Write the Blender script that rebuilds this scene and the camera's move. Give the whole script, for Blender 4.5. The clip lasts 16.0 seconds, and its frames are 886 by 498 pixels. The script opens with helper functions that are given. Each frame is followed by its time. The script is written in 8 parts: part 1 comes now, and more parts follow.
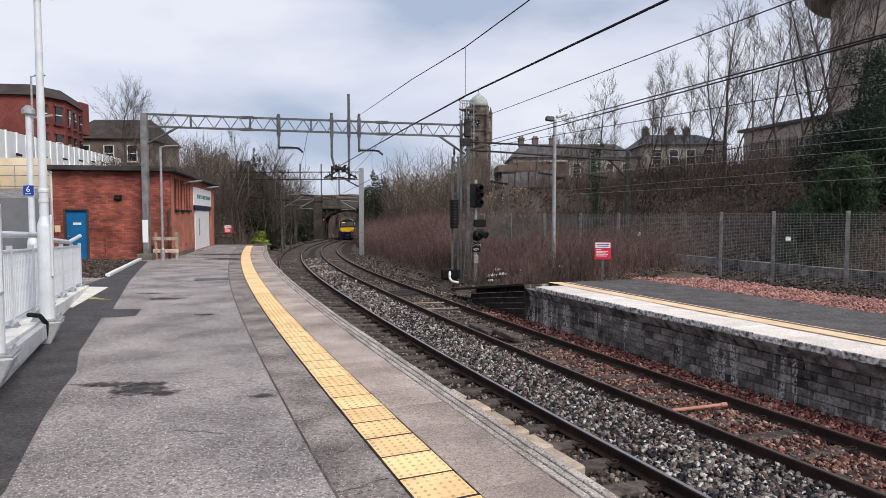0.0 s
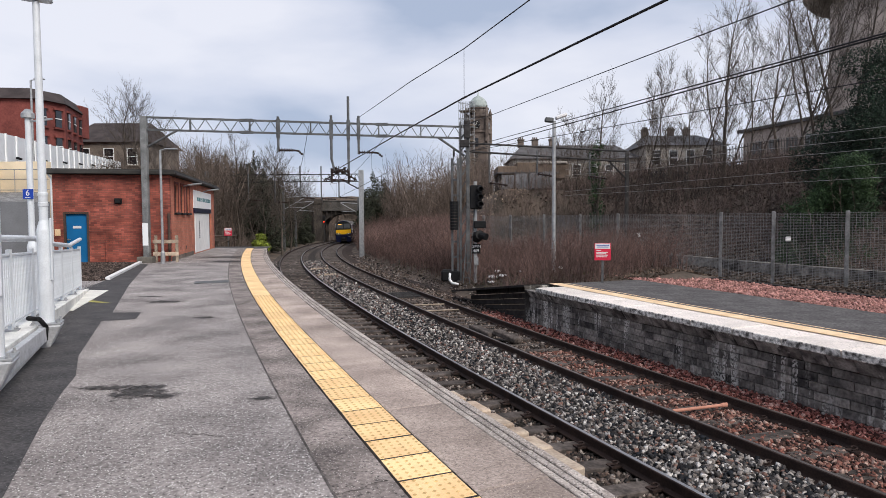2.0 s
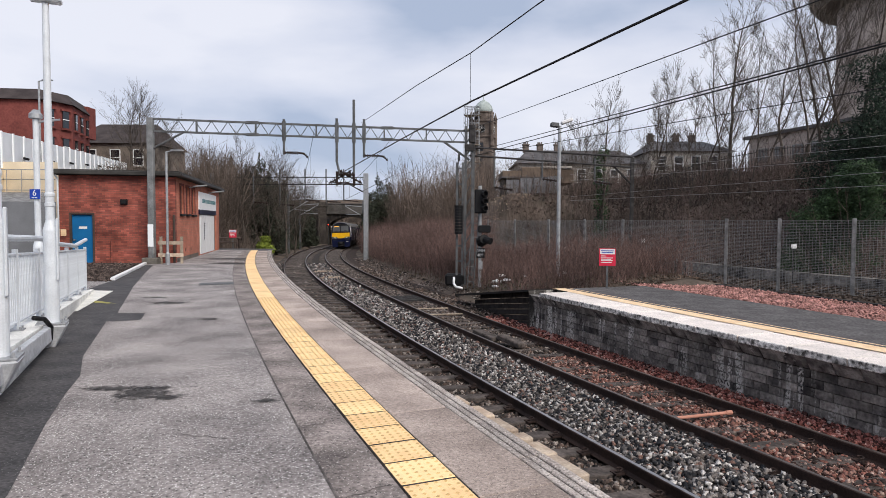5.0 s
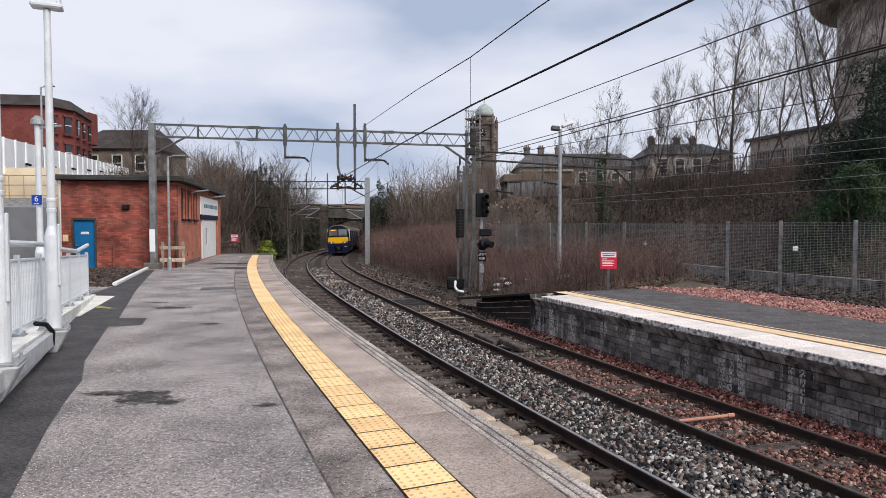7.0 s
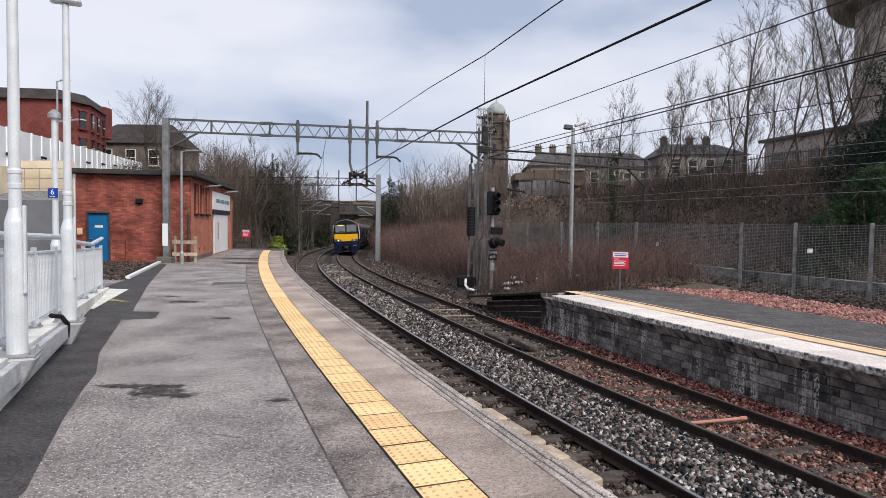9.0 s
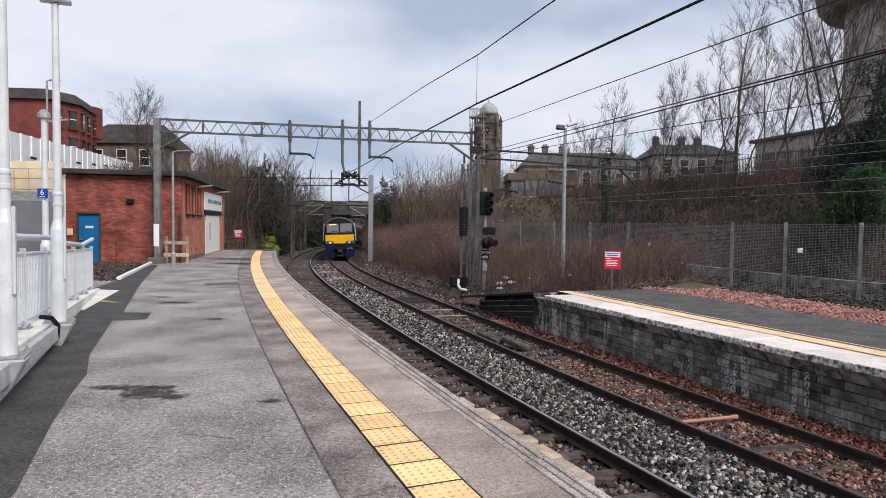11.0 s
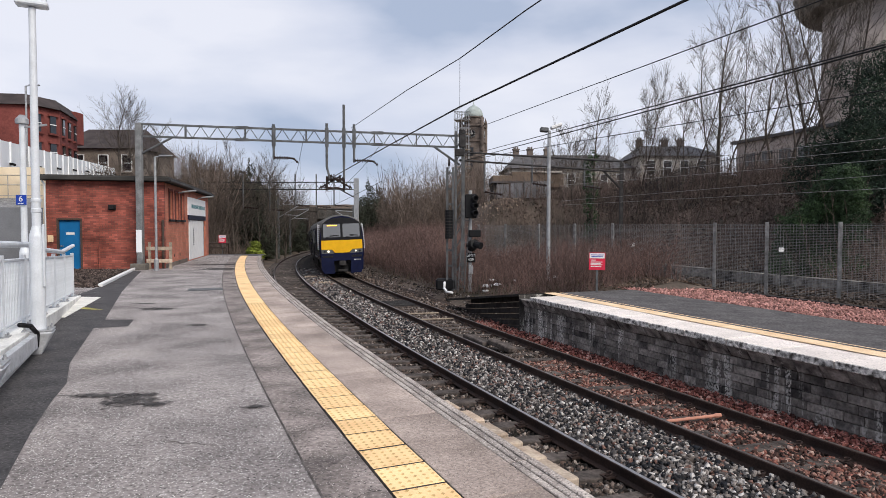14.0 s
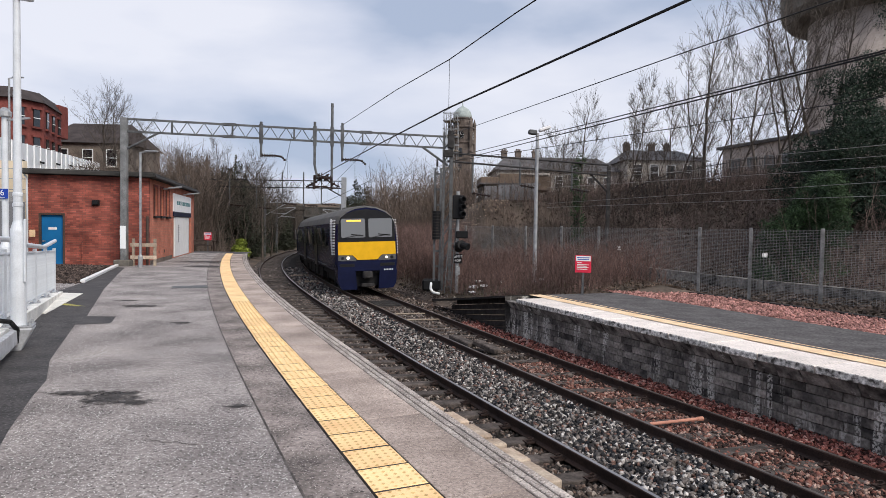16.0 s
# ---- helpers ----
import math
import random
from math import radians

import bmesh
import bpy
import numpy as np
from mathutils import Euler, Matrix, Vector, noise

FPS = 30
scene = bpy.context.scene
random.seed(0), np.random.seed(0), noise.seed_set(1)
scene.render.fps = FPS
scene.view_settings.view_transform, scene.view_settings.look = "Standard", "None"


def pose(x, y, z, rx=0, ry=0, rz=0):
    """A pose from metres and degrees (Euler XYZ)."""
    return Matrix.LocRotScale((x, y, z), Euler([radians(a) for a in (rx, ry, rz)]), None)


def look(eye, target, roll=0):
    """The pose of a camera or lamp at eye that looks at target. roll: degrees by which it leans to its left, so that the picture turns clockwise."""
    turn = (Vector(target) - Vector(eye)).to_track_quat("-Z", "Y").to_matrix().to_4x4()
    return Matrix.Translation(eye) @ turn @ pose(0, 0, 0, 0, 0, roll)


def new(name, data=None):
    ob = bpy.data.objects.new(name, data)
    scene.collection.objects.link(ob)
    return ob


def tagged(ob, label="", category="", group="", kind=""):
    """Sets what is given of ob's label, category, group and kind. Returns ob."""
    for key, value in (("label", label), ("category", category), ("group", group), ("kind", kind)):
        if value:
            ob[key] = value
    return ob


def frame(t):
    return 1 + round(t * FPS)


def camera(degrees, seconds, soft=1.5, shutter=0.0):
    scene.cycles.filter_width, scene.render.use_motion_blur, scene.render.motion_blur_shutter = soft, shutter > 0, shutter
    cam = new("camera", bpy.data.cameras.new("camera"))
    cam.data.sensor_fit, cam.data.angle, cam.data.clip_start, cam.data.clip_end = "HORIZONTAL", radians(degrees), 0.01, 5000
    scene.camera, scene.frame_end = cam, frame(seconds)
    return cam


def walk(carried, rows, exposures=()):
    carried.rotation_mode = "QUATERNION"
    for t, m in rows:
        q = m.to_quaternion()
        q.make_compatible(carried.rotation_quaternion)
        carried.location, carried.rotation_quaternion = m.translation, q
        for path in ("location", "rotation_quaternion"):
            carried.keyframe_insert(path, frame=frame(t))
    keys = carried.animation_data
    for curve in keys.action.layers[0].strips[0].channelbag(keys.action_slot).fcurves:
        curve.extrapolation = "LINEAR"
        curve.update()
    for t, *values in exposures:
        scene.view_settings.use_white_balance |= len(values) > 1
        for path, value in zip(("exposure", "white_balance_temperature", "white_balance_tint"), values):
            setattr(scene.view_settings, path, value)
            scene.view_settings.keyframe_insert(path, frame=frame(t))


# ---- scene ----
# camera: held by hand on the platform, turning slightly
EYE = (0.0, 0.0, 1.734)
VIEW = [
    (0, -0.000, -2.966, 0.000, 0.0000, 0.0000, 0.0000),
    (0.5, -0.011, -3.000, -0.055, 0.0035, -0.0031, 0.0012),
    (1, -0.090, -2.981, -0.110, 0.0080, -0.0025, 0.0010),
    (1.5, -0.097, -2.920, -0.222, 0.0118, -0.0016, 0.0005),
    (2, 0.029, -2.812, -0.278, 0.0133, -0.0008, -0.0008),
    (2.5, 0.243, -2.731, -0.230, 0.0111, 0.0007, -0.0011),
    (3, 0.357, -2.700, -0.055, 0.0065, 0.0040, 0.0002),
    (3.5, 0.385, -2.676, 0.206, 0.0018, 0.0080, 0.0008),
    (4, 0.393, -2.615, 0.327, -0.0023, 0.0096, 0.0001),
    (6.5, 0.483, -2.173, 0.051, 0.0080, 0.0026, -0.0012),
    (7, 0.543, -2.112, 0.003, 0.0143, -0.0027, 0.0000),
    (7.5, 0.736, -2.136, 0.230, 0.0070, -0.0009, -0.0002),
    (8, 1.027, -2.230, 0.575, -0.0087, 0.0057, -0.0013),
    (8.5, 1.285, -2.303, 0.768, -0.0214, 0.0099, -0.0014),
    (9, 1.442, -2.323, 0.721, -0.0247, 0.0076, 0.0014),
    (11.5, 0.587, -2.284, 0.571, -0.0137, 0.0048, -0.0009),
    (12, 0.419, -2.243, 0.462, -0.0063, 0.0071, -0.0024),
    (12.5, 0.203, -2.216, 0.318, -0.0009, 0.0055, -0.0018),
    (13, -0.002, -2.169, 0.215, 0.0040, 0.0030, -0.0006),
    (13.5, -0.206, -2.098, 0.120, 0.0089, 0.0015, -0.0000),
    (14, -0.457, -2.016, 0.098, 0.0121, 0.0017, -0.0001),
    (14.5, -0.758, -1.958, 0.213, 0.0137, 0.0011, -0.0008),
    (15, -1.057, -1.925, 0.518, 0.0138, -0.0002, 0.0001),
    (15.5, -1.197, -1.920, 0.826, 0.0134, 0.0014, 0.0033),
    (16, -1.646, -1.954, 0.965, 0.0148, 0.0050, 0.0039),
]



def view(yaw, tilt, roll, dx, dy, dz):
    return Matrix.Translation((EYE[0] + dx, EYE[1] + dy, EYE[2] + dz)) @ pose(0, 0, 0, 0, 0, yaw) @ pose(0, 0, 0, 90 + tilt) @ pose(0, 0, 0, 0, 0, roll)


cam = camera(70.8, 16.0, soft=0.5)
walk(cam, [(t, view(*v)) for t, *v in VIEW])

# ---- sky and sun: bright overcast ----
SUN_EL, SUN_AZ = radians(42), radians(140)
world = bpy.data.worlds.new("sky")
world.use_nodes = True
scene.world = world
wt = world.node_tree
wt.nodes.clear()


wnode = wt.nodes.new


sky = wnode("ShaderNodeTexSky")
sky.sky_type, sky.sun_disc, sky.sun_elevation, sky.sun_rotation = "NISHITA", False, SUN_EL, SUN_AZ
tc = wnode("ShaderNodeTexCoord")
mp = wnode("ShaderNodeMapping")
mp.inputs["Scale"].default_value = (1.0, 1.0, 2.9)
mp.inputs["Location"].default_value = (1.35, 0.4, 0.75)
n1 = wnode("ShaderNodeTexNoise")
n1.inputs["Scale"].default_value, n1.inputs["Detail"].default_value, n1.inputs["Roughness"].default_value = 2.1, 6, 0.46
n1.inputs["Distortion"].default_value = 0.12
cr = wnode("ShaderNodeValToRGB")
cr.color_ramp.elements[0].position, cr.color_ramp.elements[0].color = 0.40, (0.40, 0.47, 0.62, 1)
cr.color_ramp.elements[1].position, cr.color_ramp.elements[1].color = 0.66, (0.775, 0.79, 0.875, 1)
e = cr.color_ramp.elements.new(0.52)
e.color = (0.61, 0.65, 0.775, 1)
mix = wnode("ShaderNodeMix")
mix.data_type = "RGBA"
mix.inputs["Factor"].default_value = 0.93
scl = wnode("ShaderNodeMix")
scl.data_type, scl.blend_type = "RGBA", "MULTIPLY"
scl.inputs["Factor"].default_value = 1.0
scl.inputs["B"].default_value = (0.1, 0.1, 0.1, 1)
bg = wnode("ShaderNodeBackground")
bg.inputs["Strength"].default_value = 1.0
wo = wnode("ShaderNodeOutputWorld")
wl = wt.links.new
wl(tc.outputs["Generated"], mp.inputs["Vector"])
wl(mp.outputs["Vector"], n1.inputs["Vector"])
sep = wnode("ShaderNodeSeparateXYZ")
low = wnode("ShaderNodeMapRange")
low.inputs["From Min"].default_value, low.inputs["From Max"].default_value = 0.02, 0.32
low.inputs["To Min"].default_value, low.inputs["To Max"].default_value = 0.12, 0.0
add = wnode("ShaderNodeMath")
wl(tc.outputs["Generated"], sep.inputs["Vector"])
wl(sep.outputs["Z"], low.inputs["Value"])
wl(low.outputs["Result"], add.inputs[0])
wl(n1.outputs["Fac"], add.inputs[1])
wl(add.outputs["Value"], cr.inputs["Fac"])
wl(sky.outputs["Color"], scl.inputs["A"])
wl(scl.outputs["Result"], mix.inputs["A"])
wl(cr.outputs["Color"], mix.inputs["B"])
wl(mix.outputs["Result"], bg.inputs["Color"])
wl(bg.outputs["Background"], wo.inputs["Surface"])
sun_data = bpy.data.lights.new("sun", "SUN")
sun_data.energy, sun_data.angle, sun_data.color = 2.8, radians(28), (1.0, 0.93, 0.85)
sun = new("sun", sun_data)
sun.matrix_world = look((math.sin(SUN_AZ) * 50, math.cos(SUN_AZ) * 50, 50 * math.tan(SUN_EL)), (0, 0, 0))
scene.view_settings.exposure = 0.15

# ---- materials ----


def mat(name, col, rough=0.8, metal=0.0, var=0.15, scale=6.0, bump=0.15, fine=60.0, col2=None, speck=None, island=0.0, obrand=0.0, spec=0.2, emit=None, cols=None, pits=None):
    """Colour varied at two scales (stains and grain), with fine relief."""
    m = bpy.data.materials.new(name)
    m.use_nodes = True
    nt = m.node_tree
    b = nt.nodes["Principled BSDF"]
    ln = nt.links.new
    b.inputs["Roughness"].default_value, b.inputs["Metallic"].default_value = rough, metal
    b.inputs["Specular IOR Level"].default_value = spec
    tc = nt.nodes.new("ShaderNodeTexCoord")
    big = nt.nodes.new("ShaderNodeTexNoise")
    big.inputs["Scale"].default_value, big.inputs["Detail"].default_value = scale, 5
    grain = nt.nodes.new("ShaderNodeTexNoise")
    grain.inputs["Scale"].default_value, grain.inputs["Detail"].default_value = fine, 3
    place = tc.outputs["Object"]
    if obrand:
        # pieces that share a mesh do not share their stains
        oi = nt.nodes.new("ShaderNodeObjectInfo")
        far = nt.nodes.new("ShaderNodeVectorMath")
        far.operation = "MULTIPLY_ADD"
        ln(oi.outputs["Random"], far.inputs[0])
        far.inputs[1].default_value = (71.0, 37.0, 53.0)
        ln(place, far.inputs[2])
        place = far.outputs["Vector"]
    ln(place, big.inputs["Vector"])
    ln(place, grain.inputs["Vector"])
    ramp = nt.nodes.new("ShaderNodeValToRGB")
    d = col2 or tuple(c * (1 - 2.2 * var) for c in col)
    ramp.color_ramp.elements[0].position, ramp.color_ramp.elements[1].position = 0.35, 0.65
    ramp.color_ramp.elements[0].color, ramp.color_ramp.elements[1].color = (*d, 1), (*col, 1)
    ln(big.outputs["Fac"], ramp.inputs["Fac"])
    g = nt.nodes.new("ShaderNodeMapRange")
    g.inputs["From Min"].default_value, g.inputs["From Max"].default_value = 0.3, 0.7
    g.inputs["To Min"].default_value, g.inputs["To Max"].default_value = 1 - var, 1 + var
    ln(grain.outputs["Fac"], g.inputs["Value"])
    val = g.outputs["Result"]
    for on, src in ((island, "isl"), (obrand, "ob")):
        if on:
            if src == "isl":
                r = nt.nodes.new("ShaderNodeNewGeometry").outputs["Random Per Island"]
            else:
                r = nt.nodes.new("ShaderNodeObjectInfo").outputs["Random"]
            k = nt.nodes.new("ShaderNodeMapRange")
            k.inputs["To Min"].default_value, k.inputs["To Max"].default_value = 1 - on, 1 + on
            ln(r, k.inputs["Value"])
            mu = nt.nodes.new("ShaderNodeMath")
            mu.operation = "MULTIPLY"
            ln(val, mu.inputs[0])
            ln(k.outputs["Result"], mu.inputs[1])
            val = mu.outputs["Value"]
    sc = nt.nodes.new("ShaderNodeVectorMath")
    sc.operation = "SCALE"
    tone = ramp.outputs["Color"]
    if cols:
        each = nt.nodes.new("ShaderNodeValToRGB")
        each.color_ramp.interpolation = "CONSTANT"
        while len(each.color_ramp.elements) < len(cols):
            each.color_ramp.elements.new(0.5)
        for i, c in enumerate(cols):
            each.color_ramp.elements[i].position = i / len(cols)
            each.color_ramp.elements[i].color = (*c, 1)
        ln(nt.nodes.new("ShaderNodeNewGeometry").outputs["Random Per Island"], each.inputs["Fac"])
        tone = each.outputs["Color"]
    ln(tone, sc.inputs[0])
    ln(val, sc.inputs["Scale"])
    out = sc.outputs["Vector"]
    for scol, sscale, size in [k for k in (pits, speck) if k]:
        vo = nt.nodes.new("ShaderNodeTexVoronoi")
        vo.inputs["Scale"].default_value = sscale
        ln(place, vo.inputs["Vector"])
        lt = nt.nodes.new("ShaderNodeMath")
        lt.operation = "LESS_THAN"
        lt.inputs[1].default_value = size
        ln(vo.outputs["Distance"], lt.inputs[0])
        mx = nt.nodes.new("ShaderNodeMix")
        mx.data_type = "RGBA"
        mx.inputs["B"].default_value = (*scol, 1)
        sg = nt.nodes.new("ShaderNodeMath")
        sg.operation = "MULTIPLY"
        ln(lt.outputs["Value"], sg.inputs[0])
        ln(vo.outputs["Color"], sg.inputs[1])
        ln(sg.outputs["Value"], mx.inputs["Factor"])
        ln(out, mx.inputs["A"])
        out = mx.outputs["Result"]
    ln(out, b.inputs["Base Color"])
    if bump:
        bp = nt.nodes.new("ShaderNodeBump")
        bp.inputs["Strength"].default_value, bp.inputs["Distance"].default_value = bump, 0.01
        ln(grain.outputs["Fac"], bp.inputs["Height"])
        ln(bp.outputs["Normal"], b.inputs["Normal"])
    if emit:
        b.inputs["Emission Color"].default_value, b.inputs["Emission Strength"].default_value = (*emit[0], 1), emit[1]
    return m


def brick_mat(name, c1, c2, mortar, w=0.225, h=0.075, gap=0.007, swap=None, stain=0.25):
    """Courses of bricks on upright faces; swap names the axis that runs along the wall."""
    m = mat(name, c1, 0.85, var=0.1, bump=0.0)
    nt = m.node_tree
    ln = nt.links.new
    b = nt.nodes["Principled BSDF"]
    tc = nt.nodes.new("ShaderNodeTexCoord")
    sep = nt.nodes.new("ShaderNodeSeparateXYZ")
    com = nt.nodes.new("ShaderNodeCombineXYZ")
    ln(tc.outputs["Object"], sep.inputs["Vector"])
    ln(sep.outputs[swap or "X"], com.inputs["X"])
    ln(sep.outputs["Z"], com.inputs["Y"])
    bk = nt.nodes.new("ShaderNodeTexBrick")
    bk.inputs["Color1"].default_value, bk.inputs["Color2"].default_value, bk.inputs["Mortar"].default_value = (*c1, 1), (*c2, 1), (*mortar, 1)
    bk.inputs["Scale"].default_value, bk.inputs["Brick Width"].default_value, bk.inputs["Row Height"].default_value = 1.0, w, h
    bk.inputs["Mortar Size"].default_value, bk.inputs["Mortar Smooth"].default_value = gap, 0.2
    ln(com.outputs["Vector"], bk.inputs["Vector"])
    no = nt.nodes.new("ShaderNodeTexNoise")
    no.inputs["Scale"].default_value, no.inputs["Detail"].default_value = 1.3, 6
    ln(tc.outputs["Object"], no.inputs["Vector"])
    mr = nt.nodes.new("ShaderNodeMapRange")
    mr.inputs["From Min"].default_value, mr.inputs["From Max"].default_value = 0.3, 0.7
    mr.inputs["To Min"].default_value, mr.inputs["To Max"].default_value = 1 - stain, 1 + stain
    ln(no.outputs["Fac"], mr.inputs["Value"])
    sc = nt.nodes.new("ShaderNodeVectorMath")
    sc.operation = "SCALE"
    ln(bk.outputs["Color"], sc.inputs[0])
    ln(mr.outputs["Result"], sc.inputs["Scale"])
    ln(sc.outputs["Vector"], b.inputs["Base Color"])
    bp = nt.nodes.new("ShaderNodeBump")
    bp.invert = True
    bp.inputs["Strength"].default_value, bp.inputs["Distance"].default_value = 0.6, 0.01
    ln(bk.outputs["Fac"], bp.inputs["Height"])
    ln(bp.outputs["Normal"], b.inputs["Normal"])
    return m


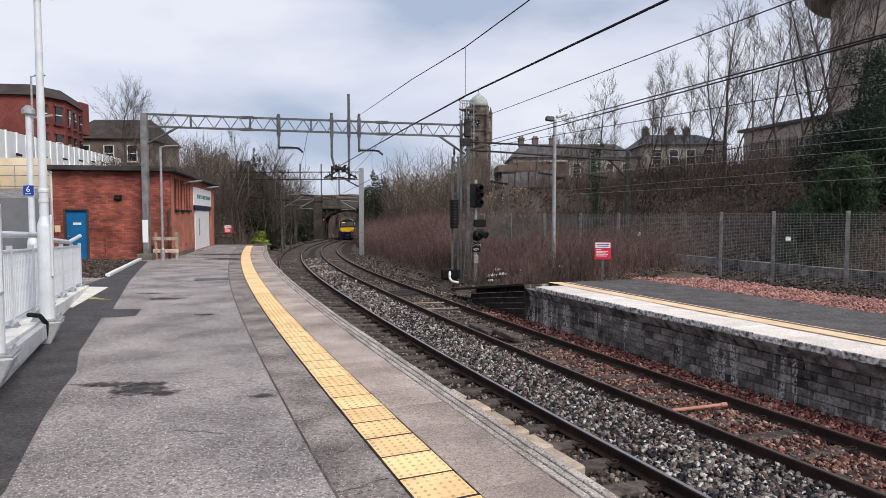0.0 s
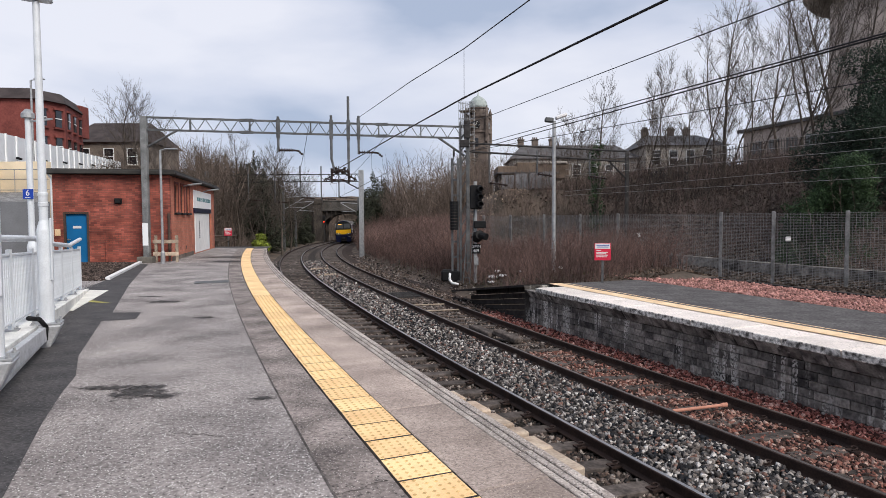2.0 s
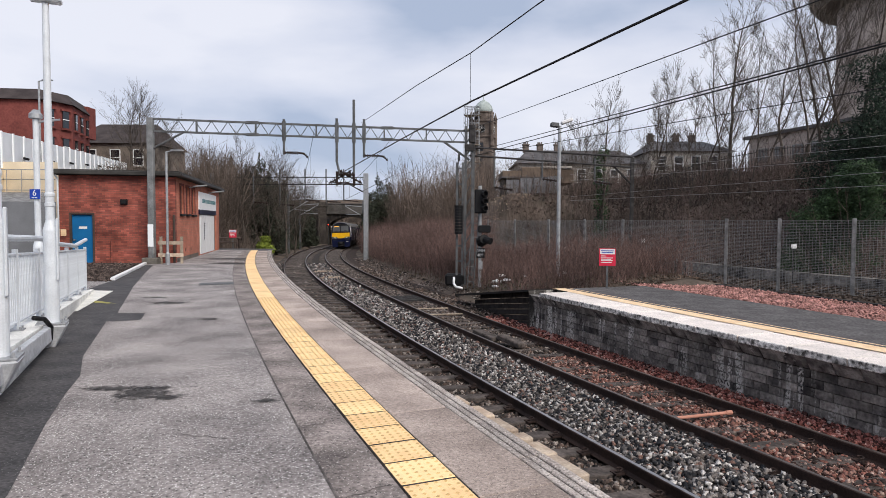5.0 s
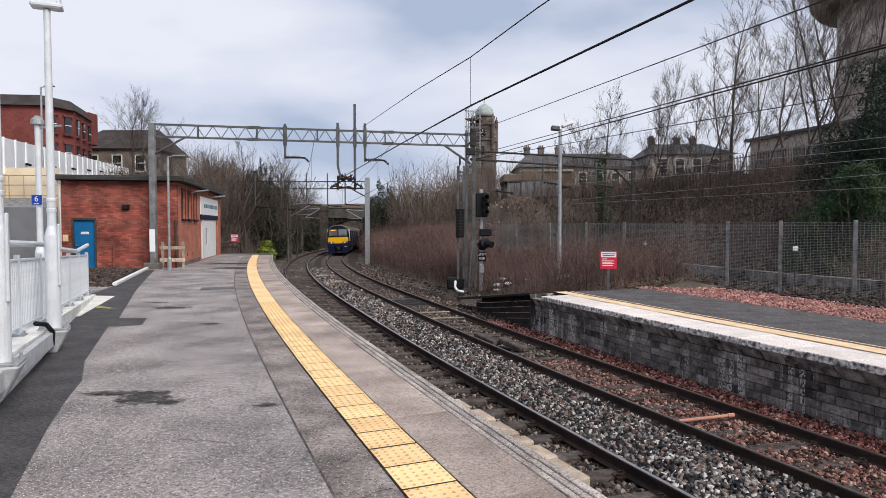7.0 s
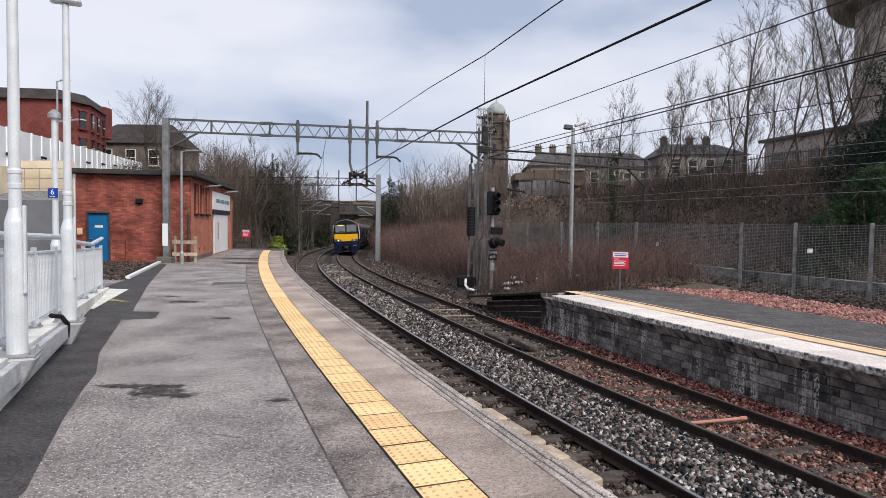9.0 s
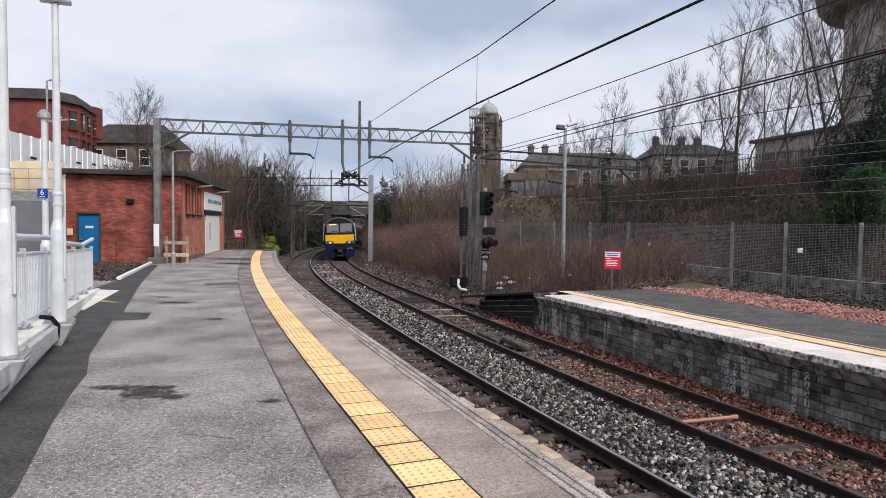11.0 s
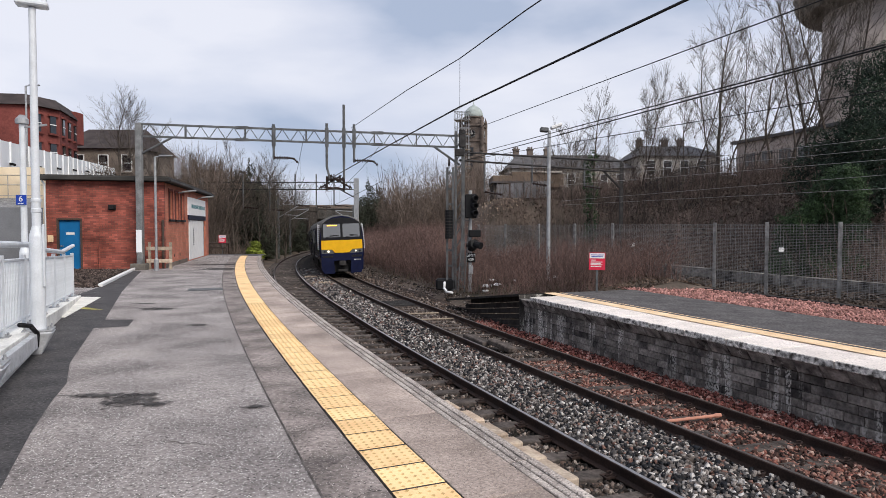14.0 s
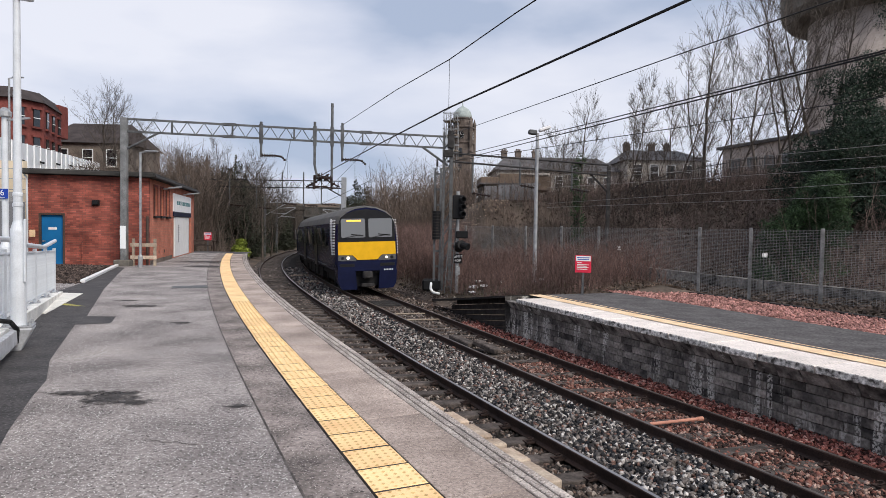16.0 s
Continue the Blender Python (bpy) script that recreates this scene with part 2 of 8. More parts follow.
M = {
    "asphalt_old": mat("worn_asphalt", (0.34, 0.305, 0.29), 0.9, var=0.36, scale=1.0, fine=26, bump=1.0, col2=(0.165, 0.147, 0.143), speck=((0.92, 0.89, 0.86), 54, 0.27), pits=((0.04, 0.036, 0.034), 34, 0.29)),
    "asphalt_new": mat("new_asphalt", (0.085, 0.08, 0.081), 0.85, var=0.42, scale=2.2, fine=30, bump=0.6, col2=(0.05, 0.048, 0.05), speck=((0.3, 0.29, 0.28), 40, 0.16)),
    "asphalt_strip": mat("asphalt_strip", (0.31, 0.265, 0.245), 0.9, var=0.36, scale=1.6, fine=24, bump=1.0, col2=(0.125, 0.107, 0.1), speck=((0.72, 0.67, 0.63), 54, 0.22), pits=((0.035, 0.031, 0.03), 34, 0.3)),
    "asphalt_far": mat("dark_asphalt", (0.12, 0.113, 0.112), 0.9, var=0.42, scale=2.4, fine=22, bump=0.6, col2=(0.075, 0.07, 0.07)),
    "slab": mat("paving_slab", (0.48, 0.392, 0.342), 0.88, var=0.3, scale=1.15, fine=45, bump=0.7, obrand=0.12, col2=(0.27, 0.217, 0.188), speck=((0.78, 0.7, 0.63), 80, 0.18), pits=((0.1, 0.078, 0.067), 50, 0.26)),
    "nosing": mat("coping_nosing", (0.46, 0.405, 0.365), 0.9, var=0.36, scale=3.0, fine=50, bump=0.9, speck=((0.74, 0.7, 0.65), 55, 0.26), obrand=0.12, col2=(0.27, 0.23, 0.208), pits=((0.06, 0.052, 0.048), 42, 0.3)),
    "tactile": mat("tactile_yellow", (0.93, 0.655, 0.345), 0.78, var=0.1, scale=3.0, fine=80, bump=0.2, col2=(0.82, 0.53, 0.27), obrand=0.1, pits=((0.45, 0.3, 0.17), 60, 0.16)),
    "coping_white": mat("whitened_coping", (0.80, 0.725, 0.67), 0.85, var=0.16, scale=2.2, fine=40, obrand=0.07, col2=(0.66, 0.6, 0.55), pits=((0.3, 0.27, 0.25), 22, 0.22)),
    "coping_edge": mat("flaking_white_edge", (0.84, 0.8, 0.75), 0.9, var=0.35, scale=14, fine=50, bump=0.6, col2=(0.09, 0.082, 0.075), obrand=0.15),
    "yellow_line": mat("yellow_line", (0.86, 0.655, 0.43), 0.8, var=0.12, scale=4, col2=(0.72, 0.5, 0.3)),
    "wall_block": mat("sooty_stone", (0.235, 0.21, 0.192), 0.9, var=0.4, scale=1.7, fine=18, bump=0.9, col2=(0.045, 0.041, 0.04), obrand=0.3),
    "wall_joint": mat("wall_mortar", (0.12, 0.11, 0.1), 0.95, var=0.3, scale=1.6, fine=30, col2=(0.035, 0.032, 0.03)),
    "ballast_grey": mat("grey_ballast", (0.2, 0.19, 0.18), 0.9, var=0.45, fine=40, bump=0.6, cols=[(0.014, 0.016, 0.02), (0.13, 0.113, 0.105), (0.024, 0.024, 0.026), (0.3, 0.28, 0.265), (0.062, 0.056, 0.053), (0.18, 0.105, 0.085), (0.018, 0.019, 0.022), (0.18, 0.157, 0.143), (0.09, 0.084, 0.083), (0.52, 0.49, 0.465), (0.034, 0.031, 0.031), (0.22, 0.195, 0.18)]),
    "ballast_red": mat("red_ballast", (0.3, 0.15, 0.11), 0.9, var=0.4, fine=40, bump=0.6, cols=[(0.045, 0.018, 0.015), (0.27, 0.095, 0.076), (0.14, 0.049, 0.04), (0.4, 0.165, 0.135), (0.21, 0.078, 0.063), (0.07, 0.031, 0.026), (0.31, 0.115, 0.092), (0.5, 0.3, 0.255)]),
    "ballast_brown": mat("brown_ballast", (0.15, 0.125, 0.11), 0.9, var=0.35, fine=40, bump=0.6, cols=[(0.02, 0.018, 0.016), (0.10, 0.076, 0.064), (0.042, 0.033, 0.028), (0.18, 0.14, 0.12), (0.068, 0.05, 0.042), (0.29, 0.25, 0.22), (0.03, 0.026, 0.024), (0.115, 0.078, 0.062)]),
    "ballast_redbrown": mat("red_brown_ballast", (0.24, 0.16, 0.125), 0.9, var=0.4, fine=40, bump=0.6, cols=[(0.024, 0.015, 0.013), (0.17, 0.085, 0.067), (0.065, 0.036, 0.03), (0.27, 0.155, 0.125), (0.14, 0.062, 0.048), (0.033, 0.023, 0.02), (0.22, 0.092, 0.071), (0.36, 0.25, 0.21)]),
    # beds near black: the shade between stones is put in their colour
    "bed_shade": mat("ballast_bed", (0.03, 0.025, 0.022), 0.95, var=0.35, scale=12, fine=35, bump=1.0, col2=(0.045, 0.036, 0.032)),
    "bed_shade_red": mat("shaded_red_bed", (0.035, 0.024, 0.02), 0.95, var=0.35, scale=12, fine=35, bump=1.0, col2=(0.045, 0.032, 0.027)),
    "gravel_red": mat("red_gravel", (0.42, 0.225, 0.195), 0.95, var=0.3, scale=3, fine=28, bump=1.0, island=0.6, col2=(0.27, 0.14, 0.122)),
    "rust": mat("rusty_rail", (0.05, 0.031, 0.025), 0.75, 0.1, var=0.25, scale=4, fine=40, col2=(0.028, 0.019, 0.017)),
    "railtop": mat("polished_rail", (0.42, 0.40, 0.39), 0.32, 0.85, var=0.08, scale=3),
    "sleeper": mat("weathered_sleeper", (0.115, 0.096, 0.086), 0.9, var=0.3, scale=5, fine=25, bump=0.6, obrand=0.3),
    "timber": mat("grey_timber", (0.42, 0.345, 0.265), 0.85, var=0.2, scale=5, fine=30, bump=0.4),
    "timber_pale": mat("pale_block", (0.56, 0.46, 0.36), 0.85, var=0.2, scale=4, fine=40, obrand=0.25, col2=(0.36, 0.27, 0.2)),
    "timber_dark": mat("black_timber", (0.035, 0.031, 0.03), 0.85, var=0.25, scale=5, fine=30),
    # one brick in two tones: front darkened, sides lightened, as the light falls
    "brick": brick_mat("red_brick_shaded", (0.35, 0.098, 0.07), (0.17, 0.05, 0.04), (0.14, 0.07, 0.056), stain=0.5),
    "brick_lit": brick_mat("red_brick_lit", (0.46, 0.15, 0.10), (0.37, 0.125, 0.08), (0.3, 0.17, 0.13), swap="Y"),
    "roof_felt": mat("roof_felt", (0.06, 0.058, 0.055), 0.9, var=0.2, scale=2),
    "fascia": mat("dark_fascia", (0.05, 0.045, 0.045), 0.6, var=0.15, scale=4),
    "blue_door": mat("blue_paint", (0.012, 0.145, 0.36), 0.45, var=0.06, scale=2, bump=0.05),
    "door_frame": mat("brown_frame", (0.085, 0.06, 0.05), 0.7, var=0.15),
    "white": mat("white_paint", (0.78, 0.78, 0.78), 0.5, var=0.05, scale=3, bump=0.05),
    "sign_white": mat("sign_white", (0.92, 0.92, 0.93), 0.4, var=0.04, scale=3, bump=0.03),
    "white_dirty": mat("pale_concrete", (0.78, 0.76, 0.70), 0.85, var=0.1, scale=2, fine=40),
    "grey_paint": mat("pale_grey_paint", (0.68, 0.71, 0.74), 0.5, 0.1, var=0.06, scale=4, bump=0.05),
    "galv": mat("galvanised_steel", (0.42, 0.43, 0.44), 0.5, 0.55, var=0.12, scale=7, fine=40),
    "galv_dull": mat("dull_galvanised", (0.15, 0.155, 0.16), 0.65, 0.35, var=0.2, scale=4, fine=30),
    "steel_dark": mat("dark_steel", (0.055, 0.052, 0.052), 0.7, 0.2, var=0.25, scale=5),
    "black": mat("matt_black", (0.012, 0.012, 0.013), 0.6, var=0.1),
    "wire": mat("blackened_wire", (0.02, 0.02, 0.022), 0.6, 0.3, var=0.1),
    "wire_pale": mat("pale_wire", (0.34, 0.33, 0.32), 0.5, 0.5, var=0.1),
    "insulator": mat("brown_porcelain", (0.04, 0.028, 0.024), 0.25, var=0.1),
    "blue_sign": mat("blue_sign", (0.02, 0.06, 0.36), 0.4, var=0.03, bump=0.0),
    "red_sign": mat("red_sign", (0.66, 0.03, 0.07), 0.45, var=0.04, bump=0.0),
    "navy": mat("navy_paint", (0.01, 0.013, 0.04), 0.35, var=0.08, scale=2, bump=0.03),
    "train_blue": mat("train_navy", (0.008, 0.011, 0.04), 0.25, var=0.12, scale=2.5, bump=0.03),
    "train_roof": mat("train_roof_grey", (0.12, 0.114, 0.106), 0.7, var=0.15, scale=2),
    "train_yellow": mat("warning_yellow", (0.80, 0.44, 0.012), 0.4, var=0.05, scale=3, bump=0.02),
    "train_black": mat("train_black", (0.014, 0.014, 0.016), 0.35, var=0.1, bump=0.02),
    "underframe": mat("sooty_underframe", (0.022, 0.02, 0.019), 0.85, var=0.25, scale=6),
    "lamp_white": mat("lit_headlight", (0.9, 0.9, 0.85), 0.3, var=0.0, emit=((1.0, 0.80, 0.5), 0.9)),
    "lamp_amber": mat("lit_display", (0.9, 0.5, 0.1), 0.4, var=0.0, emit=((1.0, 0.42, 0.04), 1.3)),
    "lamp_red": mat("red_lamp", (0.8, 0.05, 0.03), 0.4, var=0.0, emit=((1.0, 0.05, 0.02), 2.0)),
    "earth": mat("embankment_earth", (0.15, 0.115, 0.092), 0.97, var=0.25, scale=0.5, fine=9, bump=0.8, col2=(0.06, 0.05, 0.04)),
    "litter": mat("leaf_litter", (0.15, 0.108, 0.082), 0.95, var=0.3, scale=2, fine=25, bump=0.8, island=0.6, col2=(0.06, 0.044, 0.034)),
    "bark": mat("grey_bark", (0.115, 0.095, 0.08), 0.9, var=0.25, scale=4, fine=20),
    "bark_pale": mat("pale_bark", (0.2, 0.165, 0.135), 0.9, var=0.25, scale=4, fine=20),
    "scrub": mat("red_brown_stems", (0.205, 0.132, 0.115), 0.85, var=0.25, scale=0.4, fine=4, island=0.5, col2=(0.085, 0.056, 0.05)),
    "scrub_grey": mat("grey_brown_stems", (0.19, 0.147, 0.122), 0.85, var=0.25, scale=0.3, fine=4, island=0.45, col2=(0.08, 0.062, 0.05)),
    "leaf_dark": mat("dark_evergreen", (0.032, 0.052, 0.033), 0.75, var=0.3, scale=0.8, fine=6, bump=0, island=0.55, col2=(0.012, 0.022, 0.015), spec=0.25),
    "leaf_ivy": mat("ivy_leaves", (0.05, 0.088, 0.034), 0.7, var=0.3, scale=0.8, fine=6, bump=0, island=0.55, col2=(0.017, 0.034, 0.017), spec=0.25),
    "leaf_bright": mat("yellow_green_leaves", (0.22, 0.27, 0.04), 0.6, var=0.25, scale=1.5, fine=8, bump=0, island=0.4),
    "grass": mat("rough_grass", (0.12, 0.105, 0.055), 0.8, var=0.3, scale=1, fine=8, bump=0, island=0.5),
    "sandstone": mat("blackened_sandstone", (0.2, 0.165, 0.14), 0.9, var=0.25, scale=0.7, fine=6, col2=(0.09, 0.075, 0.065)),
    "sandstone_pale": mat("pale_sandstone", (0.44, 0.40, 0.355), 0.9, var=0.15, scale=0.7, fine=6),
    "red_sandstone": mat("red_sandstone", (0.22, 0.066, 0.056), 0.9, var=0.18, scale=0.6, fine=6),
    "slate": mat("slate_roof", (0.12, 0.113, 0.115), 0.7, var=0.2, scale=1.5, fine=10),
    "concrete": mat("tower_concrete", (0.46, 0.395, 0.355), 0.9, var=0.14, scale=0.5, fine=5),
    "concrete_dark": mat("stained_concrete", (0.17, 0.155, 0.135), 0.9, var=0.22, scale=0.6, fine=6),
    "verdigris": mat("lead_dome", (0.40, 0.45, 0.43), 0.6, var=0.12, scale=1),
    "window_dark": mat("dark_window_glass", (0.02, 0.022, 0.025), 0.08, var=0.0, bump=0.0, spec=0.8),
    "cream": mat("cream_render", (0.82, 0.70, 0.52), 0.85, var=0.08, scale=1),
    "fence_white": mat("pale_metal_fence", (0.9, 0.92, 0.93), 0.5, 0.0, var=0.04, scale=1),
    "grey_wall": mat("grey_render", (0.20, 0.205, 0.215), 0.9, var=0.12, scale=1),
    "grey_gravel": mat("grey_gravel", (0.30, 0.295, 0.29), 0.95, var=0.3, scale=5, fine=18, bump=1.0),
    "dark_gravel": mat("dark_gravel", (0.12, 0.09, 0.078), 0.95, var=0.35, scale=5, fine=25, bump=1.0, island=0.75),
    "bridge_stone": mat("sooty_bridge_stone", (0.07, 0.06, 0.052), 0.9, var=0.3, scale=0.7, fine=5, col2=(0.03, 0.026, 0.024)),
    "bridge_pale": mat("grey_parapet", (0.11, 0.103, 0.095), 0.9, var=0.25, scale=0.5, fine=5, col2=(0.05, 0.046, 0.042)),
    "tower_stone": mat("tower_stone", (0.19, 0.155, 0.135), 0.9, var=0.2, scale=0.6, fine=3, col2=(0.09, 0.072, 0.062)),
    "chrome": mat("bare_steel", (0.5, 0.5, 0.5), 0.4, 0.8, var=0.1),
    "pink_stick": mat("faded_conduit", (0.52, 0.25, 0.18), 0.8, var=0.1),
}


def glass_mat(name, tint, rough=0.03):
    m = bpy.data.materials.new(name)
    m.use_nodes = True
    b = m.node_tree.nodes["Principled BSDF"]
    b.inputs["Base Color"].default_value = (*tint, 1)
    b.inputs["Roughness"].default_value = rough
    b.inputs["Specular IOR Level"].default_value = 1.0
    b.inputs["Coat Weight"].default_value = 1.0
    b.inputs["Coat Roughness"].default_value = 0.02
    return m


def limewash(m, streak=0.53, drip=(7.0, 7.0, 0.5)):
    """Old whitewash run down in streaks over a stone."""
    nt = m.node_tree
    ln = nt.links.new
    b = nt.nodes["Principled BSDF"]
    was = b.inputs["Base Color"].links[0].from_socket
    geo = nt.nodes.new("ShaderNodeNewGeometry")
    fac = None
    for scale, low, high in ((drip, streak, streak + 0.05), ((0.9, 0.9, 0.7), 0.43, 0.58), ((30, 30, 22), 0.42, 0.55)):
        mul = nt.nodes.new("ShaderNodeVectorMath")
        mul.operation = "MULTIPLY"
        mul.inputs[1].default_value = scale
        ln(geo.outputs["Position"], mul.inputs[0])
        no = nt.nodes.new("ShaderNodeTexNoise")
        no.inputs["Scale"].default_value, no.inputs["Detail"].default_value = 1.0, 4
        ln(mul.outputs["Vector"], no.inputs["Vector"])
        mr = nt.nodes.new("ShaderNodeMapRange")
        mr.inputs["From Min"].default_value, mr.inputs["From Max"].default_value = low, high
        ln(no.outputs["Fac"], mr.inputs["Value"])
        if fac is None:
            fac = mr.outputs["Result"]
        else:
            t = nt.nodes.new("ShaderNodeMath")
            t.operation = "MULTIPLY"
            ln(fac, t.inputs[0])
            ln(mr.outputs["Result"], t.inputs[1])
            fac = t.outputs["Value"]
    mx = nt.nodes.new("ShaderNodeMix")
    mx.data_type = "RGBA"
    mx.inputs["B"].default_value = (0.6, 0.575, 0.54, 1)
    ln(fac, mx.inputs["Factor"])
    ln(was, mx.inputs["A"])
    ln(mx.outputs["Result"], b.inputs["Base Color"])


limewash(M["wall_block"], 0.505)
limewash(M["wall_joint"], 0.5)
M["corbel"] = mat("corbel_stone", (0.36, 0.335, 0.31), 0.9, var=0.25, scale=4, fine=30, bump=0.4, col2=(0.06, 0.055, 0.053), obrand=0.35)
limewash(M["corbel"], 0.6)
# the grey tint puts some of the sky's reflection into the glass colour
M["windscreen"] = glass_mat("windscreen_glass", (0.1, 0.108, 0.115))
M["side_glass"] = glass_mat("side_window_glass", (0.02, 0.022, 0.026))

# ---- builders ----


def mesh_ob(name, verts, faces, material, parent=None, label="", smooth=False):
    me = bpy.data.meshes.new(name)
    me.from_pydata([tuple(map(float, v)) for v in verts], [], [tuple(int(i) for i in f) for f in faces])
    me.materials.append(material)
    me.update()
    if smooth:
        me.shade_smooth()
    ob = new(name, me)
    if parent:
        ob.parent = parent
    if label:
        tagged(ob, label)
    return ob


def part(name, bm, material, parent=None, label="", smooth=False):
    """Links a bmesh as one mesh object under a thing or a part."""
    me = bpy.data.meshes.new(name)
    bmesh.ops.recalc_face_normals(bm, faces=bm.faces[:])
    bm.to_mesh(me)
    bm.free()
    me.materials.append(material)
    if smooth:
        me.shade_smooth()
    ob = new(name, me)
    if parent:
        ob.parent = parent
    if label:
        tagged(ob, label)
    return ob


def empty(name, m, label, category, group="", kind=""):
    ob = new(name)
    ob.matrix_basis = m
    return tagged(ob, label, category, group, kind)


def box(bm, c, s, turn=None, bevel=0.0):
    """Adds a box of size s about the centre c."""
    m = Matrix.Translation(c) @ (turn or Matrix.Identity(4)) @ Matrix.Diagonal((*s, 1))
    geo = bmesh.ops.create_cube(bm, size=1, matrix=m)
    if bevel:
        es = list({e for v in geo["verts"] for e in v.link_edges})
        bmesh.ops.bevel(bm, geom=es, offset=bevel, segments=1, affect="EDGES")
    return bm


def nb():
    return bmesh.new()


def tube(bm, a, b, r0, r1=None, n=8, caps=True):
    """Adds a round bar from a to b."""
    a, b = Vector(a), Vector(b)
    r1 = r0 if r1 is None else r1
    d = b - a
    q = d.to_track_quat("Z", "Y").to_matrix().to_4x4()
    m = Matrix.Translation((a + b) / 2) @ q
    bmesh.ops.create_cone(bm, cap_ends=caps, segments=n, radius1=max(r0, 1e-4), radius2=max(r1, 1e-4), depth=d.length, matrix=m)
    return bm


def lathe(bm, prof, c=(0, 0, 0), n=16):
    """Adds a turned form from (radius, height) pairs."""
    rings = []
    for r, z in prof:
        rings.append([bm.verts.new((c[0] + r * math.cos(6.28318 * i / n), c[1] + r * math.sin(6.28318 * i / n), c[2] + z)) for i in range(n)])
    for p, q in zip(rings, rings[1:]):
        for i in range(n):
            bm.faces.new((p[i], p[(i + 1) % n], q[(i + 1) % n], q[i]))
    bm.faces.new(list(reversed(rings[0])))
    bm.faces.new(rings[-1])
    return bm


def bars(segs, sides=3):
    """Verts and faces of many tapered bars, each (a, b, ra, rb), as arrays."""
    a = np.array([s[0] for s in segs], float)
    b = np.array([s[1] for s in segs], float)
    ra = np.array([s[2] for s in segs], float)
    rb = np.array([s[3] for s in segs], float)
    d = b - a
    d /= np.linalg.norm(d, axis=1)[:, None] + 1e-9
    ref = np.where(np.abs(d[:, 2:3]) > 0.9, np.array([[1.0, 0, 0]]), np.array([[0, 0, 1.0]]))
    u = np.cross(d, ref)
    u /= np.linalg.norm(u, axis=1)[:, None] + 1e-9
    w = np.cross(d, u)
    vs = []
    for p, r in ((a, ra), (b, rb)):
        for k in range(sides):
            g = 2 * math.pi * k / sides
            vs.append(p + (u * math.cos(g) + w * math.sin(g)) * r[:, None])
    v = np.stack(vs, 1).reshape(-1, 3)
    n = len(segs)
    base = (np.arange(n) * 2 * sides)[:, None]
    f = np.concatenate([base + np.array([[k, (k + 1) % sides, sides + (k + 1) % sides, sides + k]]) for k in range(sides)])
    return v, f


def fast_mesh(name, v, f, material, parent=None, label="", smooth=False):
    """A mesh from arrays of corners and of faces with one count of corners."""
    me = bpy.data.meshes.new(name)
    k = f.shape[1]
    me.vertices.add(len(v))
    me.vertices.foreach_set("co", np.ascontiguousarray(v, dtype=np.float32).ravel())
    me.loops.add(f.size)
    me.loops.foreach_set("vertex_index", np.ascontiguousarray(f, dtype=np.int32).ravel())
    me.polygons.add(len(f))
    me.polygons.foreach_set("loop_start", np.arange(0, f.size, k, dtype=np.int32))
    me.update(calc_edges=True)
    me.materials.append(material)
    if smooth:
        me.shade_smooth()
    ob = new(name, me)
    if parent:
        ob.parent = parent
    if label:
        tagged(ob, label)
    return ob


# ---- the line of the railway: the far track's middle, as x over y ----
C0, C1, C2, C3 = 7.8435, -0.46164, 0.0028527, -0.00000647


def slope(y):
    y = min(max(y, -40.0), 115.0)
    return C1 + 2 * C2 * y + 3 * C3 * y * y


def mid(y):
    k = min(max(y, -40.0), 115.0)
    return C0 + C1 * k + C2 * k * k + C3 * k ** 3 + (y - k) * slope(k)


def at(y, o):
    """The point o metres right of the line, abreast of its point at y."""
    s = slope(y)
    n = math.hypot(1, s)
    return mid(y) + o / n, y - o * s / n


def fall(y):
    """How far the track has dropped."""
    k = max(0.0, y - 20.0)
    return 0.0155 * k * k / (k + 6.0)


def rail_z(o, y):
    """The height of the rails' tops, with the cant of both tracks."""
    if -2.4025 < o < -0.7525:
        return -0.997 - fall(y)
    u = o if o > -1.6 else o + 3.155
    return -1.032 - 0.0465 * u - fall(y) + (0.07 if o <= -1.6 else 0.0)


def along(y0, y1, step):
    n = max(2, int(round((y1 - y0) / step)) + 1)
    return [y0 + (y1 - y0) * i / (n - 1) for i in range(n)]


def sweep(name, prof, ys, material, parent=None, zf=None, close=False, label="", smooth=False):
    """A profile of (offset, height) drawn along the line; zf adds a height by y."""
    v, f = [], []
    n = len(prof)
    for y in ys:
        for o, z in prof:
            x, yy = at(y, o)
            v.append((x, yy, z + (zf(y) if zf else 0)))
    for i in range(len(ys) - 1):
        for k in range(n if close else n - 1):
            a, b = i * n + k, i * n + (k + 1) % n
            f.append((a, b, b + n, a + n))
    if close:
        f.append(tuple(range(n - 1, -1, -1)))
        f.append(tuple(range((len(ys) - 1) * n, len(ys) * n)))
    return mesh_ob(name, v, f, material, parent, label, smooth)


def sstep(x, a, b):
    k = min(max((x - a) / (b - a), 0.0), 1.0)
    return k * k * (3 - 2 * k)


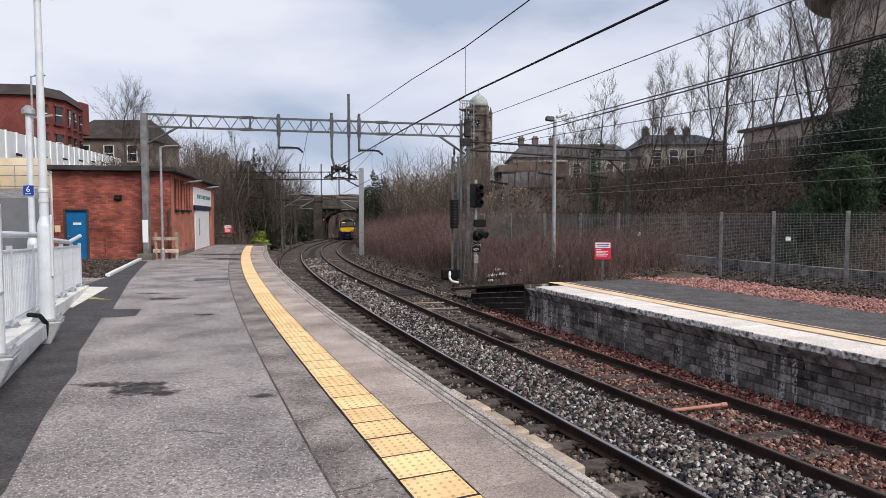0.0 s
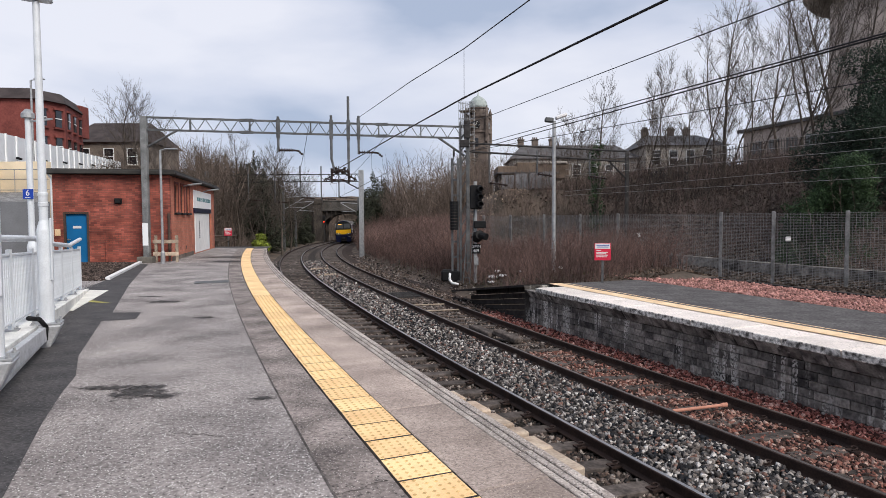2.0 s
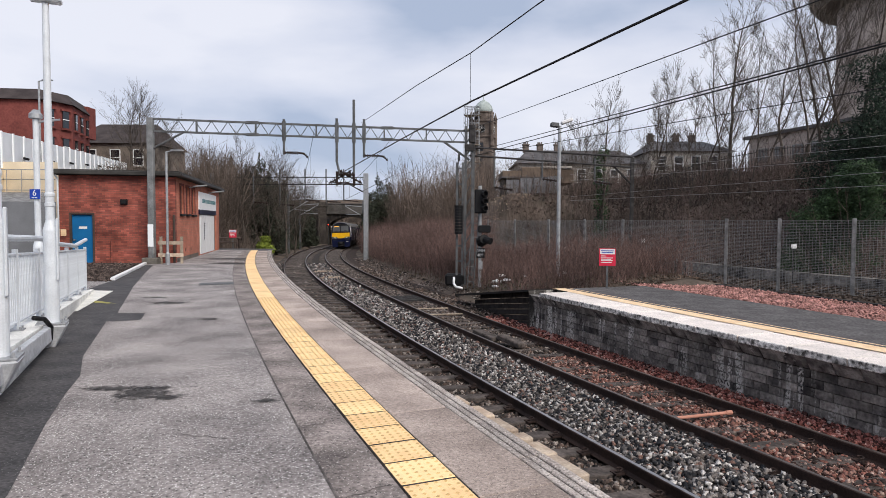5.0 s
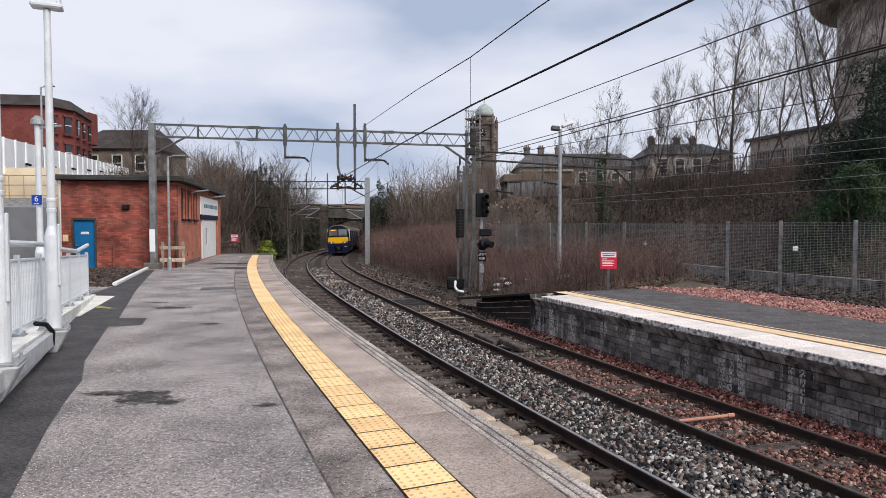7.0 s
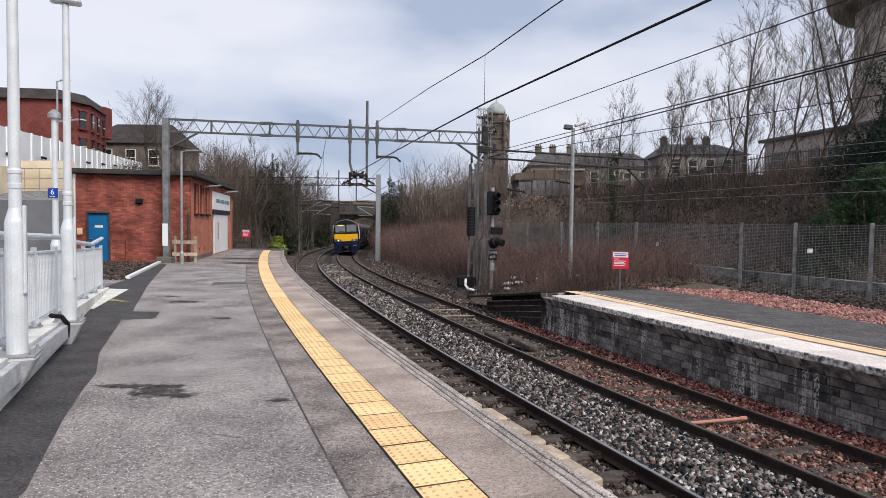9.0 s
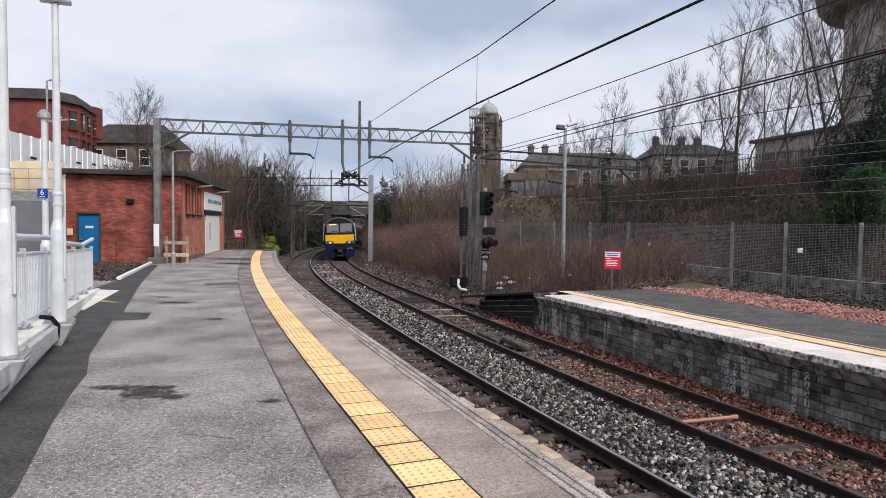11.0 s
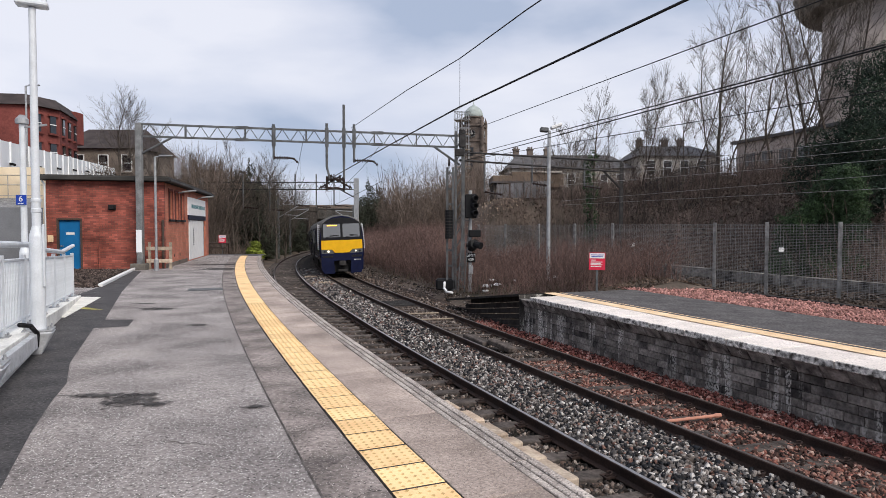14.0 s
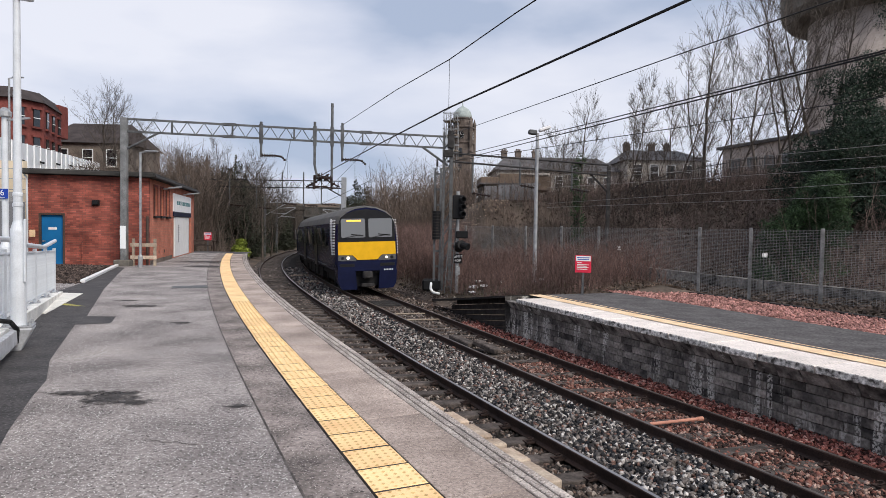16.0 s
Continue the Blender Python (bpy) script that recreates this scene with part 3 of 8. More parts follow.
def ground_z(x, y):
    """The height of the ground: the cutting with its banks."""
    s = slope(y)
    o = (x - mid(y)) / math.hypot(1, s)
    base = -1.35 - fall(y)
    n = noise.noise((x * 0.16, y * 0.16, 0.0)) * 0.35 + noise.noise((x * 0.6, y * 0.6, 4.0)) * 0.12
    if o > 0:
        z = base + 0.75 * sstep(o, 2.2, 5.0) + 0.38 * sstep(o, 2.4, 4.0) * (1 - sstep(y, 21, 30)) * (1 - sstep(o, 7, 9)) * sstep(y, 18.0, 19.5) + 0.35 * sstep(o, 4.5, 8.0) + 0.012 * max(0, y - 20) * sstep(o, 3, 9)
        z += (5.6 + 0.01 * max(0.0, y - 30)) * sstep(o, 12.2, 30.0)
        # the made-up bank under the hoarding
        z += max(0.0, 3.85 - z) * sstep(o, 9.8, 13.0) * sstep(y, 43.5, 48.8) * (1 - sstep(y, 55, 61)) * (1 - sstep(o, 18, 24))
        k = sstep(o, 2.6, 5.0) * (0.35 + 0.65 * sstep(o, 10, 14))
    else:
        e = 7.0 if y > 45 else 7.0 + (45 - y) * 0.5
        z = base + 0.2 * sstep(-o, 4.6, 6.5) * sstep(y, 38, 46) + 7.5 * sstep(-o, e, e + 18.0) * sstep(y, 30, 60)
        z -= 0.6 * (1 - sstep(y, 38, 44)) * sstep(-o, 4.4, 5.5)
        k = sstep(-o, 5.0, 8.0) * sstep(y, 40, 50)
    return z + n * k

# ---- ground ----


def steps(*runs):
    out = []
    for a, b, d in runs:
        n = max(1, int(round((b - a) / d)))
        out += [a + (b - a) * i / n for i in range(n)]
    return out + [runs[-1][1]]


def build_ground():
    xs = steps((-2500, -400, 300), (-400, -90, 31), (-90, -34, 4), (-34, 34, 0.8), (34, 90, 4), (90, 400, 31), (400, 2500, 300))
    ys = steps((-2500, -400, 300), (-400, -40, 40), (-40, 0, 4), (0, 60, 0.8), (60, 140, 2), (140, 400, 20), (400, 3500, 310))
    v = [(x, y, ground_z(x, y)) for y in ys for x in xs]
    n = len(xs)
    f = [(j * n + i, j * n + i + 1, (j + 1) * n + i + 1, (j + 1) * n + i) for j in range(len(ys) - 1) for i in range(n - 1)]
    ob = mesh_ob("ground", v, f, M["earth"], smooth=True)
    tagged(ob, "brown earth of the railway cutting with leaf litter", "ground", kind="structure")


build_ground()

# ---- trackbed, sleepers and rails ----
YT = along(-14, 150, 1.0)


def trackbed():
    prof = [(-4.75, -0.45), (-4.45, -0.25), (-3.9, -0.21), (-2.41, -0.21), (-1.75, -0.17), (-1.3, -0.17), (-0.95, -0.20)]
    # both beds are darkened to read as shadow in the gaps of the ballast
    a = sweep("ballast_bed", [(o, z + rail_z(o, 0)) for o, z in prof], YT, M["bed_shade"], zf=lambda y: -fall(y))
    tagged(a, "ballast bed under the near track, darkened as shade between stones", "ballast", kind="structure")
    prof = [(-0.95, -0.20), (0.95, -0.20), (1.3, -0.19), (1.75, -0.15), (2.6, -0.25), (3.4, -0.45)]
    a = sweep("ballast_bed", [(o, z + rail_z(min(o, 0.9), 0)) for o, z in prof], YT, M["bed_shade_red"], zf=lambda y: -fall(y))
    tagged(a, "reddish brown ballast bed under the far track, darkened as shade between stones", "ballast", kind="structure")


trackbed()


def track(o, label, near):
    root = empty("railway_track", Matrix.Identity(4), label, "railway track", "railway tracks", "structure")
    for side in (-0.7525, 0.7525):
        c = o + side
        z = rail_z(c, 0)
        web = [(-0.07, -0.155), (0.07, -0.155), (0.07, -0.142), (0.012, -0.12), (0.012, -0.045), (0.036, -0.035), (0.036, -0.008), (0.028, -0.001),
               (-0.028, -0.001), (-0.036, -0.008), (-0.036, -0.035), (-0.012, -0.045), (-0.012, -0.12), (-0.07, -0.142)]
        r = sweep("rail", [(c + a, z + b) for a, b in web], YT, M["rust"], root, lambda y: -fall(y), True)
        top = [(-0.025, -0.004), (0.025, -0.004), (0.022, 0.0015), (-0.022, 0.0015)]
        sweep("running_surface", [(c + a, z + b) for a, b in top], YT, M["railtop"] if near and side > 0 else M["rust_top"], r, lambda y: -fall(y), True, "polished steel running surface")
    # sleepers share one mesh
    bm = nb()
    box(bm, (0, 0, -0.075), (2.6, 0.25, 0.15), bevel=0.012)
    first = part("sleeper", bm, M["sleeper"], root)
    y = -8.0
    k = 0
    rnd = random.Random(4)
    while y < 118:
        ob = first if k == 0 else new("sleeper", first.data)
        ob.parent = root
        x, yy = at(y, o)
        ob.matrix_basis = pose(x, yy, rail_z(o, y) - 0.152 + rnd.uniform(-0.006, 0.006), 0, math.degrees(math.atan(0.0465)), -math.degrees(math.atan(slope(y))) + rnd.uniform(-1.2, 1.2))
        y += 0.66 / math.hypot(1, slope(y))
        k += 1
    # spring clips on the sleepers passed nearest
    bm = nb()
    for a in range(7):
        t0, t1 = a / 7 * 4.6, (a + 1) / 7 * 4.6
        tube(bm, (0.05 * math.cos(t0), 0.04 * math.sin(t0), 0.02 + 0.03 * math.sin(t0 * 0.5)), (0.05 * math.cos(t1), 0.04 * math.sin(t1), 0.02 + 0.03 * math.sin(t1 * 0.5)), 0.011, n=5)
    box(bm, (0, 0, 0.005), (0.15, 0.12, 0.025))
    clip = part("rail_clip", bm, M["rust"], root)
    y, k = 2.0, 0
    while y < 22:
        for side in (-0.7525, 0.7525):
            for g in (-0.12, 0.12):
                ob = clip if k == 0 else new("rail_clip", clip.data)
                ob.parent = root
                c = o + side + g
                x, yy = at(y, c)
                ob.matrix_basis = pose(x, yy, rail_z(c, y) - 0.148, 0, 0, -math.degrees(math.atan(slope(y))) + (180 if g < 0 else 0))
                k += 1
        y += 0.66 / math.hypot(1, slope(y))


M["rust_top"] = mat("worn_rail_top", (0.16, 0.135, 0.12), 0.4, 0.6, var=0.15, scale=3)
track(-3.155, "railway track with a worn steel rail pair on dark sleepers", True)
track(0.0, "railway track with rusty rails on sleepers in reddish ballast", False)


def scatter_stones(name, o0, o1, bands, material, label, zf, seed):
    """Broken stones, each a skewed block, lying on the bed."""
    rng = np.random.default_rng(seed)
    pts = []
    for y0, y1, per, size in bands:
        n = int((o1 - o0) * (y1 - y0) * per)
        for o, y, s in zip(rng.uniform(o0, o1, n), rng.uniform(y0, y1, n), rng.uniform(0.6, 1.25, n)):
            x, yy = at(y, o)
            pts.append((x, yy, zf(o, y), s * size))
    return stones(name, pts, material, label, rng)


def stones(name, pts, material, label, rng):
    p = np.array(pts)
    n = len(p)
    corner = np.array([[-1, -1, -1], [1, -1, -1], [1, 1, -1], [-1, 1, -1], [-0.7, -0.7, 1], [0.7, -0.7, 1], [0.7, 0.7, 1], [-0.7, 0.7, 1]], float)
    v = corner[None] + rng.uniform(-0.5, 0.5, (n, 8, 3))
    v *= (p[:, 3:4] * 0.5)[:, None] * rng.uniform(0.45, 1.15, (n, 1, 3))
    # turn each stone at random
    q = rng.normal(size=(n, 4))
    q /= np.linalg.norm(q, axis=1)[:, None]
    w, x, y, z = q.T
    R = np.stack([1 - 2 * (y * y + z * z), 2 * (x * y - z * w), 2 * (x * z + y * w), 2 * (x * y + z * w), 1 - 2 * (x * x + z * z), 2 * (y * z - x * w), 2 * (x * z - y * w), 2 * (y * z + x * w), 1 - 2 * (x * x + y * y)], 1).reshape(n, 3, 3)
    p[:, 2] += rng.uniform(-0.35, 0.3, n) * p[:, 3]
    v = np.einsum("nij,nkj->nki", R, v) + p[:, None, :3]
    quad = np.array([[3, 2, 1, 0], [4, 5, 6, 7], [0, 1, 5, 4], [1, 2, 6, 5], [2, 3, 7, 6], [3, 0, 4, 7]])
    f = (np.arange(n) * 8)[:, None, None] + quad[None]
    ob = fast_mesh(name, v.reshape(-1, 3), f.reshape(-1, 4), material)
    return tagged(ob, label, "ballast", kind="stuff")


# ---- near platform ----
EDGE, TR, TL, SEAM = -4.62, -5.41, -5.81, -6.235
YP = along(-9, 39.5, 0.75)


def platform():
    root = empty("platform", Matrix.Identity(4), "curved station platform with yellow tactile strip and worn asphalt", "platform", kind="structure")
    # front wall under the coping, set back
    sweep("platform_wall", [(-4.82, -1.6), (-4.82, -0.12)], YP, M["wall_block"], root)
    sweep("platform_core", [(-5.9, -0.045), (-5.9, -0.1), (-4.82, -0.1), (-4.82, -0.045)], YP, M["black"], root)
    # asphalt between the tactile strip and the seam, old chipped asphalt beyond
    sweep("asphalt_strip", [(SEAM, 0.0), (TL - 0.005, 0.0)], YP, M["asphalt_strip"], root)
    v, f = [], []
    for i, y in enumerate(YP):
        x, yy = at(y, SEAM)
        v += [(x, yy, 0.0), (x - (2.6 + max(0, yy - 4) * 0.3), yy - 0.6, 0.0)]
        if i:
            f.append((2 * i - 2, 2 * i, 2 * i + 1, 2 * i - 1))
    mesh_ob("old_asphalt", v, f, M["asphalt_old"], root)
    # dark newer asphalt laid along the ramp, just proud, with its stepped border
    border = [(-1.2, -4.0), (-2.1, 1.5), (-2.76, 3.84), (-3.41, 5.22), (-3.82, 6.17), (-4.08, 6.85), (-4.64, 7.86), (-5.85, 10.61), (-5.36, 10.8), (-5.65, 11.59), (-6.18, 11.59), (-8.31, 16.42), (-10.2, 21.0), (-11.45, 24.13)]
    outer = [(-4.5, -4.0), (-4.6, 1.5), (-5.0, 3.84), (-5.2, 5.22), (-5.4, 6.17), (-5.7, 6.85), (-6.2, 7.86), (-7.6, 10.61), (-7.7, 10.8), (-8.0, 11.59), (-8.0, 11.6), (-9.6, 17.6), (-11.3, 22.0), (-12.1, 24.6)]
    v = [(x, y, 0.005) for p in zip(border, outer) for x, y in p]
    f = [(2 * i, 2 * i + 1, 2 * i + 3, 2 * i + 2) for i in range(len(border) - 1)]
    mesh_ob("new_asphalt", v, f, M["asphalt_new"], root)
    # wide floor under the building and the bank to its left
    v = [(-30, -8, -0.012), (-3, -8, -0.012), (-3.4, 5, -0.012), (-8, 20, -0.012), (-11, 40, -0.012), (-40, 40, -0.012)]
    mesh_ob("base_course", v, [(0, 1, 2, 3, 4, 5)], M["asphalt_new"], root)
    # ramp at the far end
    sweep("end_ramp", [(-9.5, 0), (EDGE, 0), (EDGE, -0.9)], along(39.5, 46, 1), M["asphalt_strip"], root, lambda y: -0.17 * (y - 39.5) - 0.01)
    return root


plat = platform()


def strip_pieces(name, o0, o1, length, y0, y1, gap, z0, z1, material, parent, extra=None, cant=0.0):
    """Slabs of one length laid end to end along the line, sharing one mesh."""
    made, y = [], y0
    w = o1 - o0 - 0.004
    bm = nb()
    box(bm, (0, 0, (z0 + z1) / 2), (w, length - gap, z1 - z0), bevel=0.006)
    me = None
    c = (o0 + o1) / 2
    rnd = random.Random(11)
    while y < y1:
        s = slope(y)
        if me is None:
            first = part(name, bm, material, parent)
            me = first.data
            ob = first
        else:
            ob = new(name, me)
            ob.parent = parent
        x, yy = at(y, c)
        ob.matrix_basis = pose(x + rnd.uniform(-0.004, 0.004), yy, rnd.uniform(-0.0012, 0.0012), rnd.uniform(-0.12, 0.12), rnd.uniform(-0.12, 0.12), rnd.uniform(-0.5, 0.5) + math.degrees(math.atan(-s)))
        made.append((ob, y))
        # the offset line is shorter or longer than the middle
        curv = 2 * C2 / (1 + s * s) ** 1.5
        y += length / math.hypot(1, s) / max(0.2, 1 - c * curv)
    return made


M["joint_dirt"] = mat("joint_dirt", (0.06, 0.05, 0.043), 0.95, var=0.3, scale=8, fine=60)
# blisters a little darker than the tile they stand on
M["blister"] = mat("darker_blister", (0.70, 0.46, 0.20), 0.8, var=0.15, scale=6, obrand=0.1)


def tactile_tiles():
    tiles = strip_pieces("tactile_tile", TL, TR, 0.4, -3.136, 38.5, 0.018, -0.05, 0.012, M["tactile"], plat)
    # dirt packed into the joints round the tiles
    sweep("joint_dirt", [(TL - 0.009, 0.0015), (TL - 0.001, 0.0095), (TR + 0.001, 0.0095), (TR + 0.009, 0.001)], YP, M["joint_dirt"], plat)
    # blistered mesh for the tiles passed nearest
    bm = nb()
    box(bm, (0, 0, -0.019), (0.392, 0.381, 0.062), bevel=0.006)
    for i in range(6):
        for j in range(6):
            x, y = (i - 2.5) * 0.0666, (j - 2.5) * 0.0655
            top = [bm.verts.new((x + 0.009 * math.cos(a), y + 0.009 * math.sin(a), 0.017)) for a in (0, 1.571, 3.142, 4.712)]
            low = [bm.verts.new((x + 0.0165 * math.cos(a), y + 0.0165 * math.sin(a), 0.0118)) for a in (0, 1.571, 3.142, 4.712)]
            bm.faces.new(top).material_index = 1
            for k in range(4):
                bm.faces.new((low[k], low[(k + 1) % 4], top[(k + 1) % 4], top[k])).material_index = 1
    tmp = part("tactile_tile", bm, M["tactile"], plat)
    tmp.data.materials.append(M["blister"])
    near = tmp.data
    bpy.data.objects.remove(tmp)
    for ob, y in tiles:
        if y < 16:
            ob.data = near


tactile_tiles()


def slab_rows():
    strip_pieces("paving_slab", TR + 0.007, TR + 0.566, 1.84, -3.0, 39, 0.012, -0.05, 0.002, M["slab"], plat)
    strip_pieces("grooved_slab", TR + 0.575, TR + 0.636, 0.92, -3.0, 39, 0.008, -0.05, 0.0, M["nosing"], plat)
    strip_pieces("grooved_slab", TR + 0.645, TR + 0.708, 0.92, -3.0, 39, 0.008, -0.05, 0.0, M["nosing"], plat)
    strip_pieces("coping_stone", TR + 0.717, EDGE, 0.92, -3.0, 39, 0.012, -0.13, 0.003, M["nosing"], plat)


slab_rows()


def edge_blocks():
    """Pale blocks packed under the broken part of the coping."""
    for y, l, o, h, pale in ((8.15, 0.28, -4.55, -0.10, 1), (7.75, 0.34, -4.50, -0.10, 1), (7.38, 0.36, -4.48, -0.11, 1), (7.05, 0.16, -4.48, -0.10, 1), (6.83, 0.3, -4.44, -0.13, 1), (6.42, 0.42, -4.50, -0.10, 1)):
        bm = nb()
        box(bm, (0, 0, -0.06), (0.26, l, 0.12), bevel=0.015)
        ob = part("packing_block", bm, M["timber_pale"], None)
        x, yy = at(y, o)
        ob.matrix_basis = pose(x, yy, h, 0, 2, math.degrees(math.atan(-slope(y))) + 2)
        tagged(ob, "pale weathered block set under the platform edge", "block", "blocks under the coping")


edge_blocks()

# ---- far platform ----
FZ = -0.15
FE = 1.47
YF = along(-14, 16.9, 0.5)


def far_platform():
    root = empty("platform_opposite", Matrix.Identity(4), "low platform with whitened coping, stone wall and red gravel strip", "platform", kind="structure")
    sweep("wall_backing", [(FE + 0.30, -1.7), (FE + 0.30, FZ - 0.2)], YF, M["wall_joint"], root)
    sweep("corbel_backing", [(FE + 0.31, FZ - 0.335), (FE + 0.22, FZ - 0.325), (FE + 0.085, FZ - 0.122), (FE + 0.31, FZ - 0.12)], YF, M["wall_joint"], root, None, True)
    sweep("yellow_line", [(FE + 0.86, FZ + 0.012), (FE + 1.24, FZ + 0.012)], YF, M["yellow_line"], root)
    sweep("thin_yellow_line", [(FE + 1.40, FZ + 0.004), (FE + 1.45, FZ + 0.004)], YF, M["yellow_line"], root)
    sweep("dark_asphalt", [(FE + 1.22, FZ), (FE + 3.95, FZ), (FE + 3.95, FZ - 0.4)], YF, M["asphalt_far"], root)
    sweep("gravel_strip", [(FE + 3.95, FZ - 0.01), (FE + 5.6, FZ - 0.01), (FE + 6.4, FZ - 0.05)], along(-14, 21, 0.5), M["gravel_red"], root)
    sweep("edge_kerb", [(FE + 6.2, FZ - 0.2), (FE + 6.2, FZ + 0.03), (FE + 6.4, FZ + 0.03), (FE + 6.4, FZ - 0.2)], along(-14, 24, 0.5), M["timber_dark"], root, None, True)
    y = 16.9
    v = []
    for o in (FE + 0.1, FE + 2.0, FE + 4.5):
        x, yy = at(y, o)
        v += [(x, yy, FZ - 0.02), (x, yy, -1.7)]
    mesh_ob("end_wall", v, [(0, 1, 3, 2), (2, 3, 5, 4)], M["wall_joint"], root)
    strip_pieces_far(root)
    return root


def strip_pieces_far(root):
    rnd = random.Random(5)
    for name, o0, o1, z0, z1, m, length in (("coping_slab", FE, FE + 1.22, FZ - 0.115, FZ, M["coping_white"], 0.95),):
        bm = nb()
        box(bm, ((o1 - o0) / 2 * 0, 0, (z0 + z1) / 2), (o1 - o0, length - 0.012, z1 - z0), bevel=0.012)
        me = None
        y = -13.0
        while y < 16.6:
            if me is None:
                ob = part(name, bm, m, root)
                ob.data.materials.append(M["coping_edge"])
                me = ob.data
                for p in me.polygons:
                    if p.normal.x < -0.3:
                        p.material_index = 1
            else:
                ob = new(name, me)
                ob.parent = root
            x, yy = at(y, (o0 + o1) / 2)
            ob.matrix_basis = pose(x, yy, rnd.uniform(-0.004, 0.004), 0, 0, math.degrees(math.atan(-slope(y))))
            y += length / math.hypot(1, slope(y)) / (1 - 2.0 * 2 * C2 / (1 + slope(y) ** 2) ** 1.5)
    # sloped stones under the coping
    bm = nb()
    ring = [(0.15, -0.215), (0.04, -0.205), (-0.10, -0.006), (0.15, -0.003)]
    ends = [[bm.verts.new((a, s * 0.205, FZ - 0.115 + b)) for a, b in ring] for s in (-1, 1)]
    for i in range(4):
        bm.faces.new((ends[0][i], ends[0][(i + 1) % 4], ends[1][(i + 1) % 4], ends[1][i]))
    bm.faces.new(ends[0][::-1])
    bm.faces.new(ends[1])
    bmesh.ops.bevel(bm, geom=bm.edges[:], offset=0.008, segments=1, affect="EDGES")
    me, y = None, 1.6
    while y < 16.7:
        if me is None:
            ob = part("corbel_stone", bm, M["corbel"], root)
            me = ob.data
        else:
            ob = new("corbel_stone", me)
            ob.parent = root
        h = math.hypot(1, slope(y))
        x, yy = at(y, FE + 0.155)
        ob.matrix_basis = pose(x, yy, rnd.uniform(-0.004, 0.004), 0, rnd.uniform(-2, 2), math.degrees(math.atan(-slope(y))) + rnd.uniform(-0.8, 0.8))
        y += 0.422 / h / (1 - 1.6 * 2 * C2 / h ** 3)
    # stone blocks of the wall, in courses
    sizes = []
    for l in (0.30, 0.44, 0.56):
        bm = nb()
        box(bm, (0, 0, 0), (0.09, l - 0.009, 0.13), bevel=0.006)
        tmp = part("stone_block", bm, M["wall_block"], root)
        sizes.append((l, tmp.data))
        bpy.data.objects.remove(tmp)
    k = 0
    for c in range(6):
        z = FZ - 0.405 - c * 0.14
        y = 2.2 + 0.2 * (c % 2)
        while y < 16.6:
            l, me = rnd.choice(sizes)
            o = FE + 0.285 + rnd.uniform(-0.01, 0.006)
            h = math.hypot(1, slope(y))
            x, yy = at(y + l / 2 / h, o)
            ob = new("stone_block", me)
            ob.parent = root
            ob.matrix_basis = pose(x, yy, z, 0, 0, math.degrees(math.atan(-slope(y))))
            y += l / h / (1 - 1.8 * 2 * C2 / h ** 3)
            k += 1


far_platform()

# low timber wall that runs down from the far platform's end
def timber_ramp():
    root = empty("timber_retaining_wall", Matrix.Identity(4), "low black timber retaining wall beside the track", "retaining wall")
    for k in range(6):
        ys = along(16.9, 22.8 - k * 0.35, 0.8)
        o = FE + 0.22 + 0.05 * k
        drop = lambda y: -0.14 * (y - 16.9)
        sweep("timber", [(o, -1.2 + 0.17 * k), (o, -1.05 + 0.17 * k), (o + 0.12, -1.05 + 0.17 * k), (o + 0.12, -1.2 + 0.17 * k)], ys, M["timber_dark"], root, drop, True)
    # a dark cap along the top
    sweep("timber_cap", [(FE + 0.1, -0.2), (FE + 0.1, -0.14), (FE + 1.1, -0.14), (FE + 1.1, -0.2)], along(16.95, 22.5, 0.8), M["timber_dark"], root, lambda y: -0.14 * (y - 16.9), True)


timber_ramp()

# ---- brick station building ----
BX, BY = -11.3, 25.85
BM = Matrix(((0.977, -0.215, 0, BX), (0.215, 0.977, 0, BY), (0, 0, 1, 0), (0, 0, 0, 1)))  # x along the front to the right, y along the side


def wall_with_holes(name, L, H, T, holes, material, parent, m):
    """A wall of length L, height H and thickness T in x, z; holes are (x0, x1, z0, z1)."""
    xs = sorted({0, L, *[h[0] for h in holes], *[h[1] for h in holes]})
    zs = sorted({0, H, *[h[2] for h in holes], *[h[3] for h in holes]})
    bm = nb()
    for x0, x1 in zip(xs, xs[1:]):
        for z0, z1 in zip(zs, zs[1:]):
            cx, cz = (x0 + x1) / 2, (z0 + z1) / 2
            if any(h[0] < cx < h[1] and h[2] < cz < h[3] for h in holes):
                continue
            box(bm, (cx, T / 2, cz), (x1 - x0, T, z1 - z0))
    bmesh.ops.remove_doubles(bm, verts=bm.verts[:], dist=0.0005)
    ob = part(name, bm, material, parent)
    ob.matrix_basis = m
    return ob


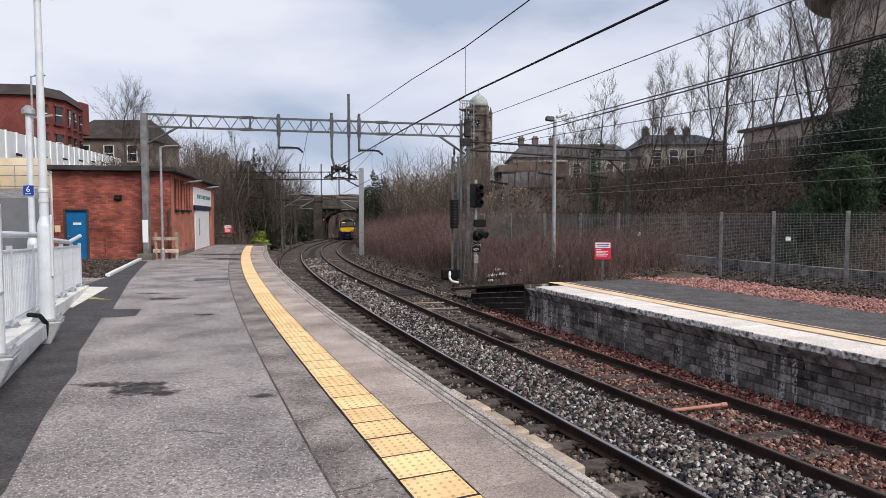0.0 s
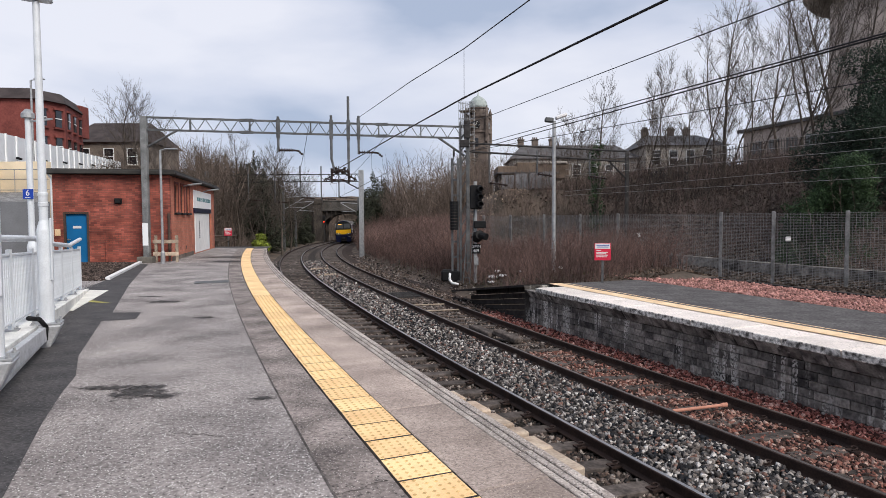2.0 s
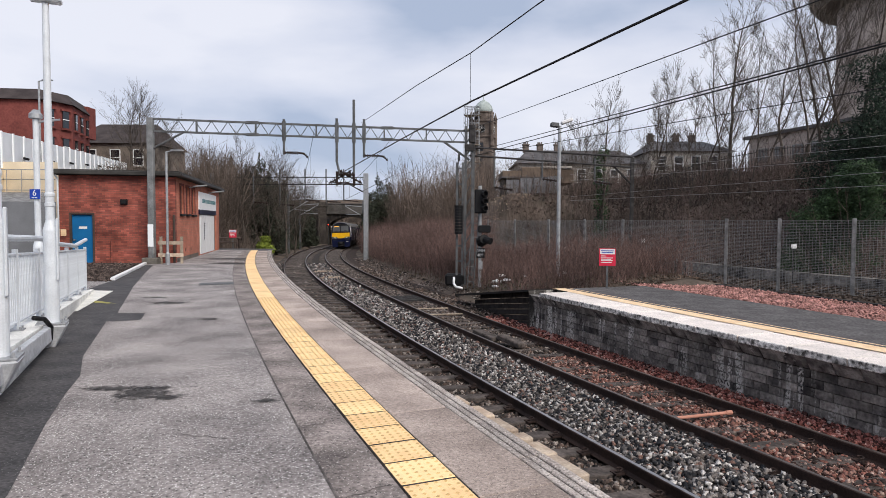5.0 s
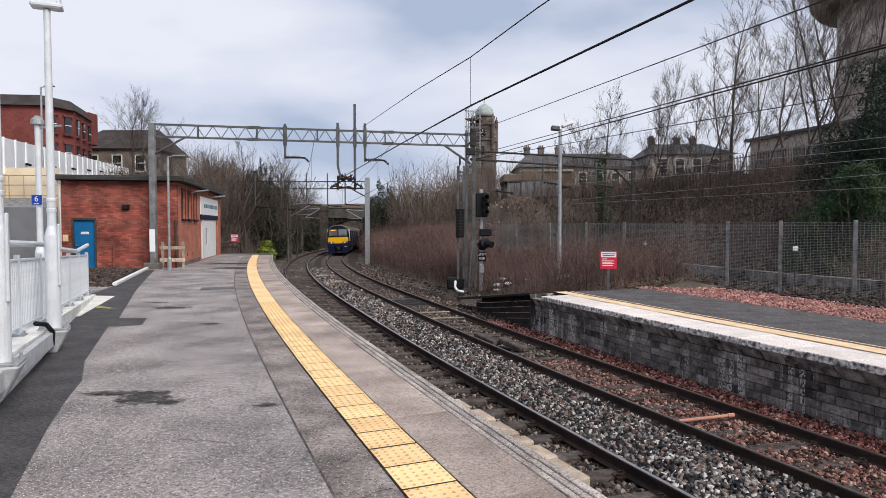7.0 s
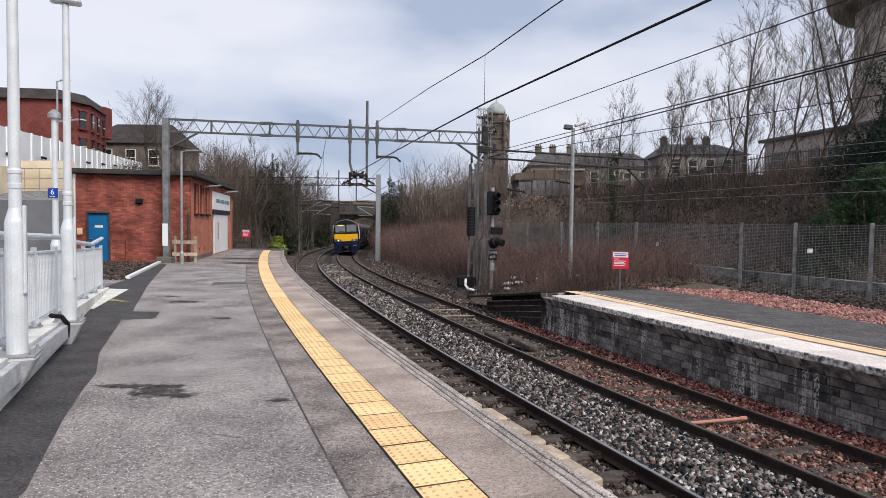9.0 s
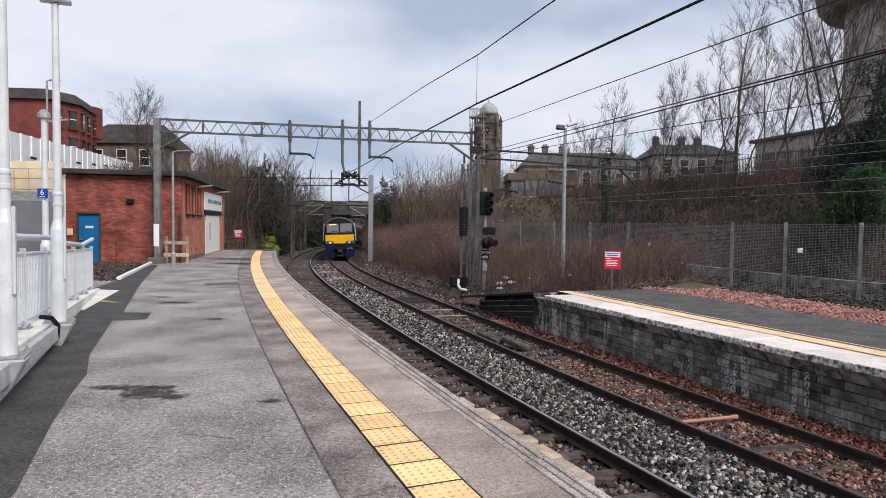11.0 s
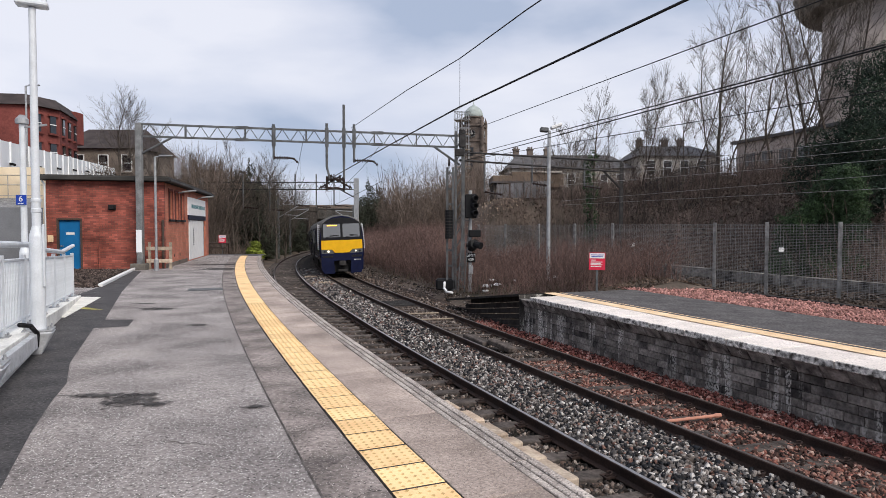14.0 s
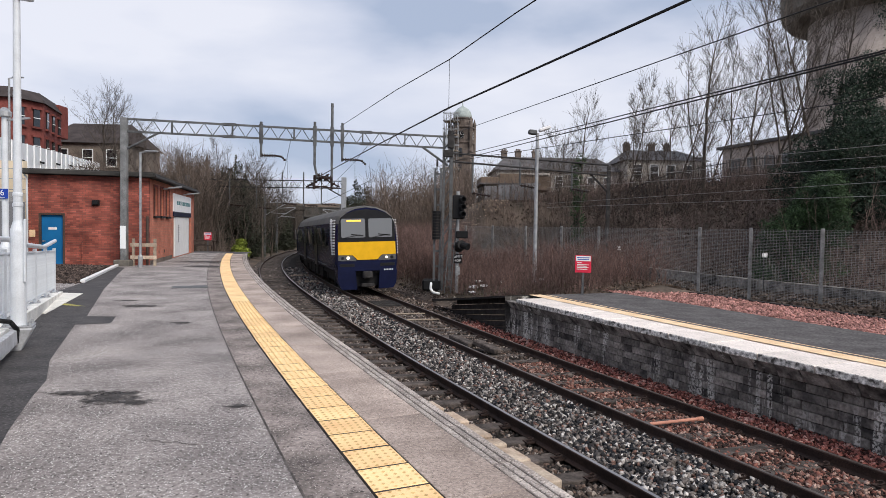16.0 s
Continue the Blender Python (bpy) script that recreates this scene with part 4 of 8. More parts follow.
def station_building():
    W, D, H = 4.35, 12.7, 3.56
    root = empty("station_building", BM, "single-storey red brick station building with flat felt roof", "building")
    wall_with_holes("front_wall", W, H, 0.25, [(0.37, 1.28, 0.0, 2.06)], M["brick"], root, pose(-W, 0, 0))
    side = wall_with_holes("side_wall", D - 0.25, H, 0.25, [(0.75, 1.5, 2.06, 3.28), (2.1, 2.85, 2.06, 3.28), (3.45, 4.2, 2.06, 3.28), (5.5, 11.2, 0.05, 3.22)], M["brick_lit_x"], root, pose(0, 0.25, 0, 0, 0, 90))
    bm = nb()
    box(bm, (-W + 0.125, D / 2, H / 2), (0.25, D - 0.5, H))
    part("rear_side_wall", bm, M["brick_lit"], root)
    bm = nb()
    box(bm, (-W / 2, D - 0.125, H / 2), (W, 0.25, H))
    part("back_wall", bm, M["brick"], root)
    bm = nb()
    box(bm, (-W / 2 + 0.02, D / 2 - 0.05, H + 0.1), (W + 0.5, D + 0.5, 0.16), bevel=0.02)
    box(bm, (-W / 2 + 0.02, D / 2 - 0.05, H + 0.2), (W + 0.36, D + 0.36, 0.05))
    roof = part("roof", bm, M["roof_felt"], root, "flat dark felt roof with overhanging eaves")
    bm = nb()
    box(bm, (0.29, D / 2, H + 0.06), (0.1, D + 0.5, 0.1), bevel=0.02)
    part("gutter", bm, M["fascia"], roof)
    bm = nb()
    tube(bm, (-W - 0.1, -0.12, H), (-W - 0.02, -0.06, H - 0.15), 0.035)
    tube(bm, (-W - 0.02, -0.06, H - 0.15), (-W - 0.02, -0.06, 0), 0.035)
    part("downpipe", bm, M["grey_paint"], root)
    bm = nb()
    tube(bm, (-0.04, -0.05, 0), (-0.04, -0.05, 2.0), 0.05)
    part("downpipe", bm, M["door_frame"], root)
    # blue door
    door = nb()
    box(door, (-W + 0.825, 0.1, 1.0), (0.78, 0.05, 1.96), bevel=0.006)
    d = part("door", door, M["blue_door"], root, "flush blue painted door")
    bm = nb()
    for x in (0.40, 1.25):
        box(bm, (-W + x, 0.06, 1.03), (0.075, 0.16, 2.06))
    box(bm, (-W + 0.825, 0.06, 2.025), (0.775, 0.16, 0.075))
    part("door_frame", bm, M["door_frame"], root)
    bm = nb()
    box(bm, (-W + 0.83, 0.068, 1.45), (0.3, 0.012, 0.1))
    part("door_sign", bm, M["white"], d, "small white sign")
    bm = nb()
    tube(bm, (-W + 0.5, 0.03, 0.95), (-W + 0.5, 0.075, 0.95), 0.03)
    box(bm, (-W + 0.53, 0.035, 0.95), (0.12, 0.02, 0.025))
    part("handle", bm, M["chrome"], d, "steel lever handle")
    bm = nb()
    box(bm, (-W + 0.14, -0.012, 1.25), (0.2, 0.02, 0.27))
    part("warning_plate", bm, M["yellow_line"], root, "small yellow warning plate")
    bm = nb()
    box(bm, (-1.95, -0.07, 2.5), (0.22, 0.14, 0.17), bevel=0.02)
    box(bm, (-1.95, -0.02, 2.5), (0.28, 0.04, 0.22))
    part("bulkhead_lamp", bm, M["black"], root)
    bm = nb()
    tube(bm, (-W + 1.9, -0.03, 0), (-W + 1.9, -0.03, 0.9), 0.04)
    part("vent_pipe", bm, M["brick"], root)
    # windows with bars, then the boarded shop front
    for k in range(3):
        y = 1.0 + 1.35 * k
        w = nb()
        box(w, (-0.14, y + 0.375, 2.67), (0.02, 0.75, 1.22))
        pane = part("window", w, M["window_dark"], root, "dark window with brown frame")
        w = nb()
        for z in (2.09, 2.67, 3.25):
            box(w, (-0.11, y + 0.375, z), (0.05, 0.75, 0.06))
        for g in (0.03, 0.375, 0.72):
            box(w, (-0.105, y + g, 2.67), (0.05, 0.05, 1.22))
        part("window_frame", w, M["door_frame"], pane)
        w = nb()
        for g in (-0.05, 0.80):
            box(w, (0.012, y + g, 2.67), (0.03, 0.09, 1.34))
        box(w, (0.012, y + 0.375, 3.32), (0.03, 0.94, 0.09))
        part("surround", w, M["red_sandstone"], pane, "dull red stone surround")
        w = nb()
        box(w, (0.03, y + 0.375, 2.0), (0.14, 0.95, 0.09), bevel=0.01)
        part("sill", w, M["black"], pane)
    w = nb()
    box(w, (0.0, 8.35, 2.77), (0.1, 5.7, 0.9))
    fas = part("sign_board", w, M["sign_white"], root, "long white sign board with dark writing")
    rnd = random.Random(2)
    y = 6.4
    while y < 10.6:
        l = rnd.uniform(0.16, 0.4)
        w = nb()
        box(w, (0.056, y + l / 2, 2.78), (0.012, l, 0.2))
        part("lettering", w, M["teal"], fas)
        y += l + 0.16
    w = nb()
    box(w, (0.0, 8.35, 2.2), (0.12, 5.7, 0.24))
    part("blue_band", w, M["navy"], root, "dark blue band under the sign board")
    for y, l in ((5.75, 0.5), (11.0, 0.35)):
        w = nb()
        box(w, (-0.1, y, 1.06), (0.1, l, 2.02))
        part("blue_panel", w, M["navy"], root)
    for k in range(6):
        w = nb()
        box(w, (-0.02, 6.4 + k * 0.76, 1.06), (0.07, 0.74, 2.02), bevel=0.01)
        pn = part("entrance_panel", w, M["white"], root)
        if k == 1:
            w = nb()
            for z in np.arange(0.8, 1.7, 0.09):
                box(w, (0.02, 6.4 + k * 0.76, float(z)), (0.02, 0.22, 0.05))
            part("notice_bars", w, M["navy"], pn)
    for y in (3.0, 8.7):
        bm = nb()
        tube(bm, (0.0, y, 3.28), (0.2, y, 3.3), 0.03)
        box(bm, (0.5, y, 3.36), (0.62, 0.16, 0.07), Matrix.Rotation(-0.12, 4, "Y"), bevel=0.02)
        part("wall_lamp", bm, M["galv"], root, "pale metal wall lamp on an arm")
    for y in (0.9, 2.1, 3.4):
        bm = nb()
        box(bm, (0.004, y, 0.45), (0.012, 0.1, 0.14))
        part("air_brick", bm, M["black"], root)
    bm = nb()
    box(bm, (0.004 + 0.01, 2.7, 0.09), (0.03, 5.0, 0.18))
    part("plinth", bm, M["sandstone"], root)


M["teal"] = mat("teal_lettering", (0.1, 0.24, 0.26), 0.6, var=0.05)
# lit tone of the same brick, for the long side wall
M["brick_lit_x"] = brick_mat("red_brick_lit_long", (0.54, 0.19, 0.125), (0.43, 0.15, 0.10), (0.33, 0.19, 0.14))
station_building()


def stone_bed():
    """Dark gravel bed before the building with its white kerb."""
    v = [(-9.71, 17.97), (-12.17, 25.0), (-16.5, 24.6), (-15.4, 18.0), (-12.0, 17.2)]
    ob = mesh_ob("gravel_bed", [(x, y, 0.03) for x, y in v], [tuple(range(5))], M["dark_gravel"])
    tagged(ob, "bed of dark gravel in front of the brick building", "gravel", kind="structure")
    rng = np.random.default_rng(3)
    pts = []
    for i in range(9000):
        y = rng.uniform(17.6, 24.8)
        x = rng.uniform(-14.9, -9.75 - (y - 17.97) * 0.348)
        pts.append((x, y, 0.035, rng.uniform(0.03, 0.06)))
    stones("gravel_stones", pts, M["dark_gravel"], "dark loose gravel in front of the brick building", rng)
    bm = nb()
    a, b = Vector((-9.71, 17.97, 0.03)), Vector((-12.17, 25.05, 0.03))
    d = (b - a).normalized()
    box(bm, (a + b) / 2, ((b - a).length, 0.13, 0.12), Matrix.Rotation(math.atan2(d.y, d.x), 4, "Z"), bevel=0.02)
    k = part("kerb", bm, M["white"])
    tagged(k, "white-painted kerb along the gravel bed", "kerb", kind="structure")


stone_bed()

# ---- overhead line gantry ----


def lattice(bm, a, b, depth, bay, r=0.03, chord=0.06):
    """A flat truss between two points, its lower chord depth below."""
    a, b = Vector(a), Vector(b)
    n = max(2, int((b - a).length / bay))
    dn = Vector((0, 0, -depth))
    L = (b - a).length
    d = (b - a).normalized()
    ang = Matrix.Rotation(math.atan2(d.y, d.x), 4, "Z") @ Matrix.Rotation(-math.asin(d.z), 4, "Y")
    for z in (0, -depth):
        box(bm, (a + b) / 2 + Vector((0, 0, z)), (L, chord, chord * 0.9), ang)
    for i in range(n):
        p, q = a.lerp(b, i / n), a.lerp(b, (i + 1) / n)
        m = (p + q) / 2
        tube(bm, p + dn, m, r, n=5)
        tube(bm, m, q + dn, r, n=5)
    return bm


def insulator(bm, a, b, r=0.07, n=6):
    a, b = Vector(a), Vector(b)
    tube(bm, a, b, r * 0.35, n=6)
    for i in range(n):
        p = a.lerp(b, (i + 0.5) / n)
        d = (b - a).normalized() * 0.02
        tube(bm, p - d, p + d, r, r * 0.6, n=8)
    return bm


GL, GR = Vector((-11.95, 25.15, 0)), Vector((0.95, 27.3, 0))


M["galv_mid"] = mat("weathered_galvanised", (0.27, 0.275, 0.275), 0.6, 0.3, var=0.2, scale=3, fine=30)


def gantry():
    root = empty("overhead_line_gantry", Matrix.Identity(4), "grey steel lattice gantry carrying the overhead line", "gantry")
    bm = nb()
    box(bm, GL + Vector((0, 0, 2.9)), (0.24, 0.22, 5.95), bevel=0.02)
    mast = part("mast", bm, M["galv_mid"], root, "boxed steel mast on a concrete foot")
    bm = nb()
    box(bm, GL + Vector((0, 0, 0.1)), (0.6, 0.6, 0.3), bevel=0.03)
    part("mast_foot", bm, M["concrete_dark"], mast)
    bm = nb()
    box(bm, GL + Vector((0, -0.122, 1.15)), (0.22, 0.02, 0.9))
    part("painted_panel", bm, M["fence_white"], mast, "pale painted panel")
    # lattice mast on the far side
    b0 = GR + Vector((0, 0, -1.0))
    bm = nb()
    for dx in (-0.17, 0.17):
        for dy in (-0.15, 0.15):
            box(bm, b0 + Vector((dx, dy, 3.45)), (0.09, 0.09, 6.9))
    for i in range(12):
        z = 0.2 + i * 0.54
        for dy in (-0.17, 0.17):
            tube(bm, b0 + Vector((-0.17, dy, z)), b0 + Vector((0.17, dy, z + 0.54)), 0.022, n=4)
    box(bm, b0 + Vector((0.14, -0.1, 3.6)), (0.12, 0.25, 6.4))
    part("lattice_mast", bm, M["galv_dull"], root, "weathered lattice steel mast")
    bm = nb()
    box(bm, b0 + Vector((0.1, -0.25, 6.55)), (0.28, 0.22, 0.75), bevel=0.02)
    box(bm, b0 + Vector((0.0, -0.22, 5.95)), (0.42, 0.2, 0.3), bevel=0.02)
    part("mast_head", bm, M["steel_dark"], root)
    # beam
    bm = nb()
    a, b = GL + Vector((0.1, 0, 5.83)), GR + Vector((-0.1, 0, 5.70))
    lattice(bm, a, b, 0.49, 0.62, 0.017, 0.085)
    for w in (0.13, 0.31, 0.5, 0.72, 0.86):
        p = a.lerp(b, w)
        box(bm, p + Vector((0, 0, -0.25)), (0.05, 0.1, 0.5))
    for w in (0.3, 0.73):
        p = a.lerp(b, w)
        for z in (0, -0.49):
            box(bm, p + Vector((0, 0, z)), (0.5, 0.1, 0.12))
    tube(bm, GL + Vector((0, 0, 4.6)), a.lerp(b, 0.09) + Vector((0, 0, -0.5)), 0.045, n=6)
    tube(bm, GR + Vector((0, 0, 4.45)), a.lerp(b, 0.92) + Vector((0, 0, -0.5)), 0.05, n=6)
    part("beam", bm, M["galv_dull"], root, "long lattice truss beam")
    # hangers, registration arms and insulators, by the share of the beam's length
    for w, zt, zb, kind in ((0.40, 5.95, 4.5, "in"), (0.567, 6.05, 3.75, "drop"), (0.622, 6.85, 3.75, "drop"), (0.655, 6.05, 4.45, "in")):
        p = a.lerp(b, w)
        h = nb()
        tube(h, (p.x, p.y - 0.12, zt), (p.x, p.y - 0.12, zb + 0.5), 0.055, n=8)
        tube(h, (p.x, p.y - 0.12, zb + 0.5), (p.x + (0.12 if kind == "drop" and w < 0.6 else 0), p.y - 0.12, zb), 0.05, n=8)
        box(h, (p.x, p.y - 0.12, (a.z + b.z) / 2 - 0.3), (0.14, 0.1, 0.8))
        hang = part("hanger", h, M["galv_dull"], root, "tubular steel drop hanger")
        i = nb()
        if kind == "in":
            insulator(i, (p.x, p.y - 0.12, zb + 0.08), (p.x + 0.62, p.y - 0.12, zb + 0.07), 0.085, 6)
            tube(i, (p.x + 0.62, p.y - 0.12, zb + 0.07), (p.x + 0.82, p.y - 0.12, zb + 0.05), 0.04, n=6)
            insulator(i, (p.x + 0.8, p.y - 0.12, zb + 0.06), (p.x + 1.0, p.y - 0.12, zb - 0.12), 0.065, 3)
        else:
            g = 1 if w < 0.6 else -1
            insulator(i, (p.x, p.y - 0.12, zb), (p.x + 0.75 * g, p.y - 0.12, zb - 0.05), 0.11, 6)
            insulator(i, (p.x + 0.1 * g, p.y - 0.12, zb + 0.15), (p.x + 1.05 * g, p.y - 0.12, zb - 0.4), 0.09, 6)
            tube(i, (p.x - 0.2, p.y - 0.12, zb - 0.35), (p.x + 1.0 * g, p.y - 0.12, zb - 0.45), 0.03, n=5)
            tube(i, (p.x, p.y - 0.12, zb + 0.1), (p.x, p.y - 0.12, zb - 0.5), 0.05, n=6)
        part("insulator", i, M["insulator"], hang, "dark ribbed insulator with clamps")


gantry()


def far_gantry():
    L, R = Vector((-21.5, 57.0, 0)), Vector((-7.35, 56.3, 0))
    root = empty("overhead_line_gantry", Matrix.Identity(4), "smaller lattice gantry over the curve farther along", "gantry")
    bm = nb()
    box(bm, R + Vector((0, 0, 2.1)), (0.42, 0.35, 8.0), bevel=0.03)
    part("mast", bm, M["galv"], root, "pale galvanised mast")
    bm = nb()
    box(bm, L + Vector((0, 0, 2.1)), (0.3, 0.3, 8.0), bevel=0.03)
    part("mast", bm, M["galv_dull"], root)
    bm = nb()
    lattice(bm, L + Vector((0, 0, 5.75)), R + Vector((0, 0, 5.75)), 0.65, 0.8, 0.02, 0.085)
    tube(bm, R + Vector((0, 0, 4.3)), R + Vector((-1.4, 0, 5.05)), 0.06, n=5)
    part("beam", bm, M["steel_dark"], root)
    for x, z in ((-17.6, 3.4), (-15.2, 3.2), (-12.9, 3.6), (-11.0, 3.5), (-9.4, 3.6)):
        bm = nb()
        tube(bm, (x, 56.6, 6.5), (x, 56.6, z), 0.06, n=6)
        h = part("hanger", bm, M["galv_dull"], root)
        bm = nb()
        insulator(bm, (x, 56.6, z + 0.1), (x + 1.3, 56.6, z), 0.12, 5)
        part("insulator", bm, M["insulator"], h)


far_gantry()


def side_boom():
    """A twin boom from the lattice mast to a post beside the siding."""
    root = empty("siding_gantry", Matrix.Identity(4), "dark twin-boom gantry over the siding", "gantry")
    P = Vector((9.0, 30.6, 0))
    bm = nb()
    box(bm, P + Vector((0, 0, 2.1)), (0.15, 0.15, 5.6))
    part("mast", bm, M["steel_dark"], root)
    bm = nb()
    for z0, z1 in ((5.0, 4.95), (4.65, 4.45)):
        tube(bm, (GR.x, GR.y, z0), (P.x, P.y, z1), 0.042, n=6)
    tube(bm, (P.x - 1.0, P.y - 0.3, 4.5), (P.x, P.y, 3.6), 0.05, n=5)
    part("boom", bm, M["steel_dark"], root)
    for w, z in ((0.14, 3.3), (0.42, 3.75), (0.75, 3.7)):
        p = GR.lerp(P, w)
        bm = nb()
        tube(bm, (p.x, p.y, 4.8), (p.x, p.y, z), 0.04, n=5)
        h = part("hanger", bm, M["galv_dull"], root)
        bm = nb()
        insulator(bm, (p.x, p.y, z), (p.x + 0.8, p.y, z - 0.12), 0.1, 5)
        part("insulator", bm, M["insulator"], h)


side_boom()


def wires():
    """Contact and catenary wires with their droppers, one object a wire."""
    def wire(pts, r, material, label):
        cu = bpy.data.curves.new("overhead_wire", "CURVE")
        cu.dimensions, cu.bevel_depth, cu.bevel_resolution = "3D", r, 1
        sp = cu.splines.new("POLY")
        sp.points.add(len(pts) - 1)
        for p, q in zip(sp.points, pts):
            p.co = (*q, 1)
        cu.materials.append(material)
        ob = new("overhead_wire", cu)
        return tagged(ob, label, "overhead wire", "overhead wires")

    spans = ((26.3, 56.6), (56.6, 110.0))
    for o, zc, zk, sag in ((-3.1, 3.75, 5.5, 0.75), (0.1, 3.7, 5.3, 0.65)):
        for y0, y1 in spans:
            con, cat = [], []
            n = 14
            a, b = Vector((*at(y0, o), 0)), Vector((*at(y1, o), 0))
            for i in range(n + 1):
                w = i / n
                p = a.lerp(b, w)
                con.append((p.x, p.y, zc - fall(p.y) * 0.7 - 0.05 * 4 * w * (1 - w)))
                cat.append((p.x, p.y, zk - fall(p.y) * 0.7 - sag * 4 * w * (1 - w)))
            wire(con, 0.012, M["wire"], "black contact wire over the track")
            wire(cat, 0.010, M["wire"], "sagging catenary wire over the track")
            for i in range(2, n - 1, 3):
                wire([con[i], cat[i]], 0.005, M["wire"], "thin dropper between catenary and contact wire")
    # the span over the platform
    wire([(7.1, -6.8, 3.92), (2.24, 6.36, 3.9), (1.57, 8.16, 3.9), (0.40, 11.32, 3.9), (-1.23, 16.32, 3.88), (-4.56, 26.1, 3.7)], 0.015, M["wire"], "black contact wire over the track")
    wire([(6.9, -6.8, 5.0), (2.0, 6.5, 4.7), (1.22, 8.6, 4.7), (0.40, 11.3, 4.76), (-0.72, 14.7, 4.93), (-3.63, 26.4, 5.9)], 0.009, M["wire"], "sagging catenary wire over the track")
    wire([(0.40, 11.3, 4.76), (0.40, 11.32, 3.9)], 0.004, M["wire"], "thin dropper between catenary and contact wire")

    def straight(a, b, r, m, label, grow=1.0, sag=0.0):
        a, b = Vector(a), Vector(b)
        b = a + (b - a) * grow
        pts = []
        for i in range(13):
            w = i / 12
            p = a.lerp(b, w)
            pts.append((p.x, p.y, p.z - sag * 4 * w * (1 - w)))
        wire(pts, r, M[m], label)

    anchor = (1.2, 27.0, 4.62)
    straight(anchor, (4.84, 6.92, 3.7), 0.012, "wire", "black contact wire anchored at the lattice mast", 1.4)
    straight((1.2, 27.0, 4.80), (4.84, 6.94, 3.73), 0.010, "wire", "black wire anchored at the lattice mast", 1.4)
    straight((0.88, 27.0, 5.7), (4.5, 8.12, 4.5), 0.009, "wire", "catenary wire anchored at the lattice mast", 1.4)
    straight(anchor, (7.94, 11.32, 4.2), 0.010, "wire", "black wire over the opposite platform", 1.4)
    for zl, zr_ in ((4.80, 4.31), (4.51, 4.00), (4.15, 3.69), (3.24, 3.25), (3.01, 2.86)):
        straight((7.05, 36.0, zl), (12.76, 18.0, zr_), 0.008, "wire_pale", "pale wire along the bank", 1.5)

wires()

# ---- signal ----


def signal():
    root = empty("railway_signal", pose(1.35, 25.9, -0.95), "three-aspect railway signal on a grey post with ladder", "signal")
    bm = nb()
    tube(bm, (0, 0, 0), (0, 0, 4.2), 0.075, n=10)
    part("post", bm, M["galv"], root)
    bm = nb()
    box(bm, (0.02, -0.12, 3.55), (0.5, 0.2, 0.98), bevel=0.04)
    head = part("signal_head", bm, M["black"], root, "black three-lamp signal head")
    for z in (3.86, 3.56, 3.26):
        bm = nb()
        lathe(bm, [(0.11, 0.0), (0.12, 0.02), (0.12, 0.25), (0.1, 0.25), (0.09, 0.02)], n=12)
        bmesh.ops.transform(bm, matrix=Matrix.Translation((0.12, -0.2, z)) @ Matrix.Rotation(radians(90), 4, "X") @ Matrix.Rotation(radians(20), 4, "Y"), verts=bm.verts[:])
        part("lamp_hood", bm, M["black"], head)
    bm = nb()
    box(bm, (0.18, -0.1, 2.42), (0.5, 0.3, 0.3), bevel=0.03)
    part("position_light", bm, M["black"], root)
    bm = nb()
    tube(bm, (0.05, 0.0, 1.9), (0.18, -0.35, 2.0), 0.24, 0.2, n=12)
    tube(bm, (0.18, -0.35, 2.0), (0.42, -0.55, 1.92), 0.13, 0.15, n=10)
    part("round_lamp", bm, M["black"], root)
    bm = nb()
    box(bm, (0.02, -0.1, 1.42), (0.36, 0.03, 0.40), bevel=0.01)
    plate = part("plate", bm, M["black"], root, "black identification plate")
    for text, z in (("GMM", 1.46), ("409", 1.28)):
        cu = bpy.data.curves.new("plate_writing", "FONT")
        cu.body, cu.size, cu.align_x, cu.extrude = text, 0.17, "CENTER", 0.002
        cu.materials.append(M["white"])
        ob = new("plate_writing", cu)
        ob.parent = plate
        ob.matrix_basis = pose(0.02, -0.122, z, 90)
    bm = nb()
    box(bm, (0.02, -0.12, 0.92), (0.18, 0.14, 0.34), bevel=0.01)
    part("control_box", bm, M["galv"], root)
    bm = nb()
    for x in (-0.42, -0.16):
        tube(bm, (x - 0.1, -0.3, 0.0), (x + 0.12, -0.05, 3.1), 0.022, n=5)
    for i in range(10):
        z = 0.25 + i * 0.3
        k = z / 3.1 * 0.22 - 0.1
        tube(bm, (-0.42 + k, -0.3 + z * 0.08, z), (-0.16 + k, -0.3 + z * 0.08, z), 0.016, n=5)
    part("ladder", bm, M["galv_dull"], root, "leaning steel ladder")


signal()


